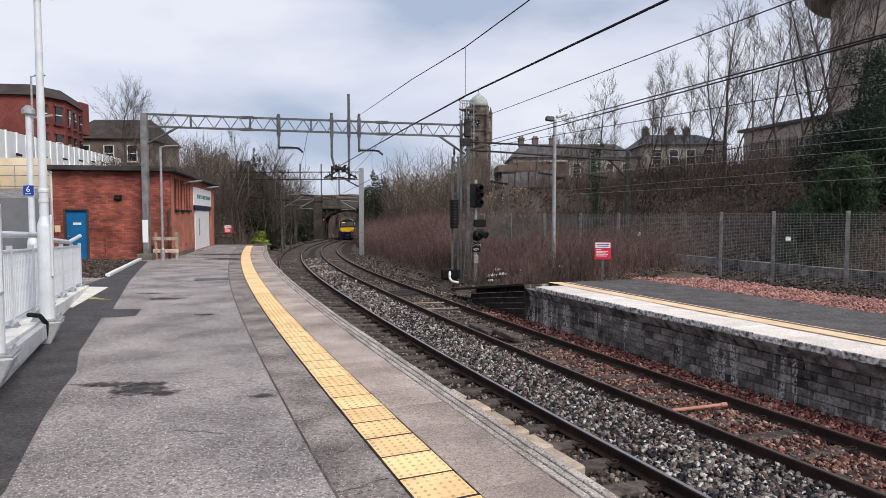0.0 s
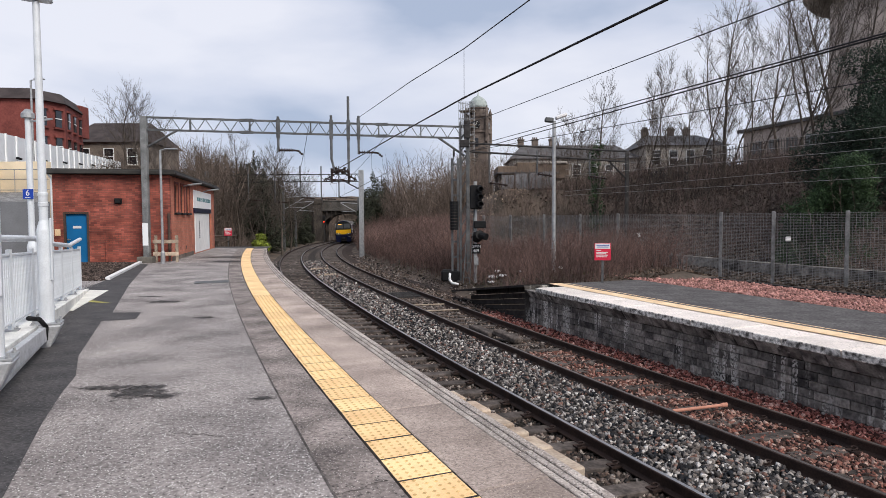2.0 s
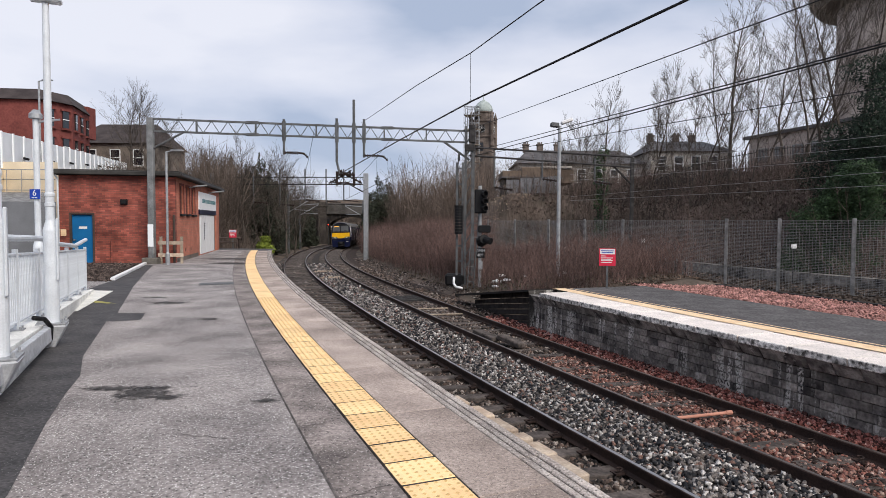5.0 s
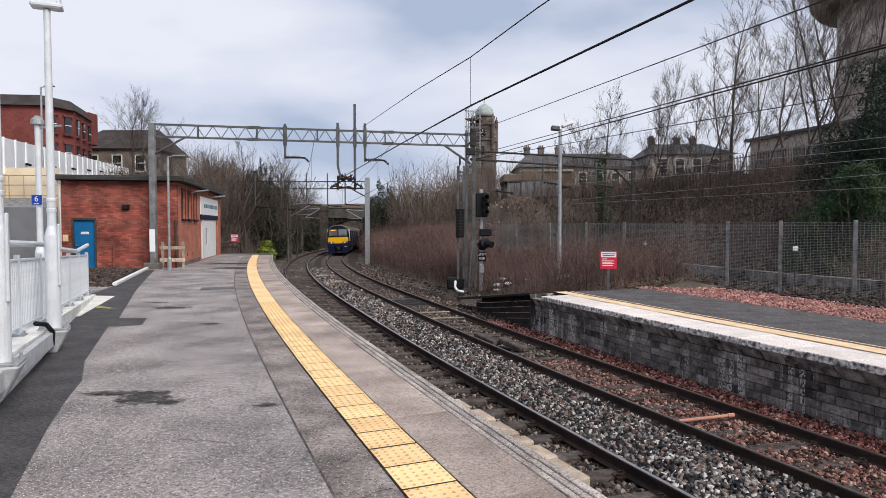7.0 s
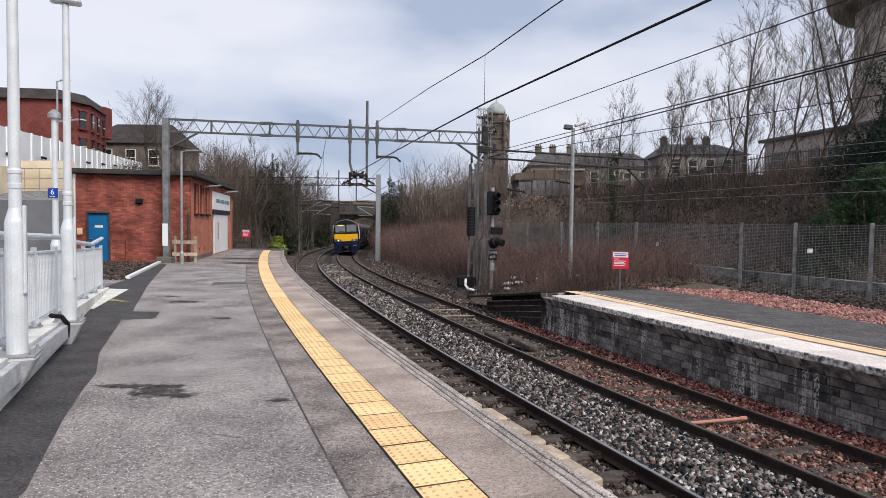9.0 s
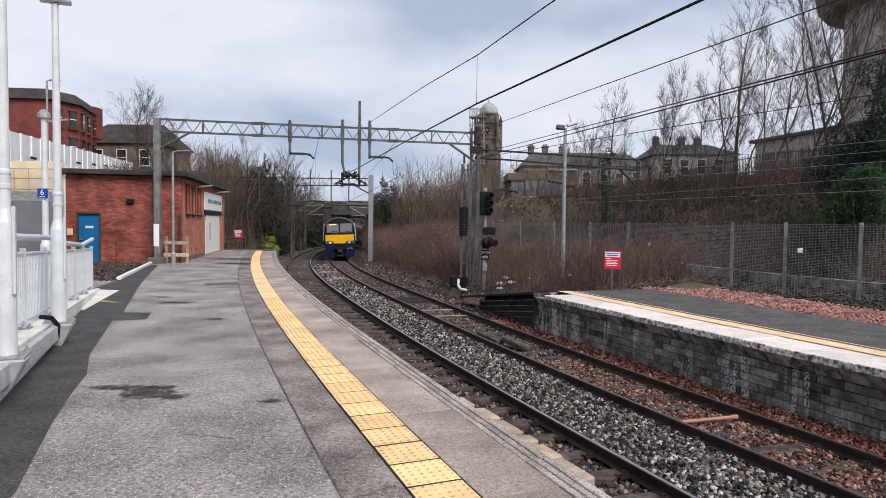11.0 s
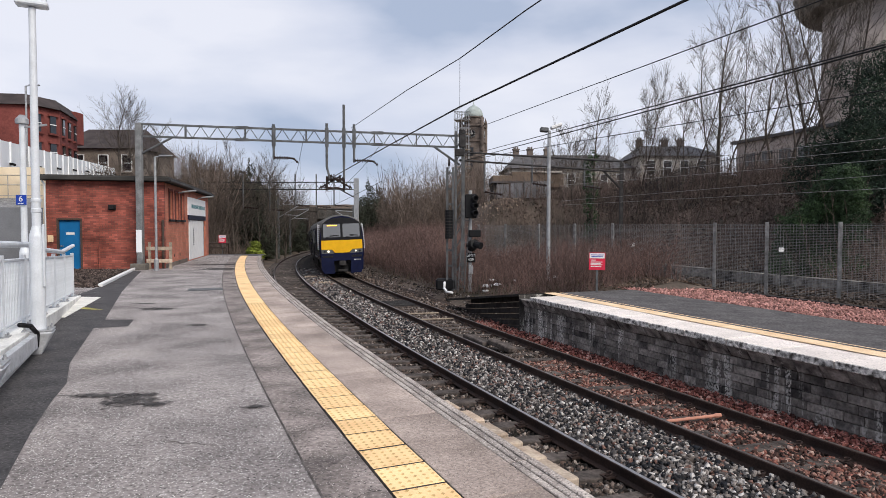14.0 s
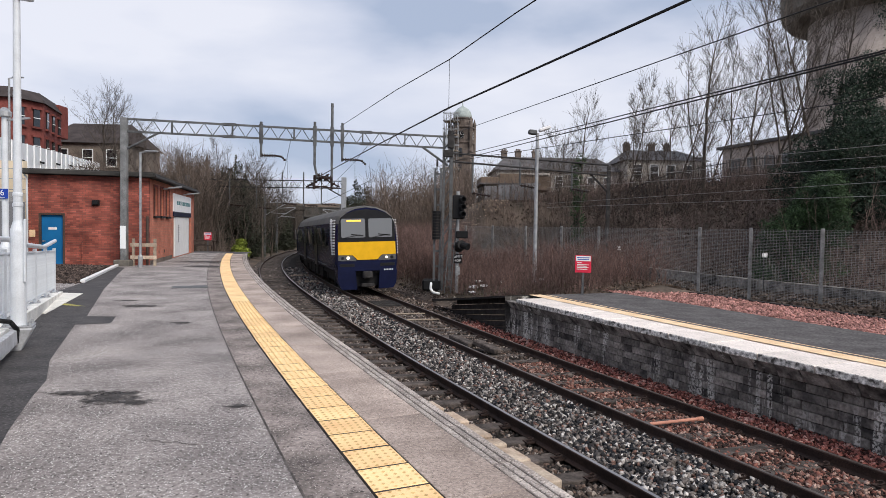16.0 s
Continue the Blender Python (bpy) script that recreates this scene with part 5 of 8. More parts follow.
def balance_weights():
    root = empty("tensioning_post", pose(0.52, 26.4, -0.95), "grey tensioning post with black balance weights", "post")
    bm = nb()
    for x in (-0.12, 0.12):
        box(bm, (x, 0, 2.6), (0.09, 0.14, 5.2))
    for i in range(8):
        box(bm, (0, 0, 0.4 + i * 0.65), (0.2, 0.05, 0.08))
    part("post", bm, M["galv_dull"], root)
    bm = nb()
    for i in range(10):
        tube(bm, (-0.05, -0.2, 2.2 + i * 0.12), (-0.05, -0.2, 2.31 + i * 0.12), 0.17, n=12)
    part("balance_weight", bm, M["black"], root, "stack of black cast weights")
    bm = nb()
    tube(bm, (-0.05, -0.2, 3.4), (-0.05, -0.2, 5.4), 0.012, n=5)
    tube(bm, (-0.09, -0.2, 5.4), (-0.01, -0.2, 5.4), 0.16, n=14)
    part("pulley", bm, M["steel_dark"], root)
    bm = nb()
    box(bm, (-0.2, 0.1, 0.25), (0.8, 0.4, 0.5), bevel=0.08)
    part("cable_box", bm, M["black"], root)


balance_weights()

# ---- ramp, railing and lamp posts ----
RA, RB = Vector((-4.35, 5.7, 0)), Vector((-8.55, 14.9, 0))
RD = (RB - RA).normalized()


def on_ramp(s, side=0.0, z=0.0):
    """A point s metres along the ramp's edge from the nearer lamp post; it sinks as it goes."""
    p = RA + RD * s + Vector((-RD.y, RD.x, 0)) * side
    return Vector((p.x, p.y, 0.42 - 0.034 * s + z))


M["ramp_white"] = mat("ramp_concrete", (0.85, 0.835, 0.79), 0.85, var=0.12, scale=2.5, fine=40)
M["galv_pale"] = mat("new_galvanised", (0.62, 0.63, 0.65), 0.5, 0.2, var=0.12, scale=7, fine=40)


def ramp():
    root = empty("access_ramp", Matrix.Identity(4), "pale concrete access ramp with steel edge", "ramp", kind="structure")
    bm = nb()
    L = 10.3
    for s0, s1 in ((-6, 0.3), (0.3, 3.0), (3.0, L)):
        vs = []
        for s in (s0, s1):
            w = -0.10 if s1 < 5 else -0.02
            for side, z in ((w, None), (w, 0.0), (1.9, 0.0), (1.9, None)):
                p = on_ramp(s, side, 0)
                vs.append(bm.verts.new((p.x, p.y, -0.05 if z is None else p.z)))
        for a, b, c, d in ((0, 1, 5, 4), (1, 2, 6, 5), (2, 3, 7, 6), (0, 3, 2, 1), (4, 5, 6, 7)):
            bm.faces.new([vs[i] for i in (a, b, c, d)])
    part("ramp_slab", bm, M["ramp_white"], root)
    bm = nb()
    a, b = on_ramp(-5, -0.16, -0.16), on_ramp(3.0, -0.16, -0.12)
    d = (b - a).normalized()
    rot = Matrix.Rotation(math.atan2(d.y, d.x), 4, "Z") @ Matrix.Rotation(-math.asin(d.z), 4, "Y")
    box(bm, (a + b) / 2, ((b - a).length, 0.08, 0.2), rot, bevel=0.008)
    part("edge_channel", bm, M["galv_pale"], root, "galvanised steel edge channel")


ramp()


def railing():
    root = empty("ramp_railing", Matrix.Identity(4), "pale grey steel railing with upright bars along the ramp", "railing")
    H = 1.08
    bars_at = lambda s: (on_ramp(s, 0.12, 0.10), on_ramp(s, 0.12, H - 0.12))
    bm = nb()
    a, b = bars_at(-4)[1], bars_at(10.0)[1]
    tube(bm, a, b, 0.022, n=6)
    a, b = bars_at(-4)[0], bars_at(10.0)[0]
    tube(bm, a, b, 0.022, n=6)
    part("rail_bar", bm, M["grey_paint"], root)
    bm = nb()
    pts = [on_ramp(-4, 0.12, H + 0.06), on_ramp(4.3, 0.12, H + 0.10), on_ramp(5.2, 0.12, H + 0.03), on_ramp(8.2, 0.12, H - 0.02), on_ramp(10.0, 0.1, H + 0.12)]
    for p, q in zip(pts, pts[1:]):
        tube(bm, p, q, 0.042, n=10)
    part("handrail", bm, M["grey_paint"], root, "round pale grey handrail")
    post = None
    for k in range(10):
        s = -3.7 + k * 1.52
        p = on_ramp(s, 0.12, 0)
        bm = nb()
        box(bm, p + Vector((0, 0, H / 2 - 0.02)), (0.05, 0.05, H - 0.06))
        ob = part("post", bm, M["grey_paint"], root)
        bm = nb()
        box(bm, p + Vector((0, 0, 0.008)), (0.2, 0.16, 0.016), Matrix.Rotation(math.atan2(RD.y, RD.x), 4, "Z"))
        for dx in (-0.07, 0.07):
            q = p + RD * dx + Vector((RD.y, -RD.x, 0)) * 0.05
            tube(bm, q, q + Vector((0, 0, 0.05)), 0.012, n=6)
        part("base_plate", bm, M["galv"], ob, "bolted base plate")
    bm = nb()
    tube(bm, (0, 0, 0), (0, 0, H - 0.22), 0.0125, n=6)
    bar = part("bar", bm, M["grey_paint"], root)
    k = 0
    s = -3.6
    while s < 9.95:
        ob = bar if k == 0 else new("bar", bar.data)
        ob.parent = root
        ob.matrix_basis = Matrix.Translation(on_ramp(s, 0.12, 0.1))
        s += 0.105
        k += 1
    return root


railing()


def lamp_post(m, height, label, big=True, arm=False, pale=True):
    root = empty("lamp_post", m, label, "lamp post", "platform lamp posts")
    body = M["grey_paint"] if pale else M["galv"]
    bm = nb()
    if big:
        lathe(bm, [(0.092, 0.0), (0.092, 1.25), (0.09, 1.27), (0.055, 1.40), (0.055, 1.58), (0.063, 1.59), (0.063, 1.63), (0.055, 1.64), (0.055, 1.72), (0.063, 1.73), (0.063, 1.76), (0.052, 1.78), (0.042, height)], n=18)
    else:
        lathe(bm, [(0.085, 0.0), (0.085, 0.42), (0.05, 0.5), (0.045, height)], n=12)
    post = part("column", bm, body, root, smooth=False)
    bm = nb()
    if big:
        box(bm, (0.085, -0.05, 1.0), (0.03, 0.08, 0.85), bevel=0.012)
        part("access_cover", bm, body, post)
        bm = nb()
        box(bm, (0.0, 0.0, -0.012), (0.36, 0.36, 0.024), bevel=0.004)
        for dx in (-0.14, 0.14):
            for dy in (-0.14, 0.14):
                tube(bm, (dx, dy, 0), (dx, dy, 0.05), 0.015, n=6)
                tube(bm, (dx, dy, 0.0), (dx, dy, 0.02), 0.026, n=6)
        part("base_plate", bm, M["galv"], post, "bolted steel base plate")
        bm = nb()
        box(bm, (0, 0, -0.18), (0.36, 0.38, 0.31), bevel=0.02)
        for v in bm.verts:
            if v.co.z < -0.18:
                v.co.x, v.co.y = v.co.x * 0.55 - 0.05, v.co.y * 0.6
        part("bracket", bm, M["galv_pale"], root, "galvanised bracket carrying the post")
        bm = nb()
        box(bm, (0.0, 0, height + 0.05), (0.38, 0.2, 0.07), bevel=0.02)
        for x in (-0.14, 0.14):
            box(bm, (x, 0, height + 0.13), (0.05, 0.12, 0.12), bevel=0.01)
        part("lantern", bm, M["grey_paint"], root, "twin lamp head")
    else:
        tube(bm, (0, 0, height), (0.25, 0, height + 0.03), 0.025, n=6)
        box(bm, (0.42, 0, height + 0.05), (0.5, 0.15, 0.06), bevel=0.02)
        part("lantern", bm, M["galv"], root, "slim lamp head on an arm")
    return root


yaw = math.degrees(math.atan2(RD.y, RD.x)) - 90
p1 = on_ramp(0.15, -0.14, 0.0)
p2 = on_ramp(3.0, -0.18, 0.0)
lamp_post(pose(p1.x, p1.y, p1.z + 0.02, 0, 0, yaw), 4.7, "pale grey tubular lamp post bolted beside the ramp")
lamp_post(pose(p2.x, p2.y, p2.z + 0.02, 0, 0, yaw), 4.32, "pale grey tubular lamp post bolted beside the ramp")
lamp_post(pose(-11.05, 24.55, 0.0), 3.35 + 1.1, "slender galvanised lamp post beside the brick building", big=False, pale=False)


def cable():
    bm = nb()
    pts = [on_ramp(2.45, -0.05, 0.14), on_ramp(2.65, -0.14, 0.10), on_ramp(2.75, -0.2, -0.02), on_ramp(2.8, -0.18, -0.2)]
    for p, q in zip(pts, pts[1:]):
        tube(bm, p, q, 0.03, n=8)
    ob = part("cable_conduit", bm, M["black"], smooth=True)
    tagged(ob, "black bent cable conduit at the lamp post foot", "conduit")


cable()


def number_sign():
    """A post with the platform's number."""
    root = empty("platform_number_post", pose(-7.64, 11.6, 0.1), "pale post with blue platform number sign six", "sign post")
    bm = nb()
    lathe(bm, [(0.09, 0), (0.09, 1.15), (0.055, 1.28), (0.05, 3.6)], n=12)
    part("column", bm, M["grey_paint"], root)
    bm = nb()
    tube(bm, (-0.02, 0, 3.45), (0.45, 0, 3.5), 0.02, n=6)
    lathe(bm, [(0.02, 0), (0.11, 0.02), (0.11, 0.1), (0.04, 0.18)], (0.0, 0, 3.5), n=12)
    part("camera_bracket", bm, M["galv"], root)
    bm = nb()
    box(bm, (0, -0.07, 2.12), (0.19, 0.02, 0.18), bevel=0.004)
    sg = part("number_sign", bm, M["blue_sign"], root, "blue square sign with white numeral")
    cu = bpy.data.curves.new("numeral", "FONT")
    cu.body, cu.size, cu.align_x, cu.extrude = "6", 0.15, "CENTER", 0.002
    cu.materials.append(M["white"])
    ob = new("numeral", cu)
    ob.parent = sg
    ob.matrix_basis = pose(0, -0.083, 2.09, 90)
    bm = nb()
    for x in (-0.03, 0.025):
        box(bm, (x, -0.083, 2.055), (0.045, 0.004, 0.012))
    part("writing_bar", bm, M["white"], sg)


number_sign()


def tall_lamp(x, y, z, h):
    root = empty("floodlight_column", pose(x, y, z), "grey steel column with twin floodlights above the scrub", "lamp post")
    bm = nb()
    tube(bm, (0, 0, 0), (0, 0, h), 0.075, 0.06, n=10)
    part("column", bm, M["galv"], root)
    bm = nb()
    box(bm, (-0.18, 0, h + 0.03), (0.3, 0.25, 0.16), Matrix.Rotation(0.1, 4, "Y"), bevel=0.03)
    part("floodlight", bm, M["galv_dull"], root)
    bm = nb()
    box(bm, (0.25, 0, h + 0.16), (0.42, 0.25, 0.12), Matrix.Rotation(-0.35, 4, "Y"), bevel=0.03)
    part("floodlight", bm, M["white"], root, "white floodlight")


tall_lamp(4.0, 22.5, -0.6, 5.8)

# ---- mesh fence on the far side ----
FP = [(11.12 + 2.3, 13.4), (11.12 + 1.15, 15.3), (11.12, 17.13), (9.97, 18.8), (9.11, 20.43), (6.94, 24.72), (5.85, 26.6), (4.7, 29.0), (3.4, 31.4), (2.2, 33.8)]


def fence():
    root = empty("mesh_fence", Matrix.Identity(4), "grey welded mesh fence on steel posts beyond the opposite platform", "fence")
    zb, zt = -0.35, 1.87
    for x, y in FP:
        bm = nb()
        box(bm, (x, y, (zb + zt) / 2), (0.1, 0.08, zt - zb + 0.05), Matrix.Rotation(-0.5, 4, "Z"), bevel=0.01)
        part("post", bm, M["fence_post"], root)
    for (x0, y0), (x1, y1) in zip(FP, FP[1:]):
        segs = []
        a, b = np.array((x0, y0 - 0.06, 0)), np.array((x1, y1 - 0.06, 0))
        L = float(np.linalg.norm(b - a))
        n = int(L / 0.09)
        for i in range(n + 1):
            p = a + (b - a) * i / n
            segs.append((p + (0, 0, zb + 0.05), p + (0, 0, zt - 0.03), 0.0045, 0.0045))
        for i in range(49):
            z = zb + 0.05 + i * 0.0445
            segs.append((a + (0, 0, z), b + (0, 0, z), 0.0045, 0.0045))
        v, f = bars(segs, 3)
        fast_mesh("mesh_panel", v, f, M["fence_mesh"], root)


M["boundary_stone"] = mat("boundary_stone", (0.3, 0.275, 0.245), 0.9, var=0.4, scale=2.2, fine=9, bump=0.9, col2=(0.03, 0.027, 0.025))
M["fence_post"] = mat("grey_fence_post", (0.30, 0.295, 0.29), 0.6, 0.25, var=0.2)
M["fence_mesh"] = mat("mesh_wire", (0.28, 0.278, 0.28), 0.6, 0.25, var=0.1)
fence()


def low_wall():
    ys = along(8, 34, 1.0)
    ob = sweep("boundary_wall", [(12.0, -0.6), (12.0, 0.2), (12.35, 0.2), (12.35, -0.6)], ys, M["boundary_stone"], None, lambda y: 0.012 * max(0, y - 20) - 0.12, True)
    tagged(ob, "low pale stone wall at the foot of the bank", "wall", kind="structure")
    for o in (9.9, 11.35):
        ob = sweep("siding_rail", [(o - 0.035, -0.42), (o - 0.035, -0.3), (o + 0.035, -0.3), (o + 0.035, -0.42)], along(6, 40, 1.5), M["rust"], None, lambda y: 0.012 * max(0, y - 20), True)
        tagged(ob, "rusty siding rail beyond the fence", "rail", kind="structure")


low_wall()


def red_notice(m, label):
    root = empty("warning_sign", m, label, "sign", "red warning signs")
    bm = nb()
    box(bm, (0, 0.03, 0.58), (0.06, 0.06, 1.16))
    part("post", bm, M["galv_dull"], root)
    bm = nb()
    box(bm, (0, 0, 0.95), (0.46, 0.015, 0.50), bevel=0.005)
    bd = part("board", bm, M["red_sign"], root, "red sign board with white panel")
    bm = nb()
    box(bm, (0, -0.01, 1.11), (0.42, 0.006, 0.15))
    part("white_panel", bm, M["white"], bd)
    bm = nb()
    for z, l in ((1.135, 0.36), (1.085, 0.32)):
        box(bm, (0, -0.014, z), (l, 0.004, 0.022))
    part("writing_bar", bm, M["blue_sign"], bd)
    bm = nb()
    for z, l in ((0.985, 0.14), (0.93, 0.33), (0.89, 0.28), (0.85, 0.33), (0.80, 0.3)):
        box(bm, (-0.18 + l / 2, -0.01, z), (l, 0.005, 0.02))
    part("writing_bar", bm, M["white"], bd)
    return root


red_notice(pose(4.62, 18.0, -0.2, 0, 0, -12), "red and white warning sign on a steel post")


# ---- train ----


def car_section(w, top, y, inset=0.0):
    """Half outline of the body from sill to roof, mirrored into a ring."""
    half = [(1.30, 0.95), (1.40, 1.25), (1.41, 1.9), (1.385, 2.5), (1.30, 3.0), (1.16, 3.3), (0.9, 3.52), (0.5, 3.68), (0.0, 3.74)]
    k = top / 3.74
    pts = [(x * w, 0.95 + (z - 0.95) * k) for x, z in half]
    ring = [(x, y, z) for x, z in pts] + [(-x, y, z) for x, z in reversed(pts[:-1])]
    return ring


def plate(bm, outline, y0, y1):
    """A panel with the given (x, z) outline, from depth y0 to y1."""
    a = [bm.verts.new((x, y0, z)) for x, z in outline]
    b = [bm.verts.new((x, y1, z)) for x, z in outline]
    n = len(outline)
    bm.faces.new(a)
    bm.faces.new(list(reversed(b)))
    for i in range(n):
        bm.faces.new((a[i], a[(i + 1) % n], b[(i + 1) % n], b[i]))
    return bm


def rounded(x0, x1, z0, z1, r=0.08):
    out = []
    for cx, cz, a0 in ((x1 - r, z1 - r, 0), (x0 + r, z1 - r, 90), (x0 + r, z0 + r, 180), (x1 - r, z0 + r, 270)):
        for k in range(4):
            a = radians(a0 + k * 30)
            out.append((cx + r * math.cos(a), cz + r * math.sin(a)))
    return out


def train_car(front, label):
    """One coach, its front at the origin, its body behind along -y, rails at z = 0."""
    root = empty("train_coach", Matrix.Identity(4), label, "train", "coaches of the train")
    L = 19.8
    secs = [(1.0, 3.74, -L), (1.0, 3.74, -0.95), (0.985, 3.72, -0.45), (0.955, 3.68, -0.16), (0.91, 3.6, -0.03)] if front else [(1.0, 3.74, -L), (1.0, 3.74, -0.05)]
    v, f = [], []
    n = 17
    for w, top, y in secs:
        v += car_section(w, top, y)
    for i in range(len(secs) - 1):
        for k in range(n):
            a, b = i * n + k, i * n + (k + 1) % n
            f.append((a, b, b + n, a + n))
    f.append(tuple(range(n - 1, -1, -1)))
    f.append(tuple(range((len(secs) - 1) * n, len(secs) * n)))
    body = mesh_ob("body", v, f, M["train_blue"], root, "dark navy blue coach body")
    body.data.materials.append(M["train_roof"])
    for p in body.data.polygons:
        if p.center.z > 3.08 and len(p.vertices) == 4:
            p.material_index = 1
    # underframe, skirt and bogies
    bm = nb()
    box(bm, (0, -L / 2, 0.85), (2.3, L - 1.2, 0.35))
    for y, l in ((-6.6, 1.6), (-8.6, 1.2), (-10.6, 2.0), (-12.6, 1.0)):
        for x in (-0.95, 0.95):
            box(bm, (x, y, 0.6), (0.55, l, 0.5), bevel=0.03)
    part("underframe", bm, M["underframe"], root)
    for yb in (-3.1, -16.7):
        bm = nb()
        for x in (-1.05, 1.05):
            box(bm, (x, yb, 0.55), (0.14, 3.3, 0.28), bevel=0.03)
            for dy in (-1.3, 1.3):
                box(bm, (x, yb + dy, 0.5), (0.2, 0.36, 0.36), bevel=0.03)
        box(bm, (0, yb, 0.55), (2.0, 0.5, 0.25))
        bg = part("bogie", bm, M["underframe"], root)
        for dy in (-1.3, 1.3):
            for x in (-0.75, 0.75):
                bm = nb()
                tube(bm, (x - 0.065, yb + dy, 0.42), (x + 0.065, yb + dy, 0.42), 0.42, n=20)
                part("wheel", bm, M["underframe"], bg)
    # side windows and doors
    for sx in (-1, 1):
        x = 1.412 * sx
        for yd in (-6.9, -13.2):
            for dy in (-0.34, 0.34):
                bm = nb()
                box(bm, (1.425 * sx, yd + dy, 1.95), (0.05, 0.64, 2.0), bevel=0.01)
                dr = part("door", bm, M["train_black"], root, "dark sliding door")
                bm = nb()
                plate(bm, rounded(-0.19, 0.19, 1.95, 2.75, 0.06), -0.006, 0.006)
                bmesh.ops.transform(bm, matrix=Matrix.Translation((1.452 * sx, yd + dy, 0)) @ Matrix.Rotation(radians(90), 4, "Z"), verts=bm.verts[:])
                part("window", bm, M["side_glass"], dr)
        ys = [-2.6, -4.2, -5.4, -8.5, -9.9, -11.4, -14.8, -16.2, -17.6]
        for y in ys:
            bm = nb()
            plate(bm, rounded(-0.52, 0.52, 2.0, 2.82, 0.08), -0.008, 0.008)
            bmesh.ops.transform(bm, matrix=Matrix.Translation((1.396 * sx, y, 0)) @ Matrix.Rotation(radians(90), 4, "Z") @ Matrix.Rotation(radians(2.5 * sx), 4, "X"), verts=bm.verts[:])
            w = part("window", bm, M["side_glass"], root)
            bm = nb()
            box(bm, (1.409 * sx, y, 2.6), (0.012, 1.0, 0.025))
            part("window_bar", bm, M["galv_dull"], w)
        bm = nb()
        box(bm, (1.405 * sx, -L / 2 - 1, 1.12), (0.02, L - 3.5, 0.04))
        part("side_stripe", bm, M["galv_dull"], root)
    if front:
        cab(root)
    # roof gear
    bm = nb()
    for y in (-5, -9, -14):
        box(bm, (0, y, 3.76), (0.5, 0.7, 0.1), bevel=0.03)
    part("roof_vent", bm, M["train_roof"], root)
    return root


def cab(root):
    # dark surround of the windscreens
    bm = nb()
    plate(bm, [(-1.22, 2.19), (1.22, 2.19), (1.2, 2.9), (1.1, 3.2), (0.9, 3.36), (0.5, 3.5), (0.0, 3.55), (-0.5, 3.5), (-0.9, 3.36), (-1.1, 3.2), (-1.2, 2.9)], -0.06, 0.02)
    sur = part("windscreen_surround", bm, M["train_black"], root)
    for x0, x1 in ((0.07, 1.09), (-1.09, -0.07)):
        bm = nb()
        plate(bm, rounded(x0, x1, 2.36, 3.16, 0.07), 0.0, 0.045)
        w = part("windscreen", bm, M["windscreen"], sur, "windscreen whose grey tint adds to its reflection of the sky")
        bm = nb()
        c = (x0 + x1) / 2
        tube(bm, (c + 0.35, 0.07, 2.36), (c - 0.3, 0.07, 2.48), 0.014, n=5)
        tube(bm, (c - 0.42, 0.075, 2.44), (c + 0.1, 0.075, 2.50), 0.02, n=5)
        part("wiper", bm, M["black"], w)
    bm = nb()
    box(bm, (0.55, 0.05, 3.07), (0.6, 0.012, 0.07))
    part("destination_display", bm, M["lamp_amber"], sur, "lit amber destination display")
    # yellow end
    bm = nb()
    plate(bm, [(1.22, 2.18), (-1.22, 2.18), (-1.23, 1.64), (-0.62, 1.62), (-0.42, 1.42), (0.42, 1.42), (0.62, 1.62), (1.23, 1.64)], -0.08, 0.03)
    part("yellow_panel", bm, M["train_yellow"], root, "bright yellow warning panel")
    for sx in (-1, 1):
        bm = nb()
        plate(bm, [(1.23 * sx, 1.63), (0.64 * sx, 1.61), (0.46 * sx, 1.42), (0.5 * sx, 1.38), (1.22 * sx, 1.4)], -0.08, 0.035)
        cl = part("headlight_cluster", bm, M["galv_dull"], root, "grey headlight cluster")
        bm = nb()
        tube(bm, (0.82 * sx, 0.02, 1.51), (0.82 * sx, 0.055, 1.51), 0.07 if sx > 0 else 0.055, n=14)
        part("headlight", bm, M["lamp_white"], cl, "lit warm white headlight")
        bm = nb()
        tube(bm, (1.05 * sx, 0.02, 1.5), (1.05 * sx, 0.045, 1.5), 0.07, n=12)
        part("tail_lamp", bm, M["black"], cl)
    # lower blue front with its recess for the coupler
    bm = nb()
    plate(bm, [(-1.25, 0.95), (-1.25, 1.38), (1.25, 1.38), (1.25, 0.95)], -0.35, 0.025)
    part("lower_panel", bm, M["train_blue"], root)
    for sx in (-1, 1):
        bm = nb()
        plate(bm, [(1.27 * sx, 0.96), (0.52 * sx, 0.96), (0.46 * sx, 0.17), (1.10 * sx, 0.19), (1.24 * sx, 0.45)], -0.75, 0.02)
        part("skirt", bm, M["train_blue"], root, "dark blue front skirt")
        bm = nb()
        box(bm, (0.86 * sx, 0.025, 1.2), (0.62, 0.02, 0.13), bevel=0.005)
        part("grille", bm, M["train_black"], root)
    bm = nb()
    box(bm, (0, -0.45, 0.65), (1.0, 0.3, 0.75))
    part("coupler_recess", bm, M["black"], root)
    bm = nb()
    box(bm, (0, -0.05, 0.78), (0.42, 0.5, 0.3), bevel=0.05)
    tube(bm, (0, -0.3, 0.8), (0, 0.22, 0.8), 0.14, n=12)
    box(bm, (0, -0.05, 0.34), (0.55, 0.2, 0.14), bevel=0.02)
    part("coupler", bm, M["steel_dark"], root, "dark steel coupler")
    bm = nb()
    rnd = random.Random(1)
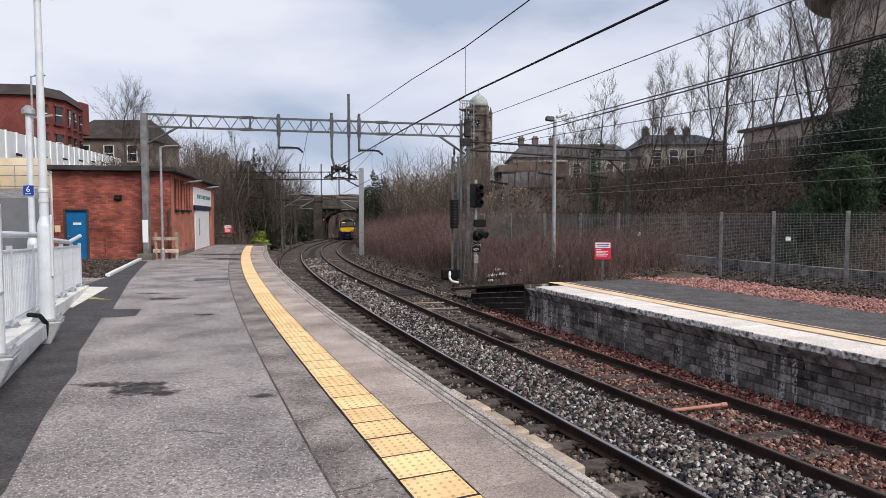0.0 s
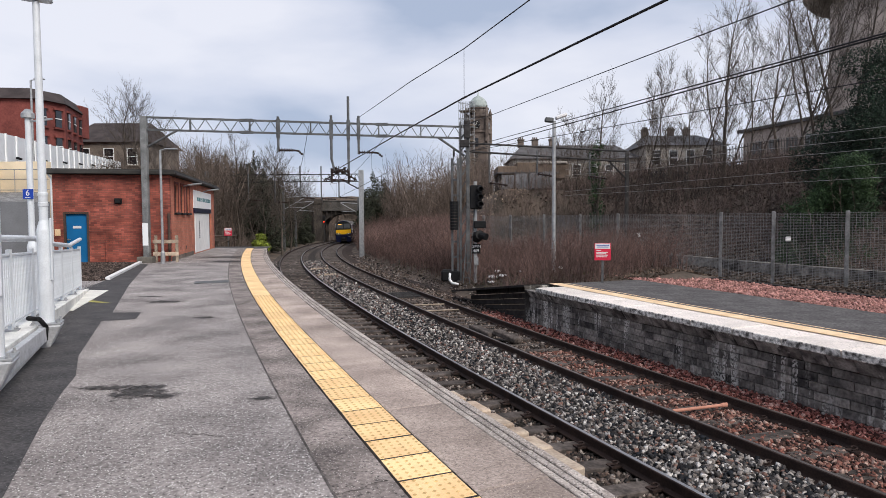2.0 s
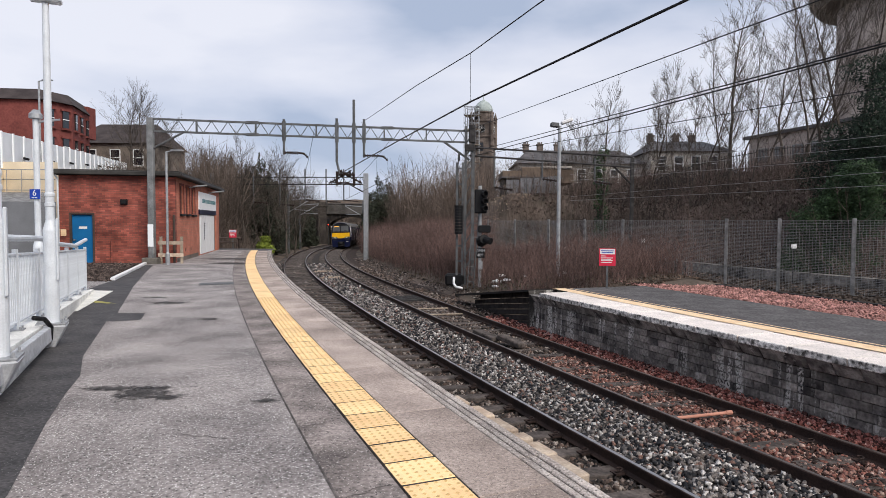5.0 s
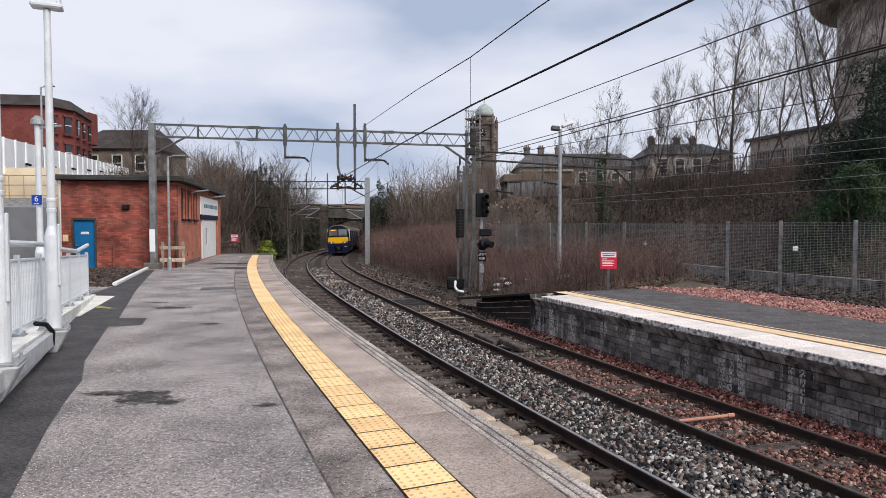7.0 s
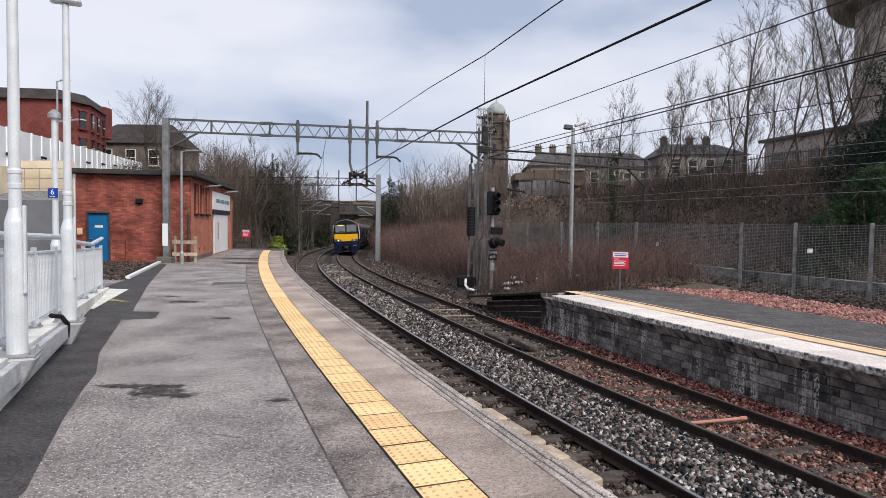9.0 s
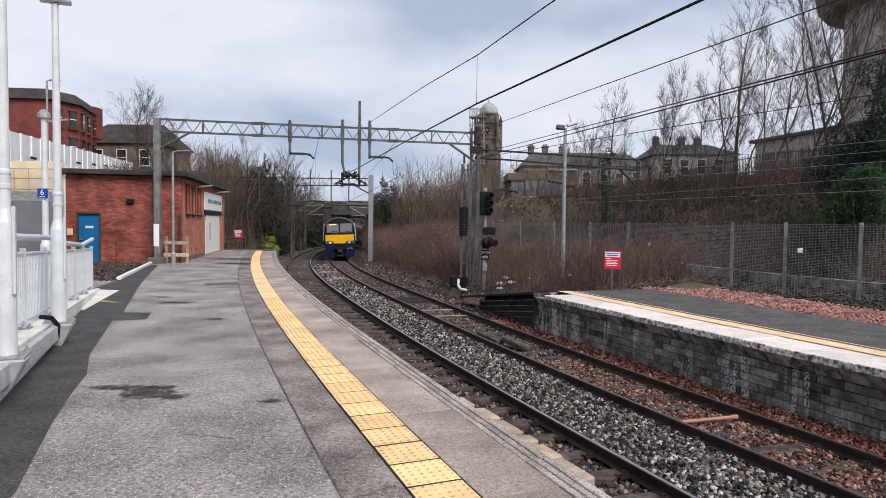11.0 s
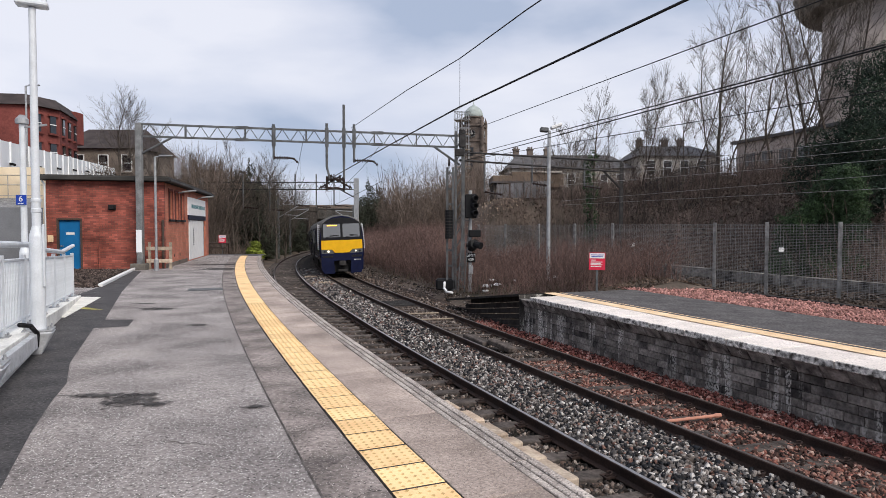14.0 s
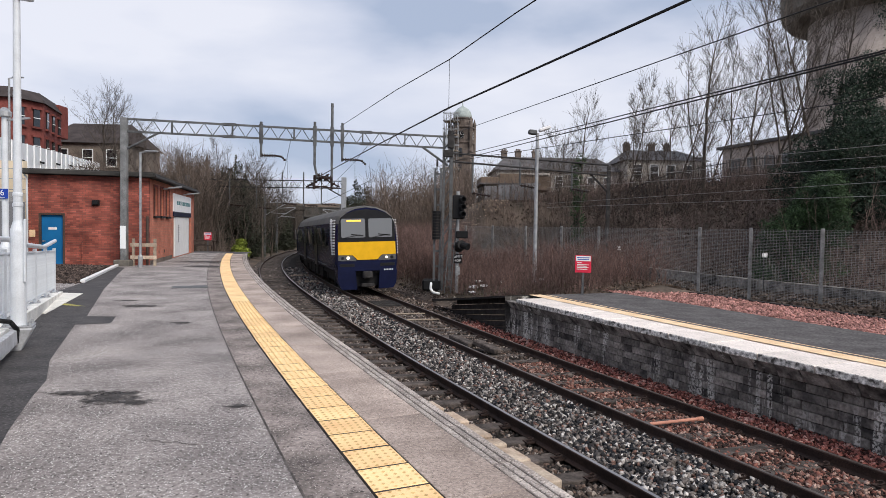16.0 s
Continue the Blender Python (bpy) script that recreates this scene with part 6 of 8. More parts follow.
    for k in range(6):
        box(bm, (-0.72 - k * 0.068, 0.03, 0.98), (0.03, 0.02, 0.065))
    part("number_bar", bm, M["white"], root)
    # white chevrons on both cab corners
    for sx in (-1, 1):
        bm = nb()
        for k in range(13):
            z = 1.68 + k * 0.118
            w = 0.16 + 0.022 * k
            lean = max(0.0, z - 2.3) * 0.075
            y = -0.42 - 0.02 * k
            for c in range(3):
                box(bm, ((1.405 - lean) * sx, y - (c + 0.5) * w * 0.62, z + (0.059 if c % 2 else 0)), (0.03, w * 0.5, 0.06), Matrix.Rotation(radians(-4 * sx), 4, "Y"))
            box(bm, ((1.372 - lean) * sx, -0.27, z), (0.03, 0.2, 0.06), Matrix.Rotation(radians(9 * sx), 4, "Z"))
        part("white_stripe", bm, M["white"], root, "white dashed corner stripes")
    # lower corner posts close the nose under the body
    bm = nb()
    box(bm, (0, -0.5, 0.9), (2.4, 0.8, 0.12))
    part("nose_floor", bm, M["underframe"], root)


coaches = [train_car(True, "navy blue electric train cab coach with yellow end"), train_car(False, "navy blue middle coach of an electric train"), train_car(False, "navy blue trailing coach of an electric train")]


def front_y(t):
    """How far along the line the train's front is."""
    return 113.978 + t * (-3.4937 + t * (-0.33198 + t * (0.0205123 - 0.00045648 * t)))


def motions():
    rows = [[], [], []]
    for i in range(33):
        t = i * 0.5
        y = front_y(t) * 0.972
        for k in range(3):
            x0 = at(y, 0.12)
            y1 = y
            while math.dist(x0, at(y1, 0.12)) < 19.8:
                y1 += 0.02
            x1 = at(y1, 0.12)
            a = Vector((x0[0], x0[1], rail_z(0, y)))
            b = Vector((x1[0], x1[1], rail_z(0, y1)))
            d = (a - b).normalized()
            s = d.cross(Vector((0, 0, 1))).normalized()
            u = s.cross(d)
            m = Matrix((s, d, u)).transposed().to_4x4()
            m = Matrix.Translation(a) @ m @ pose(0, 0, 0, 0, 2.0, 0)
            rows[k].append((t, m))
            y = y1 + 0.55
    for ob, r in zip(coaches, rows):
        walk(ob, r)

# ---- distance: bridge, buildings, towers ----


def bridge():
    root = empty("road_bridge", pose(mid(122), 122, 0, 0, 0, 4), "sooty stone road bridge with arched opening over the railway", "bridge")
    zb, spring, top = -3.2, 0.2, 3.3
    # arched wall: the opening spans the far track and near track
    x0, x1 = -5.6, 2.6
    out = [(-12.5, zb), (x0, zb)]
    c, r = (x0 + x1) / 2, (x1 - x0) / 2
    for k in range(0, 13):
        a = math.pi - math.pi * k / 12
        out.append((c + r * math.cos(a), spring + 2.6 * math.sin(a)))
    out += [(x1, zb), (14, zb), (14, top), (-12.5, top)]
    bm = nb()
    plate(bm, out, 0, 9)
    part("arch_wall", bm, M["bridge_stone"], root)
    bm = nb()
    box(bm, (2, -0.3, top + 0.2), (24, 0.7, 0.45), bevel=0.05)
    part("string_course", bm, M["bridge_pale"], root)
    bm = nb()
    box(bm, (2, 0.1, top + 1.15), (24, 0.5, 1.5), bevel=0.05)
    box(bm, (2, 0.1, top + 1.95), (24, 0.7, 0.2), bevel=0.05)
    part("parapet", bm, M["bridge_pale"], root, "grey stone parapet")
    for x in (-6.55, 12.5):
        bm = nb()
        box(bm, (x, -0.6, 0.7), (1.6, 1.6, 7.8), bevel=0.1)
        box(bm, (x, -0.6, 5.1), (2.0, 2.0, 1.0), bevel=0.1)
        part("pier", bm, M["bridge_stone"], root)
    for k in range(14):
        bm = nb()
        box(bm, (-8 + k * 1.6, -0.35, top - 0.45), (0.18, 0.3, 0.85))
        part("bracket", bm, M["bridge_stone"], root)


bridge()


def far_bank():
    bm = nb()
    bmesh.ops.create_grid(bm, x_segments=24, y_segments=10, size=1)
    for v in bm.verts:
        x, y = v.co.x * 60, v.co.y
        v.co = Vector((-22 + x, 175 + noise.noise((x * 0.1, y * 3, 2)) * 4 + y * 8, 2.5 + y * 5.5 + noise.noise((x * 0.08, y, 9)) * 1.2))
    ob = part("far_bank", bm, M["earth"], smooth=True)
    tagged(ob, "brown bank seen beyond the bridge", "bank", kind="structure")


far_bank()


def sash(root, x, y, z, w, h, wall_name="window", m=None):
    """A window set in a facade that faces -y."""
    bm = nb()
    box(bm, (x, y - 0.02, z), (w, 0.06, h))
    p = part("window", bm, M["window_dark"], root)
    bm = nb()
    for dx in (-w / 2, w / 2):
        box(bm, (x + dx, y - 0.06, z), (0.09, 0.1, h + 0.1))
    for dz in (-h / 2, 0, h / 2):
        box(bm, (x, y - 0.06, z + dz), (w, 0.09, 0.08))
    part("frame", bm, M["white"], p)
    bm = nb()
    box(bm, (x, y - 0.1, z - h / 2 - 0.12), (w + 0.3, 0.25, 0.14))
    part("sill", bm, M["sandstone_pale"], p)


def gabled(root, x0, x1, y0, y1, z0, z1, ridge, wall, chimneys=()):
    """A block with a pitched roof whose ridge runs along x."""
    bm = nb()
    box(bm, ((x0 + x1) / 2, (y0 + y1) / 2, (z0 + z1) / 2), (x1 - x0, y1 - y0, z1 - z0))
    part("wall", bm, wall, root)
    bm = nb()
    ym = (y0 + y1) / 2
    o = 0.4
    a = [bm.verts.new(p) for p in ((x0 - o, y0 - o, z1), (x1 + o, y0 - o, z1), (x1 + o, y1 + o, z1), (x0 - o, y1 + o, z1), (x0 + 1.5, ym, ridge), (x1 - 1.5, ym, ridge))]
    for f in ((0, 1, 5, 4), (1, 2, 5), (2, 3, 4, 5), (3, 0, 4), (3, 2, 1, 0)):
        bm.faces.new([a[i] for i in f])
    roof = part("roof", bm, M["slate"] if wall is not M["sandstone"] else M["slate_brown"], root, "grey slate roof")
    for x in chimneys:
        bm = nb()
        box(bm, (x, ym, ridge + 0.2), (0.75, 0.6, 1.0), bevel=0.05)
        box(bm, (x, ym, ridge + 0.7), (0.9, 0.75, 0.14))
        for d in (-0.22, 0, 0.22):
            tube(bm, (x + d, ym, ridge + 0.75), (x + d, ym, ridge + 1.05), 0.1, 0.08, n=8)
        part("chimney", bm, M["tower_stone"], roof)


def plate_xy(bm, outline, z0, z1):
    a = [bm.verts.new((x, y, z0)) for x, y in outline]
    b = [bm.verts.new((x, y, z1)) for x, y in outline]
    n = len(outline)
    bm.faces.new(list(reversed(a)))
    bm.faces.new(b)
    for i in range(n):
        bm.faces.new((a[i], a[(i + 1) % n], b[(i + 1) % n], b[i]))


def terrace():
    root = empty("sandstone_terrace", pose(0, 0, 0), "weathered sandstone terrace with slate roof and chimneys above the bank", "building")
    gabled(root, 8.6, 23.6, 76, 85, 4.5, 8.9, 11.0, M["sandstone_pale"], (10.0, 11.8, 14.0))
    for x in (10.2, 12.2, 14.2, 16.2, 18.2, 20.2, 22.2):
        sash(root, x, 76, 7.4, 0.9, 1.6)
    root = empty("stone_house", pose(0, 0, 0), "pale sandstone house with dark chimneys behind bare trees", "building")
    gabled(root, 24, 33.5, 74, 84, 4.5, 10.2, 12.0, M["sandstone_pale"], (25.4, 28.6, 30.6))
    for x in (25.2, 27.2, 29.2, 31.2):
        for z in (6.2, 8.8):
            sash(root, x, 74, z, 1.0, 1.7)
    root = empty("hoarding_shed", pose(0, 0, 0), "grey concrete panel wall and low shed on the bank top", "shed")
    for k in range(4):
        bm = nb()
        box(bm, (5.2 + k * 1.05, 50 - k * 0.25, 4.55 + 0.06 * k), (1.0, 0.12, 1.2 + 0.1 * (k % 2)), Matrix.Rotation(-0.2, 4, "Z"))
        part("panel", bm, M["concrete_panel"], root)
        for a in (-0.48, 0.0):
            bm = nb()
            box(bm, (5.2 + k * 1.05 + a, 49.85 - k * 0.25, 4.5), (0.04, 0.04, 2.0))
            part("post", bm, M["galv_dull"], root)
    # the shed front's shade is put in with a near-black stone colour
    bm = nb()
    box(bm, (6.9, 53.2, 4.6), (4.6, 4, 1.5))
    part("shed_front", bm, M["bridge_stone"], root, "shed front coloured dark to stand for its shade")
    for x0, x1, z0, z1 in ((4.5, 6.1, 5.3, 6.0), (6.1, 7.7, 5.3, 6.3), (7.7, 10.4, 5.0, 6.2)):
        bm = nb()
        box(bm, ((x0 + x1) / 2, 53.6, (z0 + z1) / 2), (x1 - x0 - 0.03, 4, z1 - z0), bevel=0.03)
        part("shed_wall", bm, M["ochre"], root)
    bm = nb()
    box(bm, (6.9, 52.6, 5.42), (5.0, 3.4, 0.12))
    part("shed_roof", bm, M["slate"], root)
    # pale coping stones lying along the wall head
    rnd = random.Random(3)
    x = 7.7
    while x < 10.2:
        l = rnd.uniform(0.3, 0.6)
        bm = nb()
        box(bm, (x + l / 2, 51.6, 6.27 + rnd.uniform(0, 0.06)), (l - 0.05, 0.3, 0.16), bevel=0.03)
        part("coping_stone", bm, M["sandstone_pale"], root, "pale coping stone")
        x += l
    # long low building with rising roof beside the tower
    root = empty("low_building", pose(0, 0, 0), "long low pale building with flat dark roof", "building")
    bm = nb()
    plate_xy(bm, [(32.6, 50.7), (38.5, 51.5), (36.0, 63), (29.7, 62)], 5, 10.0)
    part("wall", bm, M["concrete"], root)
    bm = nb()
    plate_xy(bm, [(32.2, 50.3), (38.9, 51.1), (36.4, 63.4), (29.2, 62.4)], 10.0, 10.28)
    part("roof", bm, M["slate"], root)
    for w in (0.12, 0.3, 0.48, 0.66, 0.84):
        p = Vector((32.6, 50.7, 8.2)).lerp(Vector((29.7, 62, 8.2)), w)
        bm = nb()
        box(bm, p, (0.12, 1.2, 1.3), Matrix.Rotation(math.atan2(2.9, 11.3), 4, "Z"))
        part("window", bm, M["window_dark"], root, "dark window")


M["concrete_panel"] = mat("pale_panel", (0.3, 0.3, 0.315), 0.85, var=0.15, scale=1)
M["ochre"] = mat("brown_brick", (0.2, 0.15, 0.115), 0.9, var=0.2, scale=1)
terrace()


def clock_tower():
    root = empty("clock_tower", pose(8.6, 152, 0, 0, 0, -14), "dark stone clock tower with pale lead dome, partly scaffolded", "tower")
    bm = nb()
    box(bm, (0, 0, 14), (5.0, 5.0, 24))
    for z in (17.5, 22.3, 26.0):
        box(bm, (0, 0, z), (5.5, 5.5, 0.5), bevel=0.1)
    for x in (-2.5, 2.5):
        for y in (-2.5, 2.5):
            tube(bm, (x, y, 20), (x, y, 27.2), 0.45, n=8)
            tube(bm, (x, y, 27.2), (x, y, 28.4), 0.4, 0.05, n=8)
    part("shaft", bm, M["tower_stone"], root)
    bm = nb()
    lathe(bm, [(2.4, 0), (2.4, 1.6), (2.6, 1.7), (2.6, 2.0)], (0, 0, 26.2), 16)
    part("drum", bm, M["tower_stone"], root)
    bm = nb()
    lathe(bm, [(2.35, 0), (2.3, 0.8), (2.0, 1.7), (1.4, 2.4), (0.7, 2.9), (0.25, 3.1), (0.12, 3.6), (0.05, 4.8)], (0, 0, 28.1), 16)
    part("dome", bm, M["verdigris"], root, "pale green-grey dome with finial", True)
    for ang in (0, 90):
        bm = nb()
        tube(bm, (0, -2.52, 24.0), (0, -2.62, 24.0), 0.95, n=20)
        ob = part("clock_face", bm, M["black"], root, "dark clock face with pale marks")
        ob.matrix_basis = Matrix.Rotation(radians(ang), 4, "Z")
        bm = nb()
        box(bm, (0.12, -2.65, 24.25), (0.09, 0.03, 0.6), Matrix.Rotation(-0.5, 4, "Y"))
        part("clock_pointer", bm, M["white"], ob)
        bm = nb()
        box(bm, (-0.18, -2.65, 23.95), (0.42, 0.03, 0.09))
        part("clock_pointer", bm, M["white"], ob)
        for h in range(12):
            c, d = math.cos(h * math.pi / 6), math.sin(h * math.pi / 6)
            bm = nb()
            box(bm, (0.76 * c, -2.64, 24.0 + 0.76 * d), (0.2, 0.03, 0.09), Matrix.Rotation(-h * math.pi / 6, 4, "Y"))
            part("hour_mark", bm, M["white"], ob)
    for z in (12, 16, 19.8):
        bm = nb()
        box(bm, (0, -2.52, z), (0.9, 0.1, 2.0))
        part("window", bm, M["window_dark"], root)
    sc = empty("scaffolding", pose(5.6, 150, 0, 0, 0, -14), "pale tube scaffolding beside the clock tower", "scaffolding")
    segs = []
    for x in np.arange(-1.2, 2.3, 0.85):
        for y in (-2.6, -1.0, 1.0):
            segs.append(((x, y, 5), (x, y, 29), 0.06, 0.06))
    for z in np.arange(8, 29, 1.9):
        for y in (-2.6, -1.0, 1.0):
            segs.append(((-1.3, y, z), (2.4, y, z), 0.06, 0.06))
        for x in (-1.2, 2.2):
            segs.append(((x, -2.6, z), (x, 1.0, z), 0.06, 0.06))
        segs.append(((-1.2, -2.7, z), (2.2, -2.7, z + 1.9), 0.05, 0.05))
    v, f = bars(segs, 4)
    fast_mesh("scaffold_tube", v, f, M["galv"], sc)
    for z in (16, 20, 23.6, 27):
        bm = nb()
        box(bm, (0.5, -0.8, z), (3.6, 3.6, 0.12))
        part("scaffold_board", bm, M["timber"], sc)


clock_tower()


def concrete_tower():
    root = empty("concrete_tower", pose(46.6, 64, 0), "tall concrete tower with overhanging round bowl", "tower")
    bm = nb()
    lathe(bm, [(6.4, 4), (6.4, 26)], n=28)
    part("shaft", bm, M["concrete"], root, smooth=True)
    bm = nb()
    lathe(bm, [(6.0, 23.8), (8.3, 24.1), (8.9, 24.9), (9.1, 26.5), (9.1, 29.0), (8.6, 29.2)], n=36)
    part("bowl", bm, M["concrete_dark"], root, "stained round concrete bowl")


concrete_tower()


def left_background():
    # grey wall, gravel bank, cream wall, white fence stepping up to the road
    bm = nb()
    box(bm, (-18.6, 22.3, 1.2), (9.0, 0.25, 2.4))
    ob = part("retaining_wall", bm, M["grey_wall"])
    tagged(ob, "plain grey retaining wall beside the ramp", "wall", kind="structure")
    v = [(-26, 22.4, 2.35), (-14.15, 22.4, 2.35), (-18.7, 29.2, 3.05), (-30, 29.2, 3.05), (-18.9, 29.2, -0.2), (-14.15, 22.4, -0.2)]
    ob = mesh_ob("gravel_slope", v, [(0, 1, 2, 3), (1, 5, 4, 2)], M["grey_gravel"])
    tagged(ob, "grey gravel slope above the retaining wall", "gravel", kind="structure")
    bm = nb()
    box(bm, (-27.0, 29.6, 3.75), (16.8, 0.3, 1.5))
    ob = part("cream_wall", bm, M["cream"])
    tagged(ob, "cream rendered wall under the road fence", "wall", kind="structure")
    root = empty("guard_rail", Matrix.Identity(4), "thin grey guard railing before the cream wall", "railing")
    segs = []
    for z in (3.15, 3.65, 4.1):
        segs.append(((-29, 29.1, z), (-18.3, 29.1, z), 0.02, 0.02))
    for x in np.arange(-29, -18.2, 0.7):
        segs.append(((x, 29.1, 3.0), (x, 29.1, 4.1), 0.02, 0.02))
    v, f = bars(segs, 4)
    fast_mesh("rail_bar", v, f, M["galv"], root)
    # white panel fence
    root = empty("road_fence", Matrix.Identity(4), "pale blue-grey metal panel fence climbing along the road", "fence")
    A, B = Vector((-19.8, 26.0, 3.95)), Vector((-36.5, 71.0, 7.35))
    n = 26
    for k in range(n):
        p, q = A.lerp(B, k / n), A.lerp(B, (k + 1) / n)
        h0, h1 = 1.78 - 0.85 * k / n, 1.78 - 0.85 * (k + 1) / n
        bm = nb()
        vs = [bm.verts.new(c) for c in (p, q, q + Vector((0, 0, h1)), p + Vector((0, 0, h0)))]
        back = [bm.verts.new(c.co + Vector((-0.08, -0.03, 0))) for c in vs]
        bm.faces.new(vs)
        bm.faces.new(list(reversed(back)))
        for i in range(4):
            bm.faces.new((vs[i], vs[(i + 1) % 4], back[(i + 1) % 4], back[i]))
        part("panel", bm, M["fence_white"], root)
        bm = nb()
        box(bm, p + Vector((0.04, -0.02, h0 / 2)), (0.07, 0.07, h0 + 0.05))
        part("post", bm, M["fence_white"], root)
        if k % 3 == 1:
            bm = nb()
            box(bm, p + Vector((0.2, -0.1, h0 * 0.3)), (0.3, 0.14, 0.12), Matrix.Rotation(0.3, 4, "Y"), bevel=0.03)
            part("floodlight", bm, M["black"], root)
    bm = nb()
    for a, b in ((A, B),):
        d = b - a
        vs = [bm.verts.new(c) for c in (a + Vector((0.1, 0, -3.5)), b + Vector((0.1, 0, -6)), b + Vector((0.1, 0, 0)), a + Vector((0.1, 0, 0)))]
        bm.faces.new(vs)
        back = [bm.verts.new(c.co + Vector((-0.4, -0.1, 0))) for c in vs]
        bm.faces.new(list(reversed(back)))
        for i in range(4):
            bm.faces.new((vs[i], vs[(i + 1) % 4], back[(i + 1) % 4], back[i]))
    ob = part("road_wall", bm, M["cream"])
    tagged(ob, "cream wall that carries the road fence", "wall", kind="structure")
    # red sandstone tenement with mansard roof
    root = empty("tenement", pose(0, 0, 0), "red sandstone tenement with dark mansard roof", "building")
    bm = nb()
    fp = [(-60, 55.5), (-37.6, 58), (-36.6, 61), (-38.4, 67), (-44.5, 74), (-60, 74)]
    plate_xy(bm, fp, 3, 12.9)
    part("wall", bm, M["red_sandstone"], root)
    bm = nb()
    lo = [bm.verts.new((x + 0.3, y - 0.3, 12.9)) for x, y in fp]
    hi = [bm.verts.new((x - 1.0 if x > -50 else x, y + 1.0, 14.1)) for x, y in fp]
    for i in range(6):
        bm.faces.new((lo[i], lo[(i + 1) % 6], hi[(i + 1) % 6], hi[i]))
    bm.faces.new(hi)
    bm.faces.new(list(reversed(lo)))
    part("roof", bm, M["slate_brown"], root, "dark mansard roof")
    for a, b, n in (((-37.6, 58), (-36.6, 61), 2), ((-36.6, 61), (-38.4, 67), 3)):
        a, b = Vector((*a, 0)), Vector((*b, 0))
        d = (b - a).normalized()
        turn = Matrix.Rotation(math.atan2(d.y, d.x), 4, "Z")
        out = Vector((d.y, -d.x, 0))
        for k in range(n):
            c = a.lerp(b, (k + 0.5) / n)
            for z in (6.2, 8.8, 11.4):
                bm = nb()
                box(bm, c + out * 0.05 + Vector((0, 0, z)), (0.62, 0.14, 1.6), turn)
                w = part("window", bm, M["window_dark"], root)
                for dz in (-0.9, 0.9):
                    bm = nb()
                    box(bm, c + out * 0.1 + Vector((0, 0, z + dz)), (1.0, 0.24, 0.18), turn)
                    part("sill" if dz < 0 else "lintel", bm, M["red_sandstone"], w)
                bm = nb()
                box(bm, c + out * 0.13 + Vector((0, 0, z)), (0.7, 0.05, 0.08), turn)
                part("frame", bm, M["white"], w)
    bm = nb()
    box(bm, (-38.9, 67.6, 12.2), (0.9, 1.6, 3.4), bevel=0.05)
    part("chimney", bm, M["red_sandstone"], root)
    # stone house with hipped roof
    root = empty("stone_villa", pose(0, 0, 0), "dark stone villa with hipped slate roof behind trees", "building")
    gabled(root, -47.5, -37.0, 78, 88, 6, 11.4, 14.5, M["sandstone"])
    for x in (-44.5, -41.5, -38.6):
        sash(root, x, 78, 9.6, 1.2, 2.0)
    # slim road lamp
    lamp = lamp_post(pose(-19.9, 30.5, 3.8), 4.7, "slim road lamp behind the pale fence", big=False, pale=False)
    del lamp["group"]


M["slate_brown"] = mat("brown_slate", (0.065, 0.052, 0.05), 0.8, var=0.2, scale=1)
left_background()


# ---- trees and scrub ----


def grow(seed, H, r0, first, nb1, lean, spread, twigs):
    """Bars of a bare tree: trunk, limbs, branches and twigs."""
    rnd = random.Random(seed)
    trunk, crown = [], []

    def run(p, d, length, r, n, up, out, tip=0.3):
        pts = [(p, r)]
        d = d.normalized()
        for i in range(n):
            d = (d + Vector((rnd.gauss(0, 0.09), rnd.gauss(0, 0.09), rnd.gauss(0, 0.05) + up))).normalized()
            q = p + d * (length / n)
            rr = r * (1 - (1 - tip) * (i + 1) / n)
            out.append((tuple(p), tuple(q), pts[-1][1], rr))
            p = q
            pts.append((p, rr))
        return pts

    def fork(d, wide):
        """A direction that leaves d sideways by the tangent wide."""
        side = d.cross(Vector((rnd.gauss(0, 1), rnd.gauss(0, 1), rnd.gauss(0, 1))))
        return d.normalized() + side.normalized() * wide + Vector((0, 0, 0.12))

    stem = run(Vector((0, 0, -0.4)), Vector((lean, rnd.uniform(-lean, lean), 1)), H, r0, 12, 0.05, trunk, 0.1)
    for i in range(nb1):
        w = first + (0.97 - first) * (i + rnd.random()) / nb1
        k = min(11, int(w * 12))
        p, r = stem[k]
        p = p.lerp(stem[k + 1][0], w * 12 - k)
        d = fork(stem[k + 1][0] - stem[k][0], rnd.uniform(0.55, 1.15))
        L = H * spread * (1.15 - w) ** 0.7 * rnd.uniform(0.65, 1.15) + 0.5
        limb = run(p, d, L, min(r * 0.5, max(0.014, r * 0.36)), 5, 0.07, crown, 0.35)
        for j in range(6):
            m = rnd.randint(1, 5)
            q, rq = limb[m]
            br = run(q, fork(limb[m][0] - limb[m - 1][0], rnd.uniform(0.35, 0.9)), L * rnd.uniform(0.25, 0.5), max(0.009, rq * 0.55), 3, 0.08, crown, 0.5)
            for t in range(twigs):
                m = rnd.randint(1, 3)
                s, rs = br[m]
                run(s, fork(br[m][0] - br[m - 1][0], rnd.uniform(0.3, 0.9)), rnd.uniform(0.25, 0.7) * (0.5 + 0.05 * H), 0.0068, 2, 0.05, crown, 0.6)
    return trunk, crown


KINDS = {}


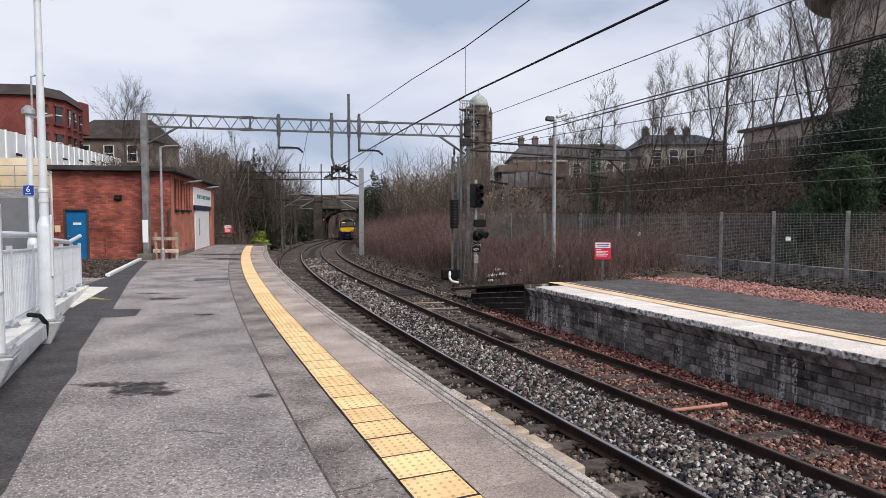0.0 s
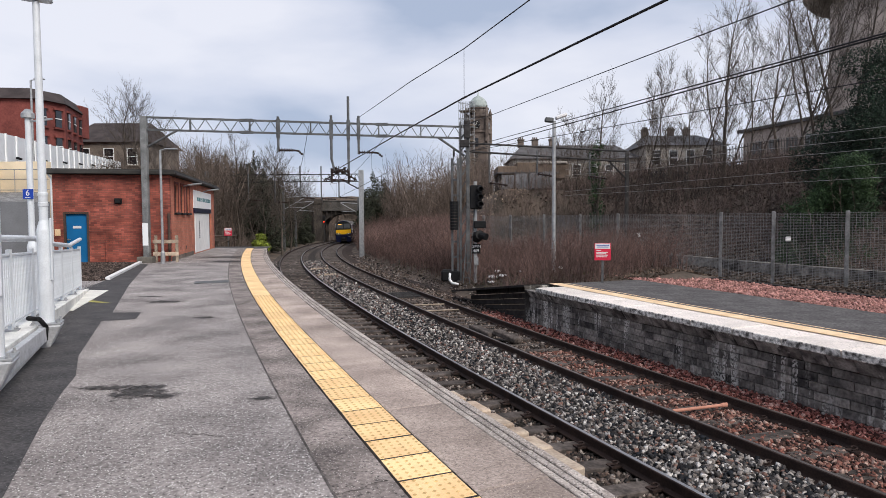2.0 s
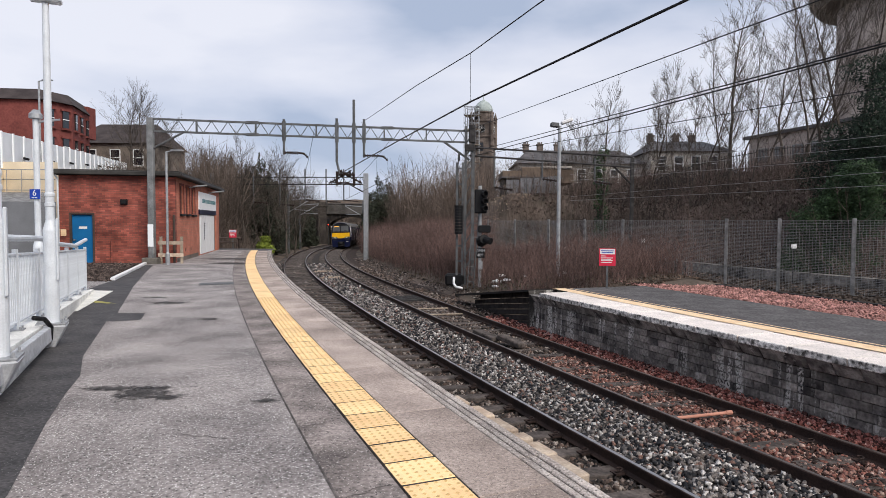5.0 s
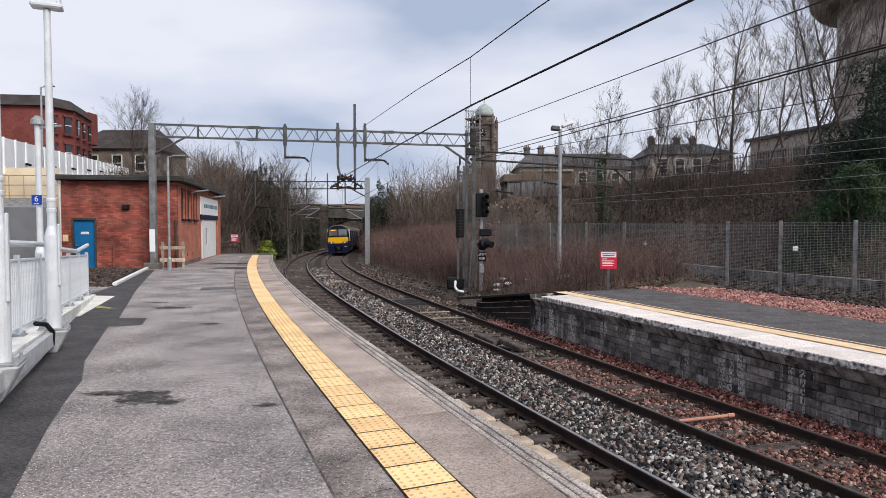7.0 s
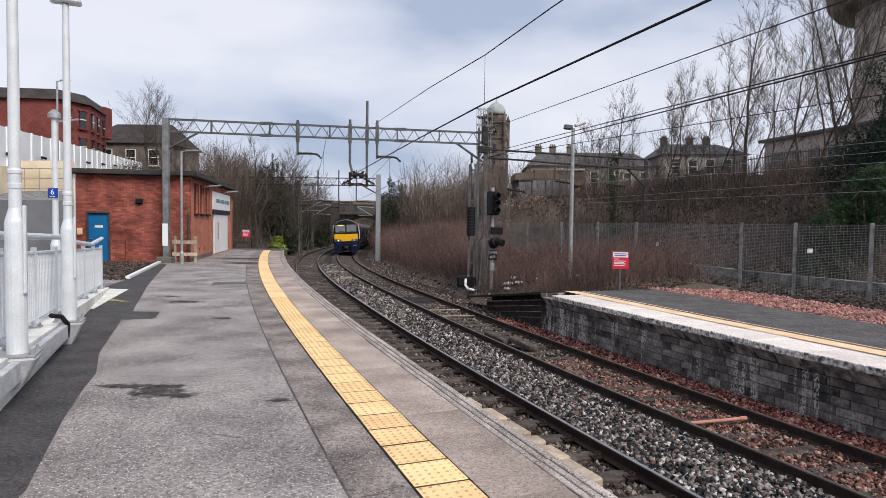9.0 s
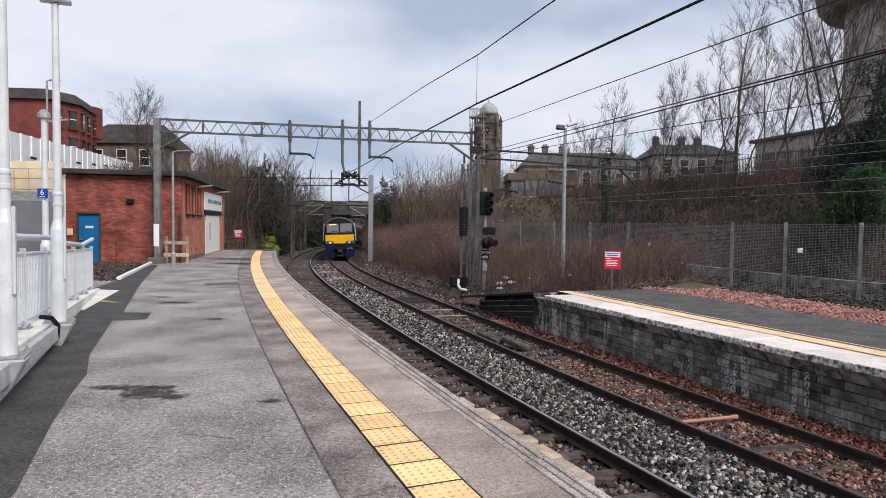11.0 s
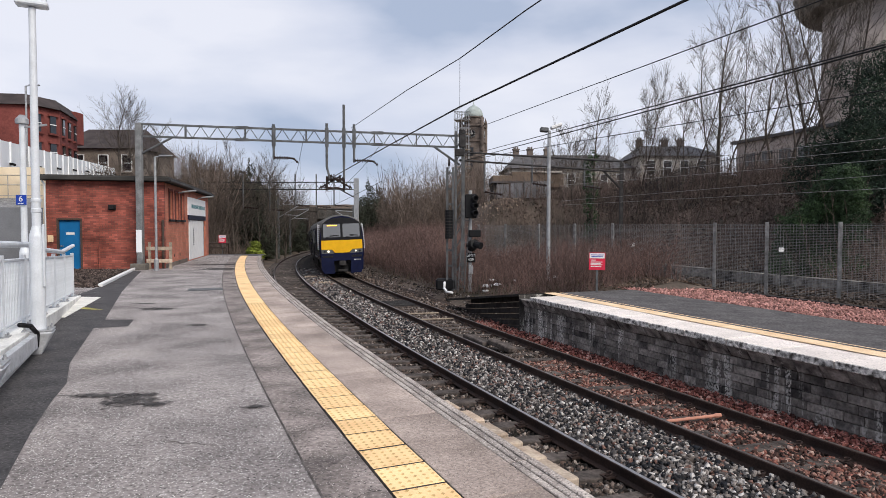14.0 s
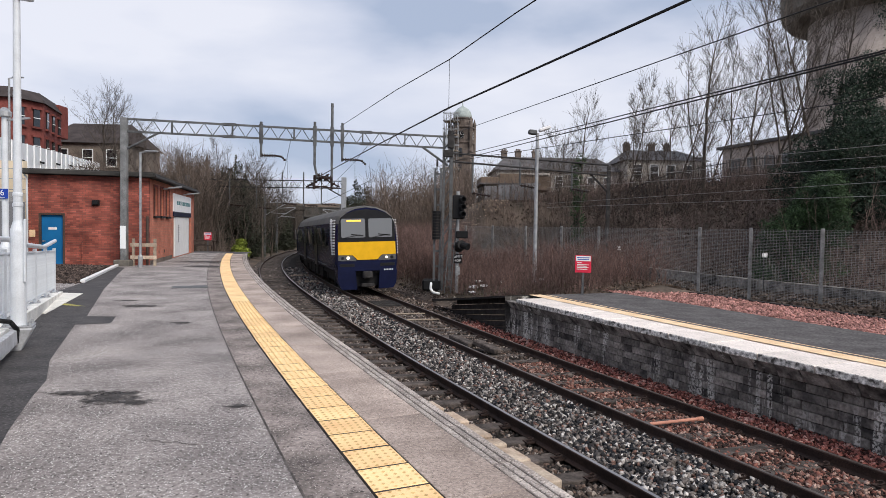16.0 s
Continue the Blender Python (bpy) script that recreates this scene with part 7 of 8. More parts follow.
def bare_tree(kind, x, y, scale, turn, label, pale=False, z=None):
    """A bare tree of one of the grown kinds, as trunk and crown."""
    if kind not in KINDS:
        spec = {"slender": (1, 10, 0.075, 0.2, 24, 0.03, 0.19, 4), "slender_b": (2, 11, 0.07, 0.25, 22, 0.04, 0.17, 4), "broad": (3, 7.2, 0.11, 0.22, 26, 0.05, 0.5, 5),
                "broad_b": (5, 7, 0.12, 0.15, 22, 0.1, 0.45, 5), "leaning": (8, 11, 0.085, 0.2, 24, 0.22, 0.34, 5), "bushy": (13, 4.5, 0.06, 0.08, 24, 0.1, 0.5, 5), "ash": (21, 11, 0.12, 0.25, 28, 0.02, 0.25, 4)}[kind]
        t, c = grow(*spec)
        KINDS[kind] = (bars(t, 6), bars(c, 3))
        KINDS[kind] = [None, KINDS[kind]]
    root = empty("bare_tree", pose(x, y, ground_z(x, y) if z is None else z, 0, 0, turn), label, "tree", "bare trees")
    root.scale = (scale, scale, scale)
    if KINDS[kind][0] is None:
        (v, f), (v2, f2) = KINDS[kind][1]
        a = fast_mesh("trunk", v, f, M["bark"], root, smooth=True)
        b = fast_mesh("crown", v2, f2, M["bark_pale"] if pale else M["bark"], root)
        KINDS[kind][0] = (a.data, b.data)
    else:
        for nm, me in zip(("trunk", "crown"), KINDS[kind][0]):
            new(nm, me).parent = root
    return root


def place_trees():
    rnd = random.Random(77)

    def px(x, depth):
        """Sideways place of a bearing given as thousandths at a depth."""
        return x / 1000 * depth

    # tall slender trees on the right bank
    for b, d, k, s in ((245, 40, "ash", 0.92), (318, 44, "slender", 1.0), (328, 41, "slender_b", 0.82), (355, 44, "slender", 0.75), (384, 38, "slender_b", 0.8), (402, 43, "slender", 1.0), (428, 42, "slender_b", 0.98),
                       (447, 40, "ash", 1.12), (482, 37, "slender_b", 0.95), (500, 41, "slender", 1.0), (552, 36, "slender", 1.05),
                       (572, 39, "slender_b", 1.15), (535, 44, "ash", 0.9), (462, 46, "slender", 0.95), (340, 47, "slender_b", 0.85), (365, 40, "slender_b", 0.6), (415, 36, "slender", 0.65), (606, 33, "leaning", 1.1), (640, 34, "leaning", 1.15), (590, 40, "slender", 1.2), (648, 36, "slender", 1.25),
                       (300, 52, "slender", 0.7), (275, 50, "slender_b", 0.66), (215, 48, "bushy", 1.2), (228, 55, "slender", 0.6), (195, 58, "bushy", 1.3), (172, 60, "slender", 0.62), (158, 62, "slender_b", 0.6)):
        bare_tree(k, px(b, d), d, s, rnd.uniform(-60, 60) + (170 if k == "leaning" else 0), "tall bare deciduous tree on the bank")
    # right of the bridge, filling the cutting's far side
    for i in range(26):
        d = rnd.uniform(62, 118)
        o = rnd.uniform(7, 26)
        x, y = at(d, o)
        bare_tree(rnd.choice(("bushy", "broad", "broad_b", "slender")), x, y, rnd.uniform(0.6, 1.0), rnd.uniform(0, 360), "bare tree in the railway cutting")
    # behind the brick building and along the left bank
    for b, d, k, s in ((-503, 48, "broad", 0.93), (-478, 50, "broad_b", 0.95), (-452, 52, "broad_b", 0.75), (-412, 58, "broad", 0.75), (-388, 52, "slender_b", 0.62), (-362, 56, "broad", 0.9),
                       (-340, 60, "slender", 0.75), (-372, 64, "broad_b", 1.0), (-322, 66, "broad", 0.85), (-300, 70, "slender_b", 0.75), (-285, 74, "broad", 0.8), (-262, 78, "broad_b", 0.9), (-248, 84, "broad", 0.9), (-236, 92, "broad_b", 0.9), (-545, 62, "bushy", 0.8)):
        bare_tree(k, px(b, d), d, s, rnd.uniform(0, 360), "bare tree with fine twigs above the building", True, 4.6 if b < -440 else None)
    for i in range(15):
        d = rnd.uniform(54, 74)
        b = -400 + i * 11
        bare_tree(("broad", "ash", "broad_b")[i % 3], px(b, d), d, rnd.uniform(0.85, 1.2) * (0.8 if i % 3 == 1 else 1.0), rnd.uniform(0, 360), "bare tree on the cutting bank behind the station")
    # tall trees on the cutting side close before the bridge
    for b, d, top in ((-292, 92, 11.5), (-278, 98, 11.5), (-266, 102, 11.2), (-256, 105, 10.6), (-246, 107, 10.0), (-237, 109, 9.2), (-227, 112, 8.2), (-217, 114, 7.2), (-208, 116, 6.0)):
        x = px(b, d)
        z = ground_z(x, d)
        bare_tree(("broad", "ash", "broad_b")[abs(b) % 3], x, d, (top - z) / (11 if abs(b) % 3 == 1 else 7.4), rnd.uniform(0, 360), "dense bare tree on the cutting side before the bridge", True, z)
    for i in range(16):
        d = rnd.uniform(60, 115)
        x, y = at(d, -rnd.uniform(9, 22))
        bare_tree(rnd.choice(("bushy", "broad", "broad_b")), x, y, rnd.uniform(0.6, 1.0), rnd.uniform(0, 360), "bare tree on the cutting bank", True)


place_trees()


def leaves(centres, n, size, seed):
    """Small leaf blades over the outside of uneven clumps: arrays of corners and faces."""
    rng = np.random.default_rng(seed)
    c = np.array(centres, float)
    wgt = c[:, 3] * c[:, 4]
    k = rng.choice(len(c), n, p=wgt / wgt.sum())
    d = rng.normal(size=(n, 3))
    d /= np.linalg.norm(d, axis=1)[:, None]
    rad = rng.uniform(0.55, 1.08, n) ** 0.6
    lump = 1 + 0.22 * np.sin(d[:, 0] * 7 + k) * np.sin(d[:, 1] * 6 + 2 * k) + 0.15 * np.sin(d[:, 2] * 11 + k)
    p = c[k, :3] + d * (rad * lump)[:, None] * np.stack([c[k, 3], c[k, 3], c[k, 4]], 1)
    nrm = d + rng.normal(size=(n, 3)) * 0.6
    nrm /= np.linalg.norm(nrm, axis=1)[:, None]
    u = np.cross(nrm, rng.normal(size=(n, 3)))
    u /= np.linalg.norm(u, axis=1)[:, None]
    w = np.cross(nrm, u)
    s = (size * rng.uniform(0.6, 1.3, n))[:, None]
    v = np.stack([p - u * s, p + w * s * 0.55 + nrm * s * 0.15, p + u * s, p - w * s * 0.55 + nrm * s * 0.15], 1).reshape(-1, 3)
    f = np.arange(n * 4).reshape(n, 4)
    return v, f


def evergreen(x, y, clumps, n, size, material, label, seed, trunk=3.0, z=None):
    z = ground_z(x, y) if z is None else z
    root = empty("evergreen_tree", pose(x, y, z), label, "tree")
    bm = nb()
    tube(bm, (0, 0, -0.3), (0, 0, trunk), 0.2, 0.08, n=8)
    part("trunk", bm, M["bark"], root)
    v, f = leaves(clumps, n, size, seed)
    fast_mesh("crown", v, f, material, root)
    return root


def cone_clumps(h, r, seed):
    rnd = random.Random(seed)
    out = []
    n = 14
    for i in range(n):
        w = i / (n - 1)
        rr = r * (1 - w) ** 0.5 * rnd.uniform(0.75, 1.15) + 0.15
        for j in range(3 if w < 0.75 else 1):
            a = rnd.uniform(0, 6.28)
            out.append((math.cos(a) * rr * 0.45, math.sin(a) * rr * 0.45, 0.6 + w * h, rr * 0.6, h / n * 1.1))
    return out


M["leaf_conifer"] = mat("brownish_conifer", (0.05, 0.056, 0.038), 0.7, var=0.3, scale=0.8, fine=6, bump=0, island=0.6, col2=(0.028, 0.031, 0.021))


def evergreens():
    rnd = random.Random(9)
    # dark conifers on the left bank
    for b, d, h, r in ((-322, 62, 7.8, 1.4), (-302, 63, 9.2, 2.2), (-286, 66, 7.8, 2.0), (-338, 64, 5.4, 1.3)):
        x, y = b / 1000 * d, d
        evergreen(x, y, cone_clumps(h, r, b), 17000, 0.10, M["leaf_conifer"], "dark green conifer on the cutting bank", abs(b), h * 0.8)
    # ivy-clad trees on the cutting side before the bridge
    for x, yy, h, r in ((-21.4, 78, 7.6, 2.0), (-22.2, 84, 7.4, 2.1), (-22.4, 88, 6.8, 2.0), (-22.0, 93, 6.2, 1.8), (-21.8, 98, 5.4, 1.6)):
        evergreen(x, yy, cone_clumps(h, r, yy), 9000, 0.11, M["leaf_conifer"], "dark ivy-clad tree on the cutting side", yy, h * 0.8)
    # by the bridge's right end
    for b, d, h, r in ((-112, 96, 9.5, 2.4), (-98, 100, 8.5, 2.4), (-125, 92, 6, 1.6)):
        x, y = b / 1000 * d, d
        evergreen(x, y, cone_clumps(h, r, b), 9000, 0.13, M["leaf_conifer"], "dark conifer beside the bridge", abs(b), h * 0.8)
    # ivy-clad trees at the foot of the right bank
    cl = []
    for i in range(95):
        x = rnd.uniform(-2.2, 8.0)
        top = 3.2 + (x + 2.2) * 1.9
        cl.append((x, rnd.uniform(-1.5, 3.0), rnd.uniform(0.2, max(1.0, min(top, 11.0))), rnd.uniform(0.6, 1.2), rnd.uniform(0.6, 1.3)))
    evergreen(19.4, 25.8, cl, 190000, 0.05, M["leaf_dark"], "dark ivy-clad evergreen mass on the bank", 31, 7)
    cl = []
    for i in range(26):
        h = rnd.uniform(0.1, 3.6)
        w = 1.7 * (1 - h / 4.6)
        cl.append((0.12 * h + rnd.uniform(-w, w), rnd.uniform(-0.7, 0.7), h, rnd.uniform(0.4, 0.75), rnd.uniform(0.45, 0.8)))
    evergreen(13.8, 22.4, cl, 60000, 0.038, M["leaf_ivy"], "green ivy bush at the foot of the bank", 32, 2.5)
    cl = [(rnd.uniform(-0.6, 0.7), rnd.uniform(-0.5, 0.5), rnd.uniform(0.2, 0.95), 0.36, 0.33) for i in range(8)]
    evergreen(-13.8, 46.5, cl, 6000, 0.09, M["leaf_bright"], "yellow-green shrub beyond the platform end", 33, 0.6, -0.6)
    cl = [(rnd.uniform(-0.2, 0.2), rnd.uniform(-0.2, 0.2), 0.4 + i * 0.55, 0.4, 0.5) for i in range(11)]
    evergreen(9.8, 39.9, cl, 2200, 0.07, M["leaf_ivy"], "ivy climbing a bare trunk on the bank", 34, 4)


evergreens()


def stems(n, sample, h0, h1, seed, side=4, r=0.007, lean=0.18):
    """Bars of many upright shoots with side twigs."""
    rnd = random.Random(seed)
    out = []
    for i in range(n):
        x, y, z, k = sample(rnd)
        h = rnd.uniform(h0, h1) * k
        p = Vector((x, y, z - 0.05))
        d = Vector((rnd.gauss(0, lean), rnd.gauss(0, lean), 1)).normalized()
        q = p + d * h * 0.5
        e = (d + Vector((rnd.gauss(0, lean), rnd.gauss(0, lean), 0.1))).normalized()
        s = q + e * h * 0.5
        out += [(tuple(p), tuple(q), r * 1.3, r), (tuple(q), tuple(s), r, r * 0.4)]
        for j in range(side):
            w = rnd.uniform(0.2, 0.9)
            b = p.lerp(q, w * 2) if w < 0.5 else q.lerp(s, w * 2 - 1)
            c = b + Vector((rnd.gauss(0, 0.5), rnd.gauss(0, 0.5), rnd.uniform(0.2, 1.0))) * h * 0.22
            out.append((tuple(b), tuple(c), r * 0.7, r * 0.35))
    return bars(out, 3)


M["scrub_bank"] = mat("dark_bramble_stems", (0.15, 0.108, 0.095), 0.85, var=0.35, scale=0.22, fine=3, island=0.6, col2=(0.03, 0.023, 0.02))


def scrub():
    def right(y0, y1, o0, o1, low=1.0):
        def f(rnd):
            y = y0 + (y1 - y0) * rnd.random() ** 1.3
            o = rnd.uniform(o0, o1)
            x, yy = at(y, o)
            # it stays low on the open slope under the houses
            return x, yy, ground_z(x, yy), low if x > 0.065 * yy else 0.45 if x < -0.405 * yy else 1.0
        return f

    def put(name, v, f, m, label):
        tagged(fast_mesh(name, v, f, m), label, "scrub", kind="stuff")

    v, f = stems(7500, right(27.5, 75, 3.3, 8.6, 0.42), 1.2, 2.8, 1, 5, 0.0065, 0.28)
    put("trackside_scrub", v, f, M["scrub"], "dense reddish brown bare scrub beside the track")
    v, f = stems(2100, right(17.8, 27.5, 3.3, 8.2), 0.6, 1.7, 2, 5, 0.006, 0.3)
    put("trackside_scrub", v, f, M["scrub"], "reddish brown bare brambles behind the platform end")
    v, f = stems(9000, right(12, 70, 12.6, 31), 0.5, 1.7, 3, 5, 0.009, 0.5)
    put("bank_scrub", v, f, M["scrub_bank"], "tangled brown bramble and saplings on the bank")
    v, f = stems(900, right(16, 60, 13, 28), 1.5, 3.6, 4, 7, 0.010, 0.15)
    put("bank_saplings", v, f, M["scrub_bank"], "thin bare saplings on the bank")
    v, f = stems(170, lambda r: (lambda x, y: (x, y, ground_z(x, y), 1.0))(r.uniform(2.5, 11), r.uniform(43, 49)), 1.6, 4.2, 14, 7, 0.010, 0.12)
    put("bank_saplings", v, f, M["scrub_grey"], "thin pale saplings below the hoarding on the bank")
    v, f = stems(4200, right(70, 120, 3.0, 22, 0.6), 1.5, 3.5, 5, 5, 0.014)
    put("cutting_scrub", v, f, M["scrub"], "bare scrub in the cutting before the bridge")
    v, f = stems(1900, right(58, 118, 7, 30, 0.16), 4.5, 9.5, 8, 12, 0.022, 0.16)
    put("cutting_thicket", v, f, M["scrub_grey"], "tall bare thicket on the cutting side")
    v, f = stems(2300, right(54, 112, -19, -8.5), 4.5, 10.0, 9, 12, 0.022, 0.16)
    put("cutting_thicket", v, f, M["scrub_grey"], "tall bare thicket on the cutting side")
    v, f = stems(900, right(122, 150, -40, 40), 5.0, 9.0, 10, 12, 0.03, 0.16)
    put("far_thicket", v, f, M["scrub_grey"], "bare trees beyond the bridge")
    v, f = stems(5200, right(44, 118, -24, -7.0), 1.2, 3.2, 6, 5, 0.013, 0.3)
    put("cutting_scrub", v, f, M["scrub_grey"], "brown bare scrub on the cutting bank")


scrub()


def litter():
    """Dead leaves and stones on the rough ground."""
    def flakes(name, n, y0, y1, o0, o1, size, m, label, seed, lift=0.02):
        rng = np.random.default_rng(seed)
        o, y = rng.uniform(o0, o1, n), y0 + (y1 - y0) * rng.random(n) ** 1.6
        P = []
        for a, b in zip(o, y):
            x, yy = at(b, a)
            P.append((x, yy, ground_z(x, yy) + lift))
        P = np.array(P)
        u = rng.normal(size=(n, 3)) * (1, 1, 0.4)
        u /= np.linalg.norm(u, axis=1)[:, None]
        w = np.cross(u, rng.normal(size=(n, 3)) * (0.4, 0.4, 1))
        w /= np.linalg.norm(w, axis=1)[:, None]
        s = (size * rng.uniform(0.5, 1.4, n))[:, None]
        v = np.stack([P - u * s, P + w * s * 0.6, P + u * s, P - w * s * 0.6 + (0, 0, 0.3 * size)], 1).reshape(-1, 3)
        tagged(fast_mesh(name, v, np.arange(4 * n).reshape(n, 4), m), label, "leaf litter", kind="stuff")

    flakes("leaf_litter", 26000, 17, 60, 2.9, 9.0, 0.035, M["litter"], "brown leaf litter beside the track", 1)
    flakes("leaf_litter", 26000, 12, 60, 12.4, 30, 0.11, M["litter_dark"], "dark leaf litter on the bank", 2)
    flakes("leaf_litter", 9000, 8, 30, 7.9, 12.0, 0.07, M["litter_dark"], "dark litter along the siding behind the fence", 5)
    flakes("loose_rubble", 700, 44, 50, 10.0, 14.5, 0.07, M["timber_pale"], "pale rubble strewn on the bank below the hoarding", 6)
    flakes("grass_tufts", 5000, 19, 40, 3.0, 5.5, 0.035, M["grass"], "thin yellowish grass and moss by the track", 3)
    flakes("leaf_litter", 12000, 44, 110, -22, -6.5, 0.14, M["litter_dark"], "brown litter on the cutting bank", 4)


M["litter_dark"] = mat("dark_litter", (0.09, 0.068, 0.056), 0.95, var=0.3, scale=1, fine=12, island=0.6, bump=0.3, col2=(0.045, 0.036, 0.029))
litter()

# ---- ballast stones ----
bed = lambda lift: (lambda o, y: rail_z(max(min(o, 0.9), -4.0), y) - 0.165 + lift)
NB = ((3.0, 9.5, 820, 0.054), (9.5, 15.0, 640, 0.05), (15.0, 25.0, 330, 0.056), (25.0, 48.0, 85, 0.08))
NR = ((3.0, 9.5, 820, 0.052), (9.5, 15.0, 620, 0.05), (15.0, 19.0, 330, 0.056))
scatter_stones("ballast_stones", 0.82, 1.85, ((19.0, 30.0, 150, 0.07), (30.0, 45.0, 60, 0.09)), M["ballast_brown"], "brown broken stone beside the far rail", bed(0.02), 8)
scatter_stones("ballast_stones", -4.5, -3.95, NB, M["ballast_grey"], "grey broken stone beside the sleepers", bed(-0.02), 1)
scatter_stones("ballast_stones", -3.85, -2.45, NB, M["ballast_brown"], "dark broken stone between the near rails", bed(-0.05), 2)
scatter_stones("ballast_stones", -2.35, -0.82, NB, M["ballast_grey"], "grey broken stone ballast between the tracks", bed(0.02), 3)
scatter_stones("ballast_stones", -0.70, 0.70, ((3.0, 9.5, 820, 0.052), (9.5, 13.5, 620, 0.05)), M["ballast_redbrown"], "reddish brown ballast between the far rails", bed(-0.012), 4)
scatter_stones("ballast_stones", -0.70, 0.70, ((13.5, 18.0, 420, 0.052), (18.0, 27.0, 260, 0.06), (27.0, 48.0, 80, 0.08)), M["ballast_brown"], "dark brown ballast between the far rails", bed(-0.02), 9)
scatter_stones("ballast_stones", 0.82, 1.85, NR, M["ballast_red"], "red broken stone ballast below the opposite platform", bed(0.022), 5)
scatter_stones("ballast_stones", 1.85, 3.2, ((17.5, 30.0, 150, 0.07), (30, 60, 40, 0.1)), M["ballast_brown"], "brown stone at the track's edge", lambda o, y: max(ground_z(*at(y, o)), rail_z(0.9, y) - 0.165 - (o - 1.7) * 0.2) + 0.01, 6)
scatter_stones("gravel_stones", FE + 4.0, FE + 6.15, ((2.0, 12.0, 300, 0.045), (12.0, 20.5, 260, 0.05)), M["gravel_red"], "red gravel strip along the opposite platform", lambda o, y: FZ + 0.0, 7)

# ---- small things ----


def blot(x, y, rx, ry, z, seed, turn=0.0, n=40):
    """An uneven flat patch."""
    v = []
    for i in range(n):
        a = 6.2832 * i / n
        k = 1 + 0.55 * noise.noise((math.cos(a) * 1.7, math.sin(a) * 1.7, seed * 3.1)) + 0.3 * noise.noise((math.cos(a) * 5, math.sin(a) * 5, seed * 7.7))
        px, py = rx * k * math.cos(a), ry * k * math.sin(a)
        v.append((x + px * math.cos(turn) - py * math.sin(turn), y + px * math.sin(turn) + py * math.cos(turn), z))
    return v


def stains():
    m = mat("oil_stain", (0.085, 0.078, 0.076), 0.8, var=0.3, scale=6, fine=60)
    # the stain thins out unevenly from its middle
    nt = m.node_tree
    tc = nt.nodes.new("ShaderNodeTexCoord")
    rad = nt.nodes.new("ShaderNodeVectorMath")
    rad.operation = "DISTANCE"
    rad.inputs[1].default_value = (0.5, 0.5, 0.0)
    flat = nt.nodes.new("ShaderNodeVectorMath")
    flat.operation = "MULTIPLY"
    flat.inputs[1].default_value = (1, 1, 0)
    nt.links.new(tc.outputs["Generated"], flat.inputs[0])
    nt.links.new(flat.outputs["Vector"], rad.inputs[0])
    no = nt.nodes.new("ShaderNodeTexNoise")
    no.inputs["Scale"].default_value, no.inputs["Detail"].default_value = 9.0, 7
    nt.links.new(tc.outputs["Object"], no.inputs["Vector"])
    sub = nt.nodes.new("ShaderNodeMath")
    sub.operation = "SUBTRACT"
    nt.links.new(no.outputs["Fac"], sub.inputs[0])
    nt.links.new(rad.outputs["Value"], sub.inputs[1])
    mr = nt.nodes.new("ShaderNodeMapRange")
    mr.inputs["From Min"].default_value, mr.inputs["From Max"].default_value = 0.08, 0.34
    mr.inputs["To Max"].default_value = 0.85
    nt.links.new(sub.outputs["Value"], mr.inputs["Value"])
    nt.links.new(mr.outputs["Result"], nt.nodes["Principled BSDF"].inputs["Alpha"])
    k = 0
    for x, y, rx, ry, t in ((-3.0, 6.22, 0.28, 0.13, 0.1), (-3.4, 6.36, 0.36, 0.05, 0.0), (-2.72, 6.05, 0.15, 0.05, -0.3), (-5.85, 13.1, 0.34, 0.12, 0.1), (-6.5, 14.0, 0.26, 0.07, 0.3), (-1.75, 5.95, 0.1, 0.04, 0.2),
                           (-4.2, 10.9, 0.2, 0.05, 0.1), (-8.9, 25.5, 0.9, 0.3, -0.2), (-9.9, 28.5, 1.1, 0.35, -0.4)):
        ob = mesh_ob("stain", blot(x, y, rx * 1.35, ry * 2.2, 0.006 + 0.0006 * k, k), [tuple(range(40))], m, plat)
        k += 1
    # tarred seam between the two asphalts, and hairline cracks across the strip
    sweep("seam", [(SEAM - 0.009, 0.0032), (SEAM + 0.009, 0.0032)], along(-3, 38, 0.5), M["seam"], plat)
    rnd = random.Random(6)
    y = 2.6
    while y < 26:
        for o0, o1 in ((SEAM, -5.85),):
            pts = []
            for i in range(9):
                w = i / 8
                x, yy = at(y + rnd.uniform(-0.02, 0.02) + w * 0.1, o0 + (o1 - o0) * w)
                pts.append((x, yy))
            v = [(x, yy + d, 0.0034) for x, yy in pts for d in (-0.004, 0.004)]
            mesh_ob("crack", v, [(2 * i, 2 * i + 2, 2 * i + 3, 2 * i + 1) for i in range(8)], M["seam"], plat)
        y += rnd.uniform(1.0, 2.6)
    for x0, y0, x1, y1 in ((-3.9, 6.35, -2.6, 6.42), (-2.2, 5.0, -1.75, 4.9)):
        v = []
        for i in range(13):
            w = i / 12
            x, y = x0 + (x1 - x0) * w, y0 + (y1 - y0) * w + noise.noise((w * 6, x0, y0)) * 0.08
            v += [(x, y - 0.005, 0.0036), (x, y + 0.005, 0.0036)]
        mesh_ob("crack", v, [(2 * i, 2 * i + 2, 2 * i + 3, 2 * i + 1) for i in range(12)], M["seam"], plat)
    # yellow paint on the concrete at the ramp's foot
    ob = mesh_ob("yellow_paint", blot(-7.7, 13.3, 0.9, 0.1, 0.012, 91, -0.5), [tuple(range(40))], M["yellow_faint"], plat)


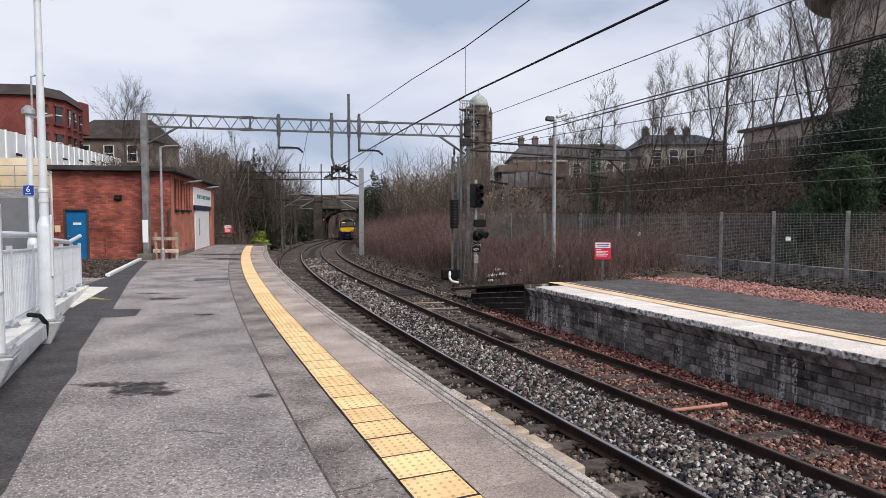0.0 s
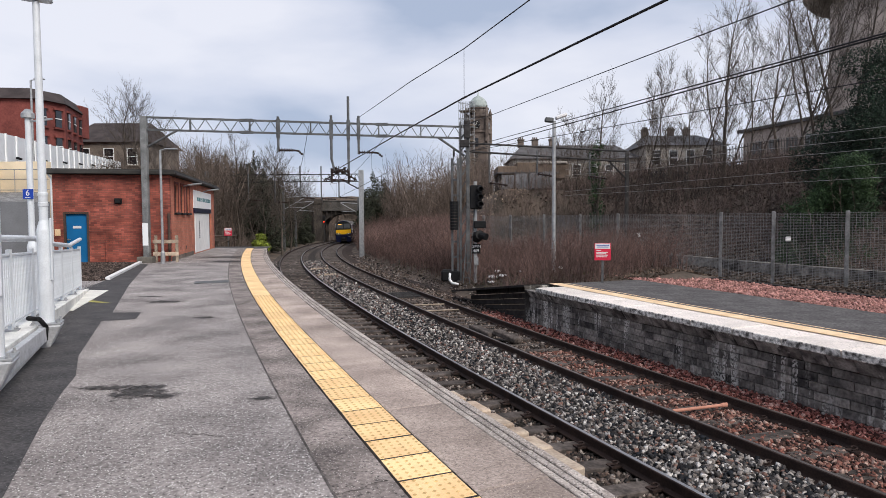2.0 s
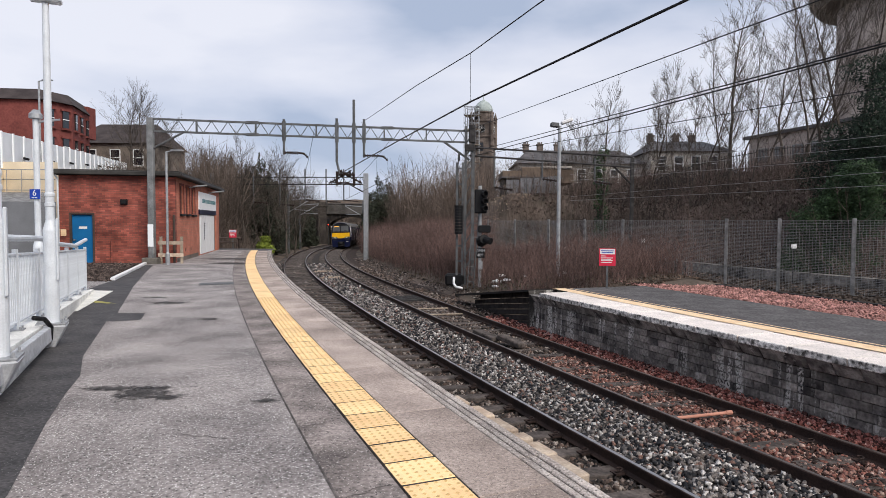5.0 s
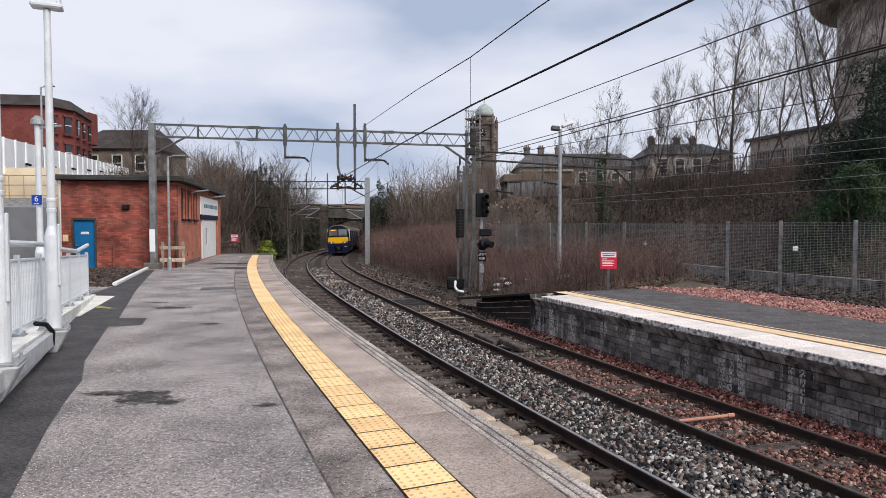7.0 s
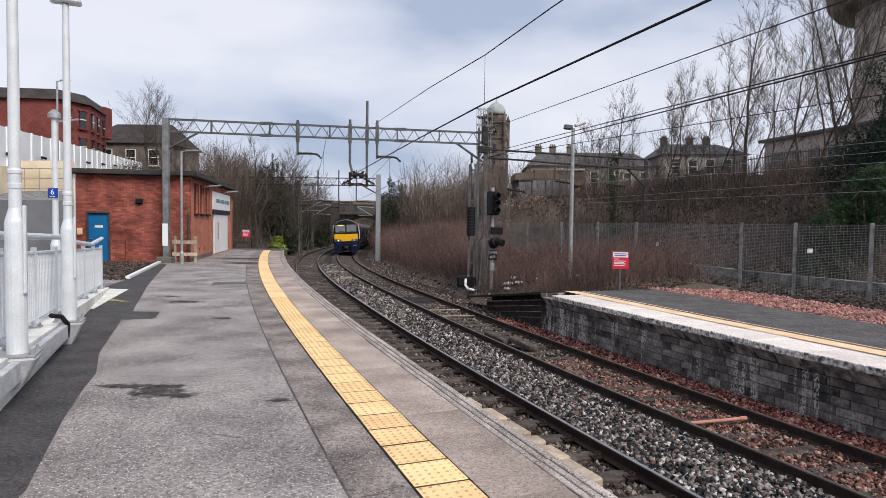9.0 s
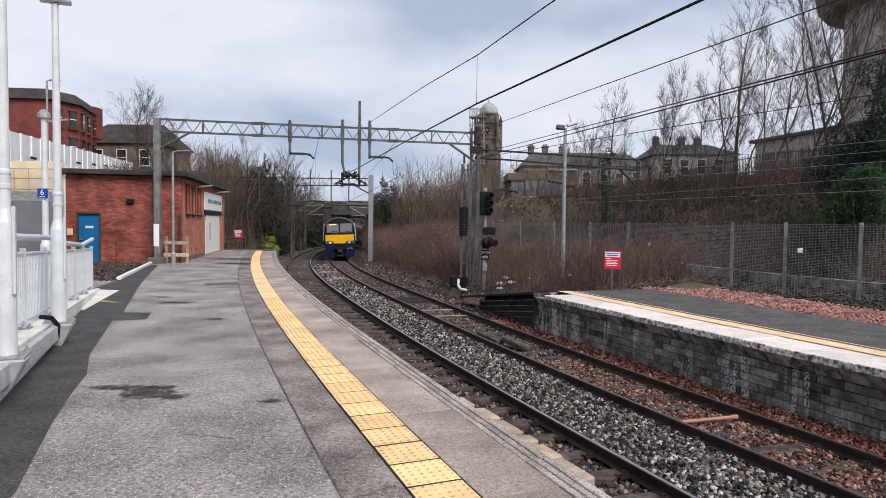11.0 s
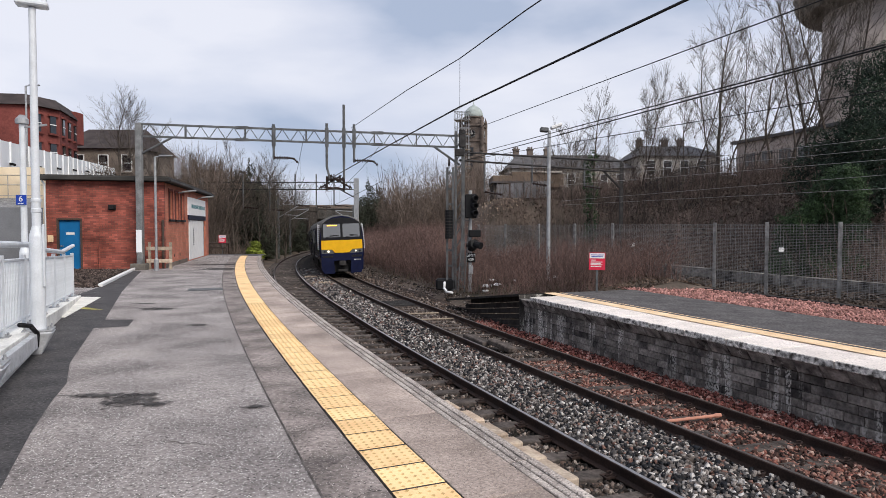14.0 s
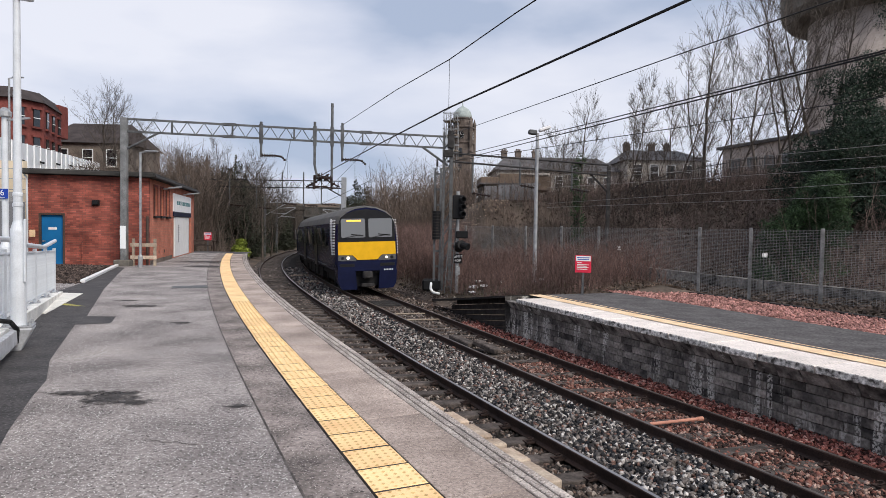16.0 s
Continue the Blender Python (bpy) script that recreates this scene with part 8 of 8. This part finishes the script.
M["seam"] = mat("tarred_seam", (0.13, 0.115, 0.108), 0.8, var=0.3, scale=5, fine=30)
M["yellow_faint"] = mat("faded_yellow", (0.42, 0.38, 0.12), 0.85, var=0.2, scale=3)
stains()


def ramp_foot():
    bm = nb()
    v = [(-7.05, 11.8), (-8.2, 15.2), (-9.0, 15.3), (-8.4, 12.2)]
    a = [bm.verts.new((x, y, 0.016)) for x, y in v]
    bm.faces.new(a)
    b = [bm.verts.new((x, y, -0.03)) for x, y in v]
    for i in range(4):
        bm.faces.new((a[i], a[(i + 1) % 4], b[(i + 1) % 4], b[i]))
    ob = part("concrete_apron", bm, M["white_dirty"])
    tagged(ob, "pale concrete apron at the ramp foot", "concrete slab", kind="structure")


ramp_foot()


def manhole():
    bm = nb()
    box(bm, (-6.4, 17.2, 0.006), (0.9, 0.62, 0.012), Matrix.Rotation(0.35, 4, "Z"))
    ob = part("manhole_cover", bm, M["galv_dull"])
    tagged(ob, "flat grey inspection cover set in the platform", "manhole cover")


manhole()


def track_clutter():
    # trough covers lying between the far rails
    for (x, y, z), l, a, tilt in (((0.95, 15.15, -1.08), 0.85, -1.02, 5), ((1.5, 14.55, -1.1), 0.75, -0.9, 9)):
        bm = nb()
        box(bm, (0, 0, 0.06), (l, 0.24, 0.12), bevel=0.02)
        ob = part("trough_cover", bm, M["sleeper"])
        ob.matrix_basis = pose(x, y, z, 0, tilt, math.degrees(a))
        tagged(ob, "weathered grey trough cover lying in the track", "trough cover", "trough covers")
    bm = nb()
    tube(bm, (3.36, 9.0, -1.10), (4.2, 9.3, -1.11), 0.024, n=8)
    tube(bm, (4.2, 9.3, -1.11), (4.3, 9.33, -1.11), 0.034, n=8)
    ob = part("cable_duct", bm, M["pink_stick"])
    tagged(ob, "faded orange cable duct crossing the sleepers", "cable duct")
    # drainage grating and pale rods
    bm = nb()
    for k in range(7):
        x, y = at(22.9 + k * 0.2, 0.0)
        box(bm, (x, y, rail_z(0, 23.4) - 0.1), (1.0, 0.06, 0.06), Matrix.Rotation(math.atan(-slope(25)), 4, "Z"))
    ob = part("track_grating", bm, M["steel_dark"])
    tagged(ob, "dark steel grating between the far rails", "grating")
    for y in (20.7, 19.4):
        bm = nb()
        a, b = at(y, -0.55), at(y, 0.62)
        z = rail_z(0, y) - 0.1
        tube(bm, (*a, z), (*b, z - 0.02), 0.02, n=6)
        ob = part("stretcher_rod", bm, M["timber"])
        tagged(ob, "pale rod lying across the far track", "rod", "rods in the track")
    # rubbish by the signal
    rnd = random.Random(8)
    for x, y, s in ((2.0, 25.0, 0.2), (2.35, 24.4, 0.17), (1.9, 24.3, 0.13), (4.3, 22.8, 0.12), (3.0, 24.0, 0.11), (2.3, 26.2, 0.16)):
        bm = nb()
        bmesh.ops.create_icosphere(bm, subdivisions=2, radius=s)
        for v in bm.verts:
            v.co *= 1 + 0.6 * noise.noise(v.co * 6 / s * 0.4 + Vector((x, y, 0)))
            v.co.z *= 0.35
        ob = part("rubbish_bag", bm, M["white"])
        ob.matrix_basis = pose(x, y, ground_z(x, y) + 0.08, 0, 0, rnd.uniform(0, 360))
        tagged(ob, "crumpled white plastic rubbish in the scrub", "rubbish", "rubbish by the signal")
    bm = nb()
    pts = [Vector((0.28, 25.2, -0.5)), Vector((0.26, 25.0, -0.72)), Vector((0.36, 24.9, -0.86)), Vector((0.62, 24.85, -0.9))]
    for p, q in zip(pts, pts[1:]):
        tube(bm, p, q, 0.05, n=8)
    ob = part("bent_pipe", bm, M["white"], smooth=True)
    tagged(ob, "white bent plastic pipe beside the signal", "pipe")
    # white and pale marks on the ballast between the tracks
    for y, o in ((33.5, -1.55), (38.5, -1.6)):
        rng = np.random.default_rng(int(y))
        pts = []
        for i in range(26):
            x, yy = at(y + rng.uniform(-0.3, 0.3), o + rng.uniform(-0.6, 0.6))
            pts.append((x, yy, rail_z(-0.9, y) - 0.1, rng.uniform(0.06, 0.12)))
        stones("white_stones", pts, M["timber_pale"], "whitewashed ballast patch between the tracks", rng)


track_clutter()


def picnic_table():
    root = empty("picnic_table", pose(-14.6, 41.2, -0.1, 0, 0, 12), "dark weathered wooden picnic table beyond the building", "table")
    bm = nb()
    box(bm, (0, 0, 0.74), (1.8, 0.75, 0.06), bevel=0.01)
    part("tabletop", bm, M["door_frame"], root)
    for y in (-0.72, 0.72):
        bm = nb()
        box(bm, (0, y, 0.45), (1.8, 0.26, 0.05), bevel=0.01)
        part("bench", bm, M["door_frame"], root)
    for x in (-0.7, 0.7):
        for s in (-1, 1):
            bm = nb()
            tube(bm, (x, 0.2 * s, 0.74), (x, 0.75 * s, 0.0), 0.05, n=4)
            part("leg", bm, M["door_frame"], root)
    red_notice(pose(-14.0, 40.6, -0.02, 0, 0, 10), "red and white warning sign at the platform end")


picnic_table()


def totem():
    root = empty("totem_sign", pose(-15.1, 40.6, 0.0, 0, 0, 20), "tall navy sign totem with pale writing", "sign")
    bm = nb()
    box(bm, (0, 0, 1.35), (0.42, 0.12, 2.7), bevel=0.02)
    b = part("board", bm, M["navy"], root)
    for z in (2.35, 2.1, 1.8):
        bm = nb()
        box(bm, (0, -0.065, z), (0.22, 0.01, 0.12))
        part("writing_bar", bm, M["white"], b)


totem()


def wooden_barrier():
    root = empty("wooden_barrier", pose(-11.45, 25.3, 0.0, 0, 0, 5), "short wooden post-and-rail barrier by the mast", "barrier")
    for x in (-0.2, 0.62):
        bm = nb()
        box(bm, (x, 0, 0.55), (0.09, 0.09, 1.1))
        part("post", bm, M["timber"], root)
    for z in (0.35, 0.85):
        bm = nb()
        box(bm, (0.2, -0.06, z), (1.0, 0.03, 0.14))
        part("rail", bm, M["timber_pale"], root)


wooden_barrier()


def siding_posts():
    # small white plates on stakes, and a white cabinet post, beyond the fence
    for x, y, h in ((8.3, 26.5, 1.35), (11.4, 20.6, 1.35)):
        root = empty("marker_post", pose(x, y, -0.35), "thin stake with small white marker plate", "marker", "marker posts")
        bm = nb()
        tube(bm, (0, 0, 0), (0, 0, h), 0.02, n=6)
        part("stake", bm, M["steel_dark"], root)
        bm = nb()
        box(bm, (0, -0.03, h), (0.18, 0.02, 0.15), bevel=0.01)
        part("marker_plate", bm, M["white"], root)
    root = empty("cabinet_post", pose(14.3, 18.6, -0.35), "white rectangular marker post beyond the fence", "post")
    bm = nb()
    box(bm, (0, 0, 0.8), (0.28, 0.15, 1.6), bevel=0.02)
    part("body", bm, M["white"], root)
    bm = nb()
    box(bm, (0.08, -0.08, 0.1), (0.06, 0.02, 0.1))
    part("latch", bm, M["black"], root)


siding_posts()


def palisade():
    """Dark palisade fence along the bank's crest."""
    root = empty("palisade_fence", Matrix.Identity(4), "dark steel palisade fence along the crest of the bank", "fence")
    segs = []
    for k in range(110):
        w = k / 109
        x, y = 15.2 + 9.5 * w, 46 - 4 * w
        z = ground_z(x, y)
        segs.append(((x, y, z - 0.2), (x, y, z + 1.7), 0.022, 0.018))
    v, f = bars(segs, 4)
    tagged(fast_mesh("pale", v, f, M["steel_dark"], root), kind="stuff")
    for dz in (0.5, 1.5):
        segs = []
        for k in range(12):
            p = [(15.2 + 9.5 * w, 46 - 4 * w) for w in (k / 12, (k + 1) / 12)]
            segs.append(((*p[0], ground_z(*p[0]) + dz), (*p[1], ground_z(*p[1]) + dz), 0.03, 0.03))
        v, f = bars(segs, 4)
        fast_mesh("rail", v, f, M["steel_dark"], root)


palisade()


def block_signal():
    """A small signal with a red light before the bridge."""
    root = empty("distant_signal", pose(-20.6, 108.0, -2.6), "distant railway signal showing red beside the bridge", "signal")
    bm = nb()
    tube(bm, (0, 0, 0), (0, 0, 5.0), 0.1, n=8)
    part("post", bm, M["steel_dark"], root)
    bm = nb()
    box(bm, (0, -0.1, 4.2), (0.5, 0.25, 1.2), bevel=0.05)
    part("signal_head", bm, M["black"], root)
    bm = nb()
    tube(bm, (0, -0.26, 3.85), (0, -0.22, 3.85), 0.11, n=12)
    part("red_lamp", bm, M["lamp_red"], root)


block_signal()


def cantilevers():
    """Slender masts with bracket arms along the curve."""
    for y, o in ((74, -5.4), (88, -5.6), (92, 3.0)):
        x, yy = at(y, o)
        g = 1 if o < 0 else -1
        root = empty("cantilever_mast", pose(x, yy, -1.3 - fall(y)), "slim dark mast with overhead line bracket arms", "mast", "cantilever masts")
        bm = nb()
        box(bm, (0, 0, 3.6), (0.22, 0.22, 7.2))
        part("mast", bm, M["galv_dull"], root)
        bm = nb()
        tube(bm, (0, 0, 6.3), (2.6 * g, 0, 6.5), 0.05, n=6)
        tube(bm, (0, 0, 4.9), (2.6 * g, 0, 6.4), 0.05, n=6)
        tube(bm, (0.6 * g, 0, 5.2), (2.5 * g, 0, 5.1), 0.04, n=6)
        part("bracket_arm", bm, M["galv"], root)


cantilevers()

motions()
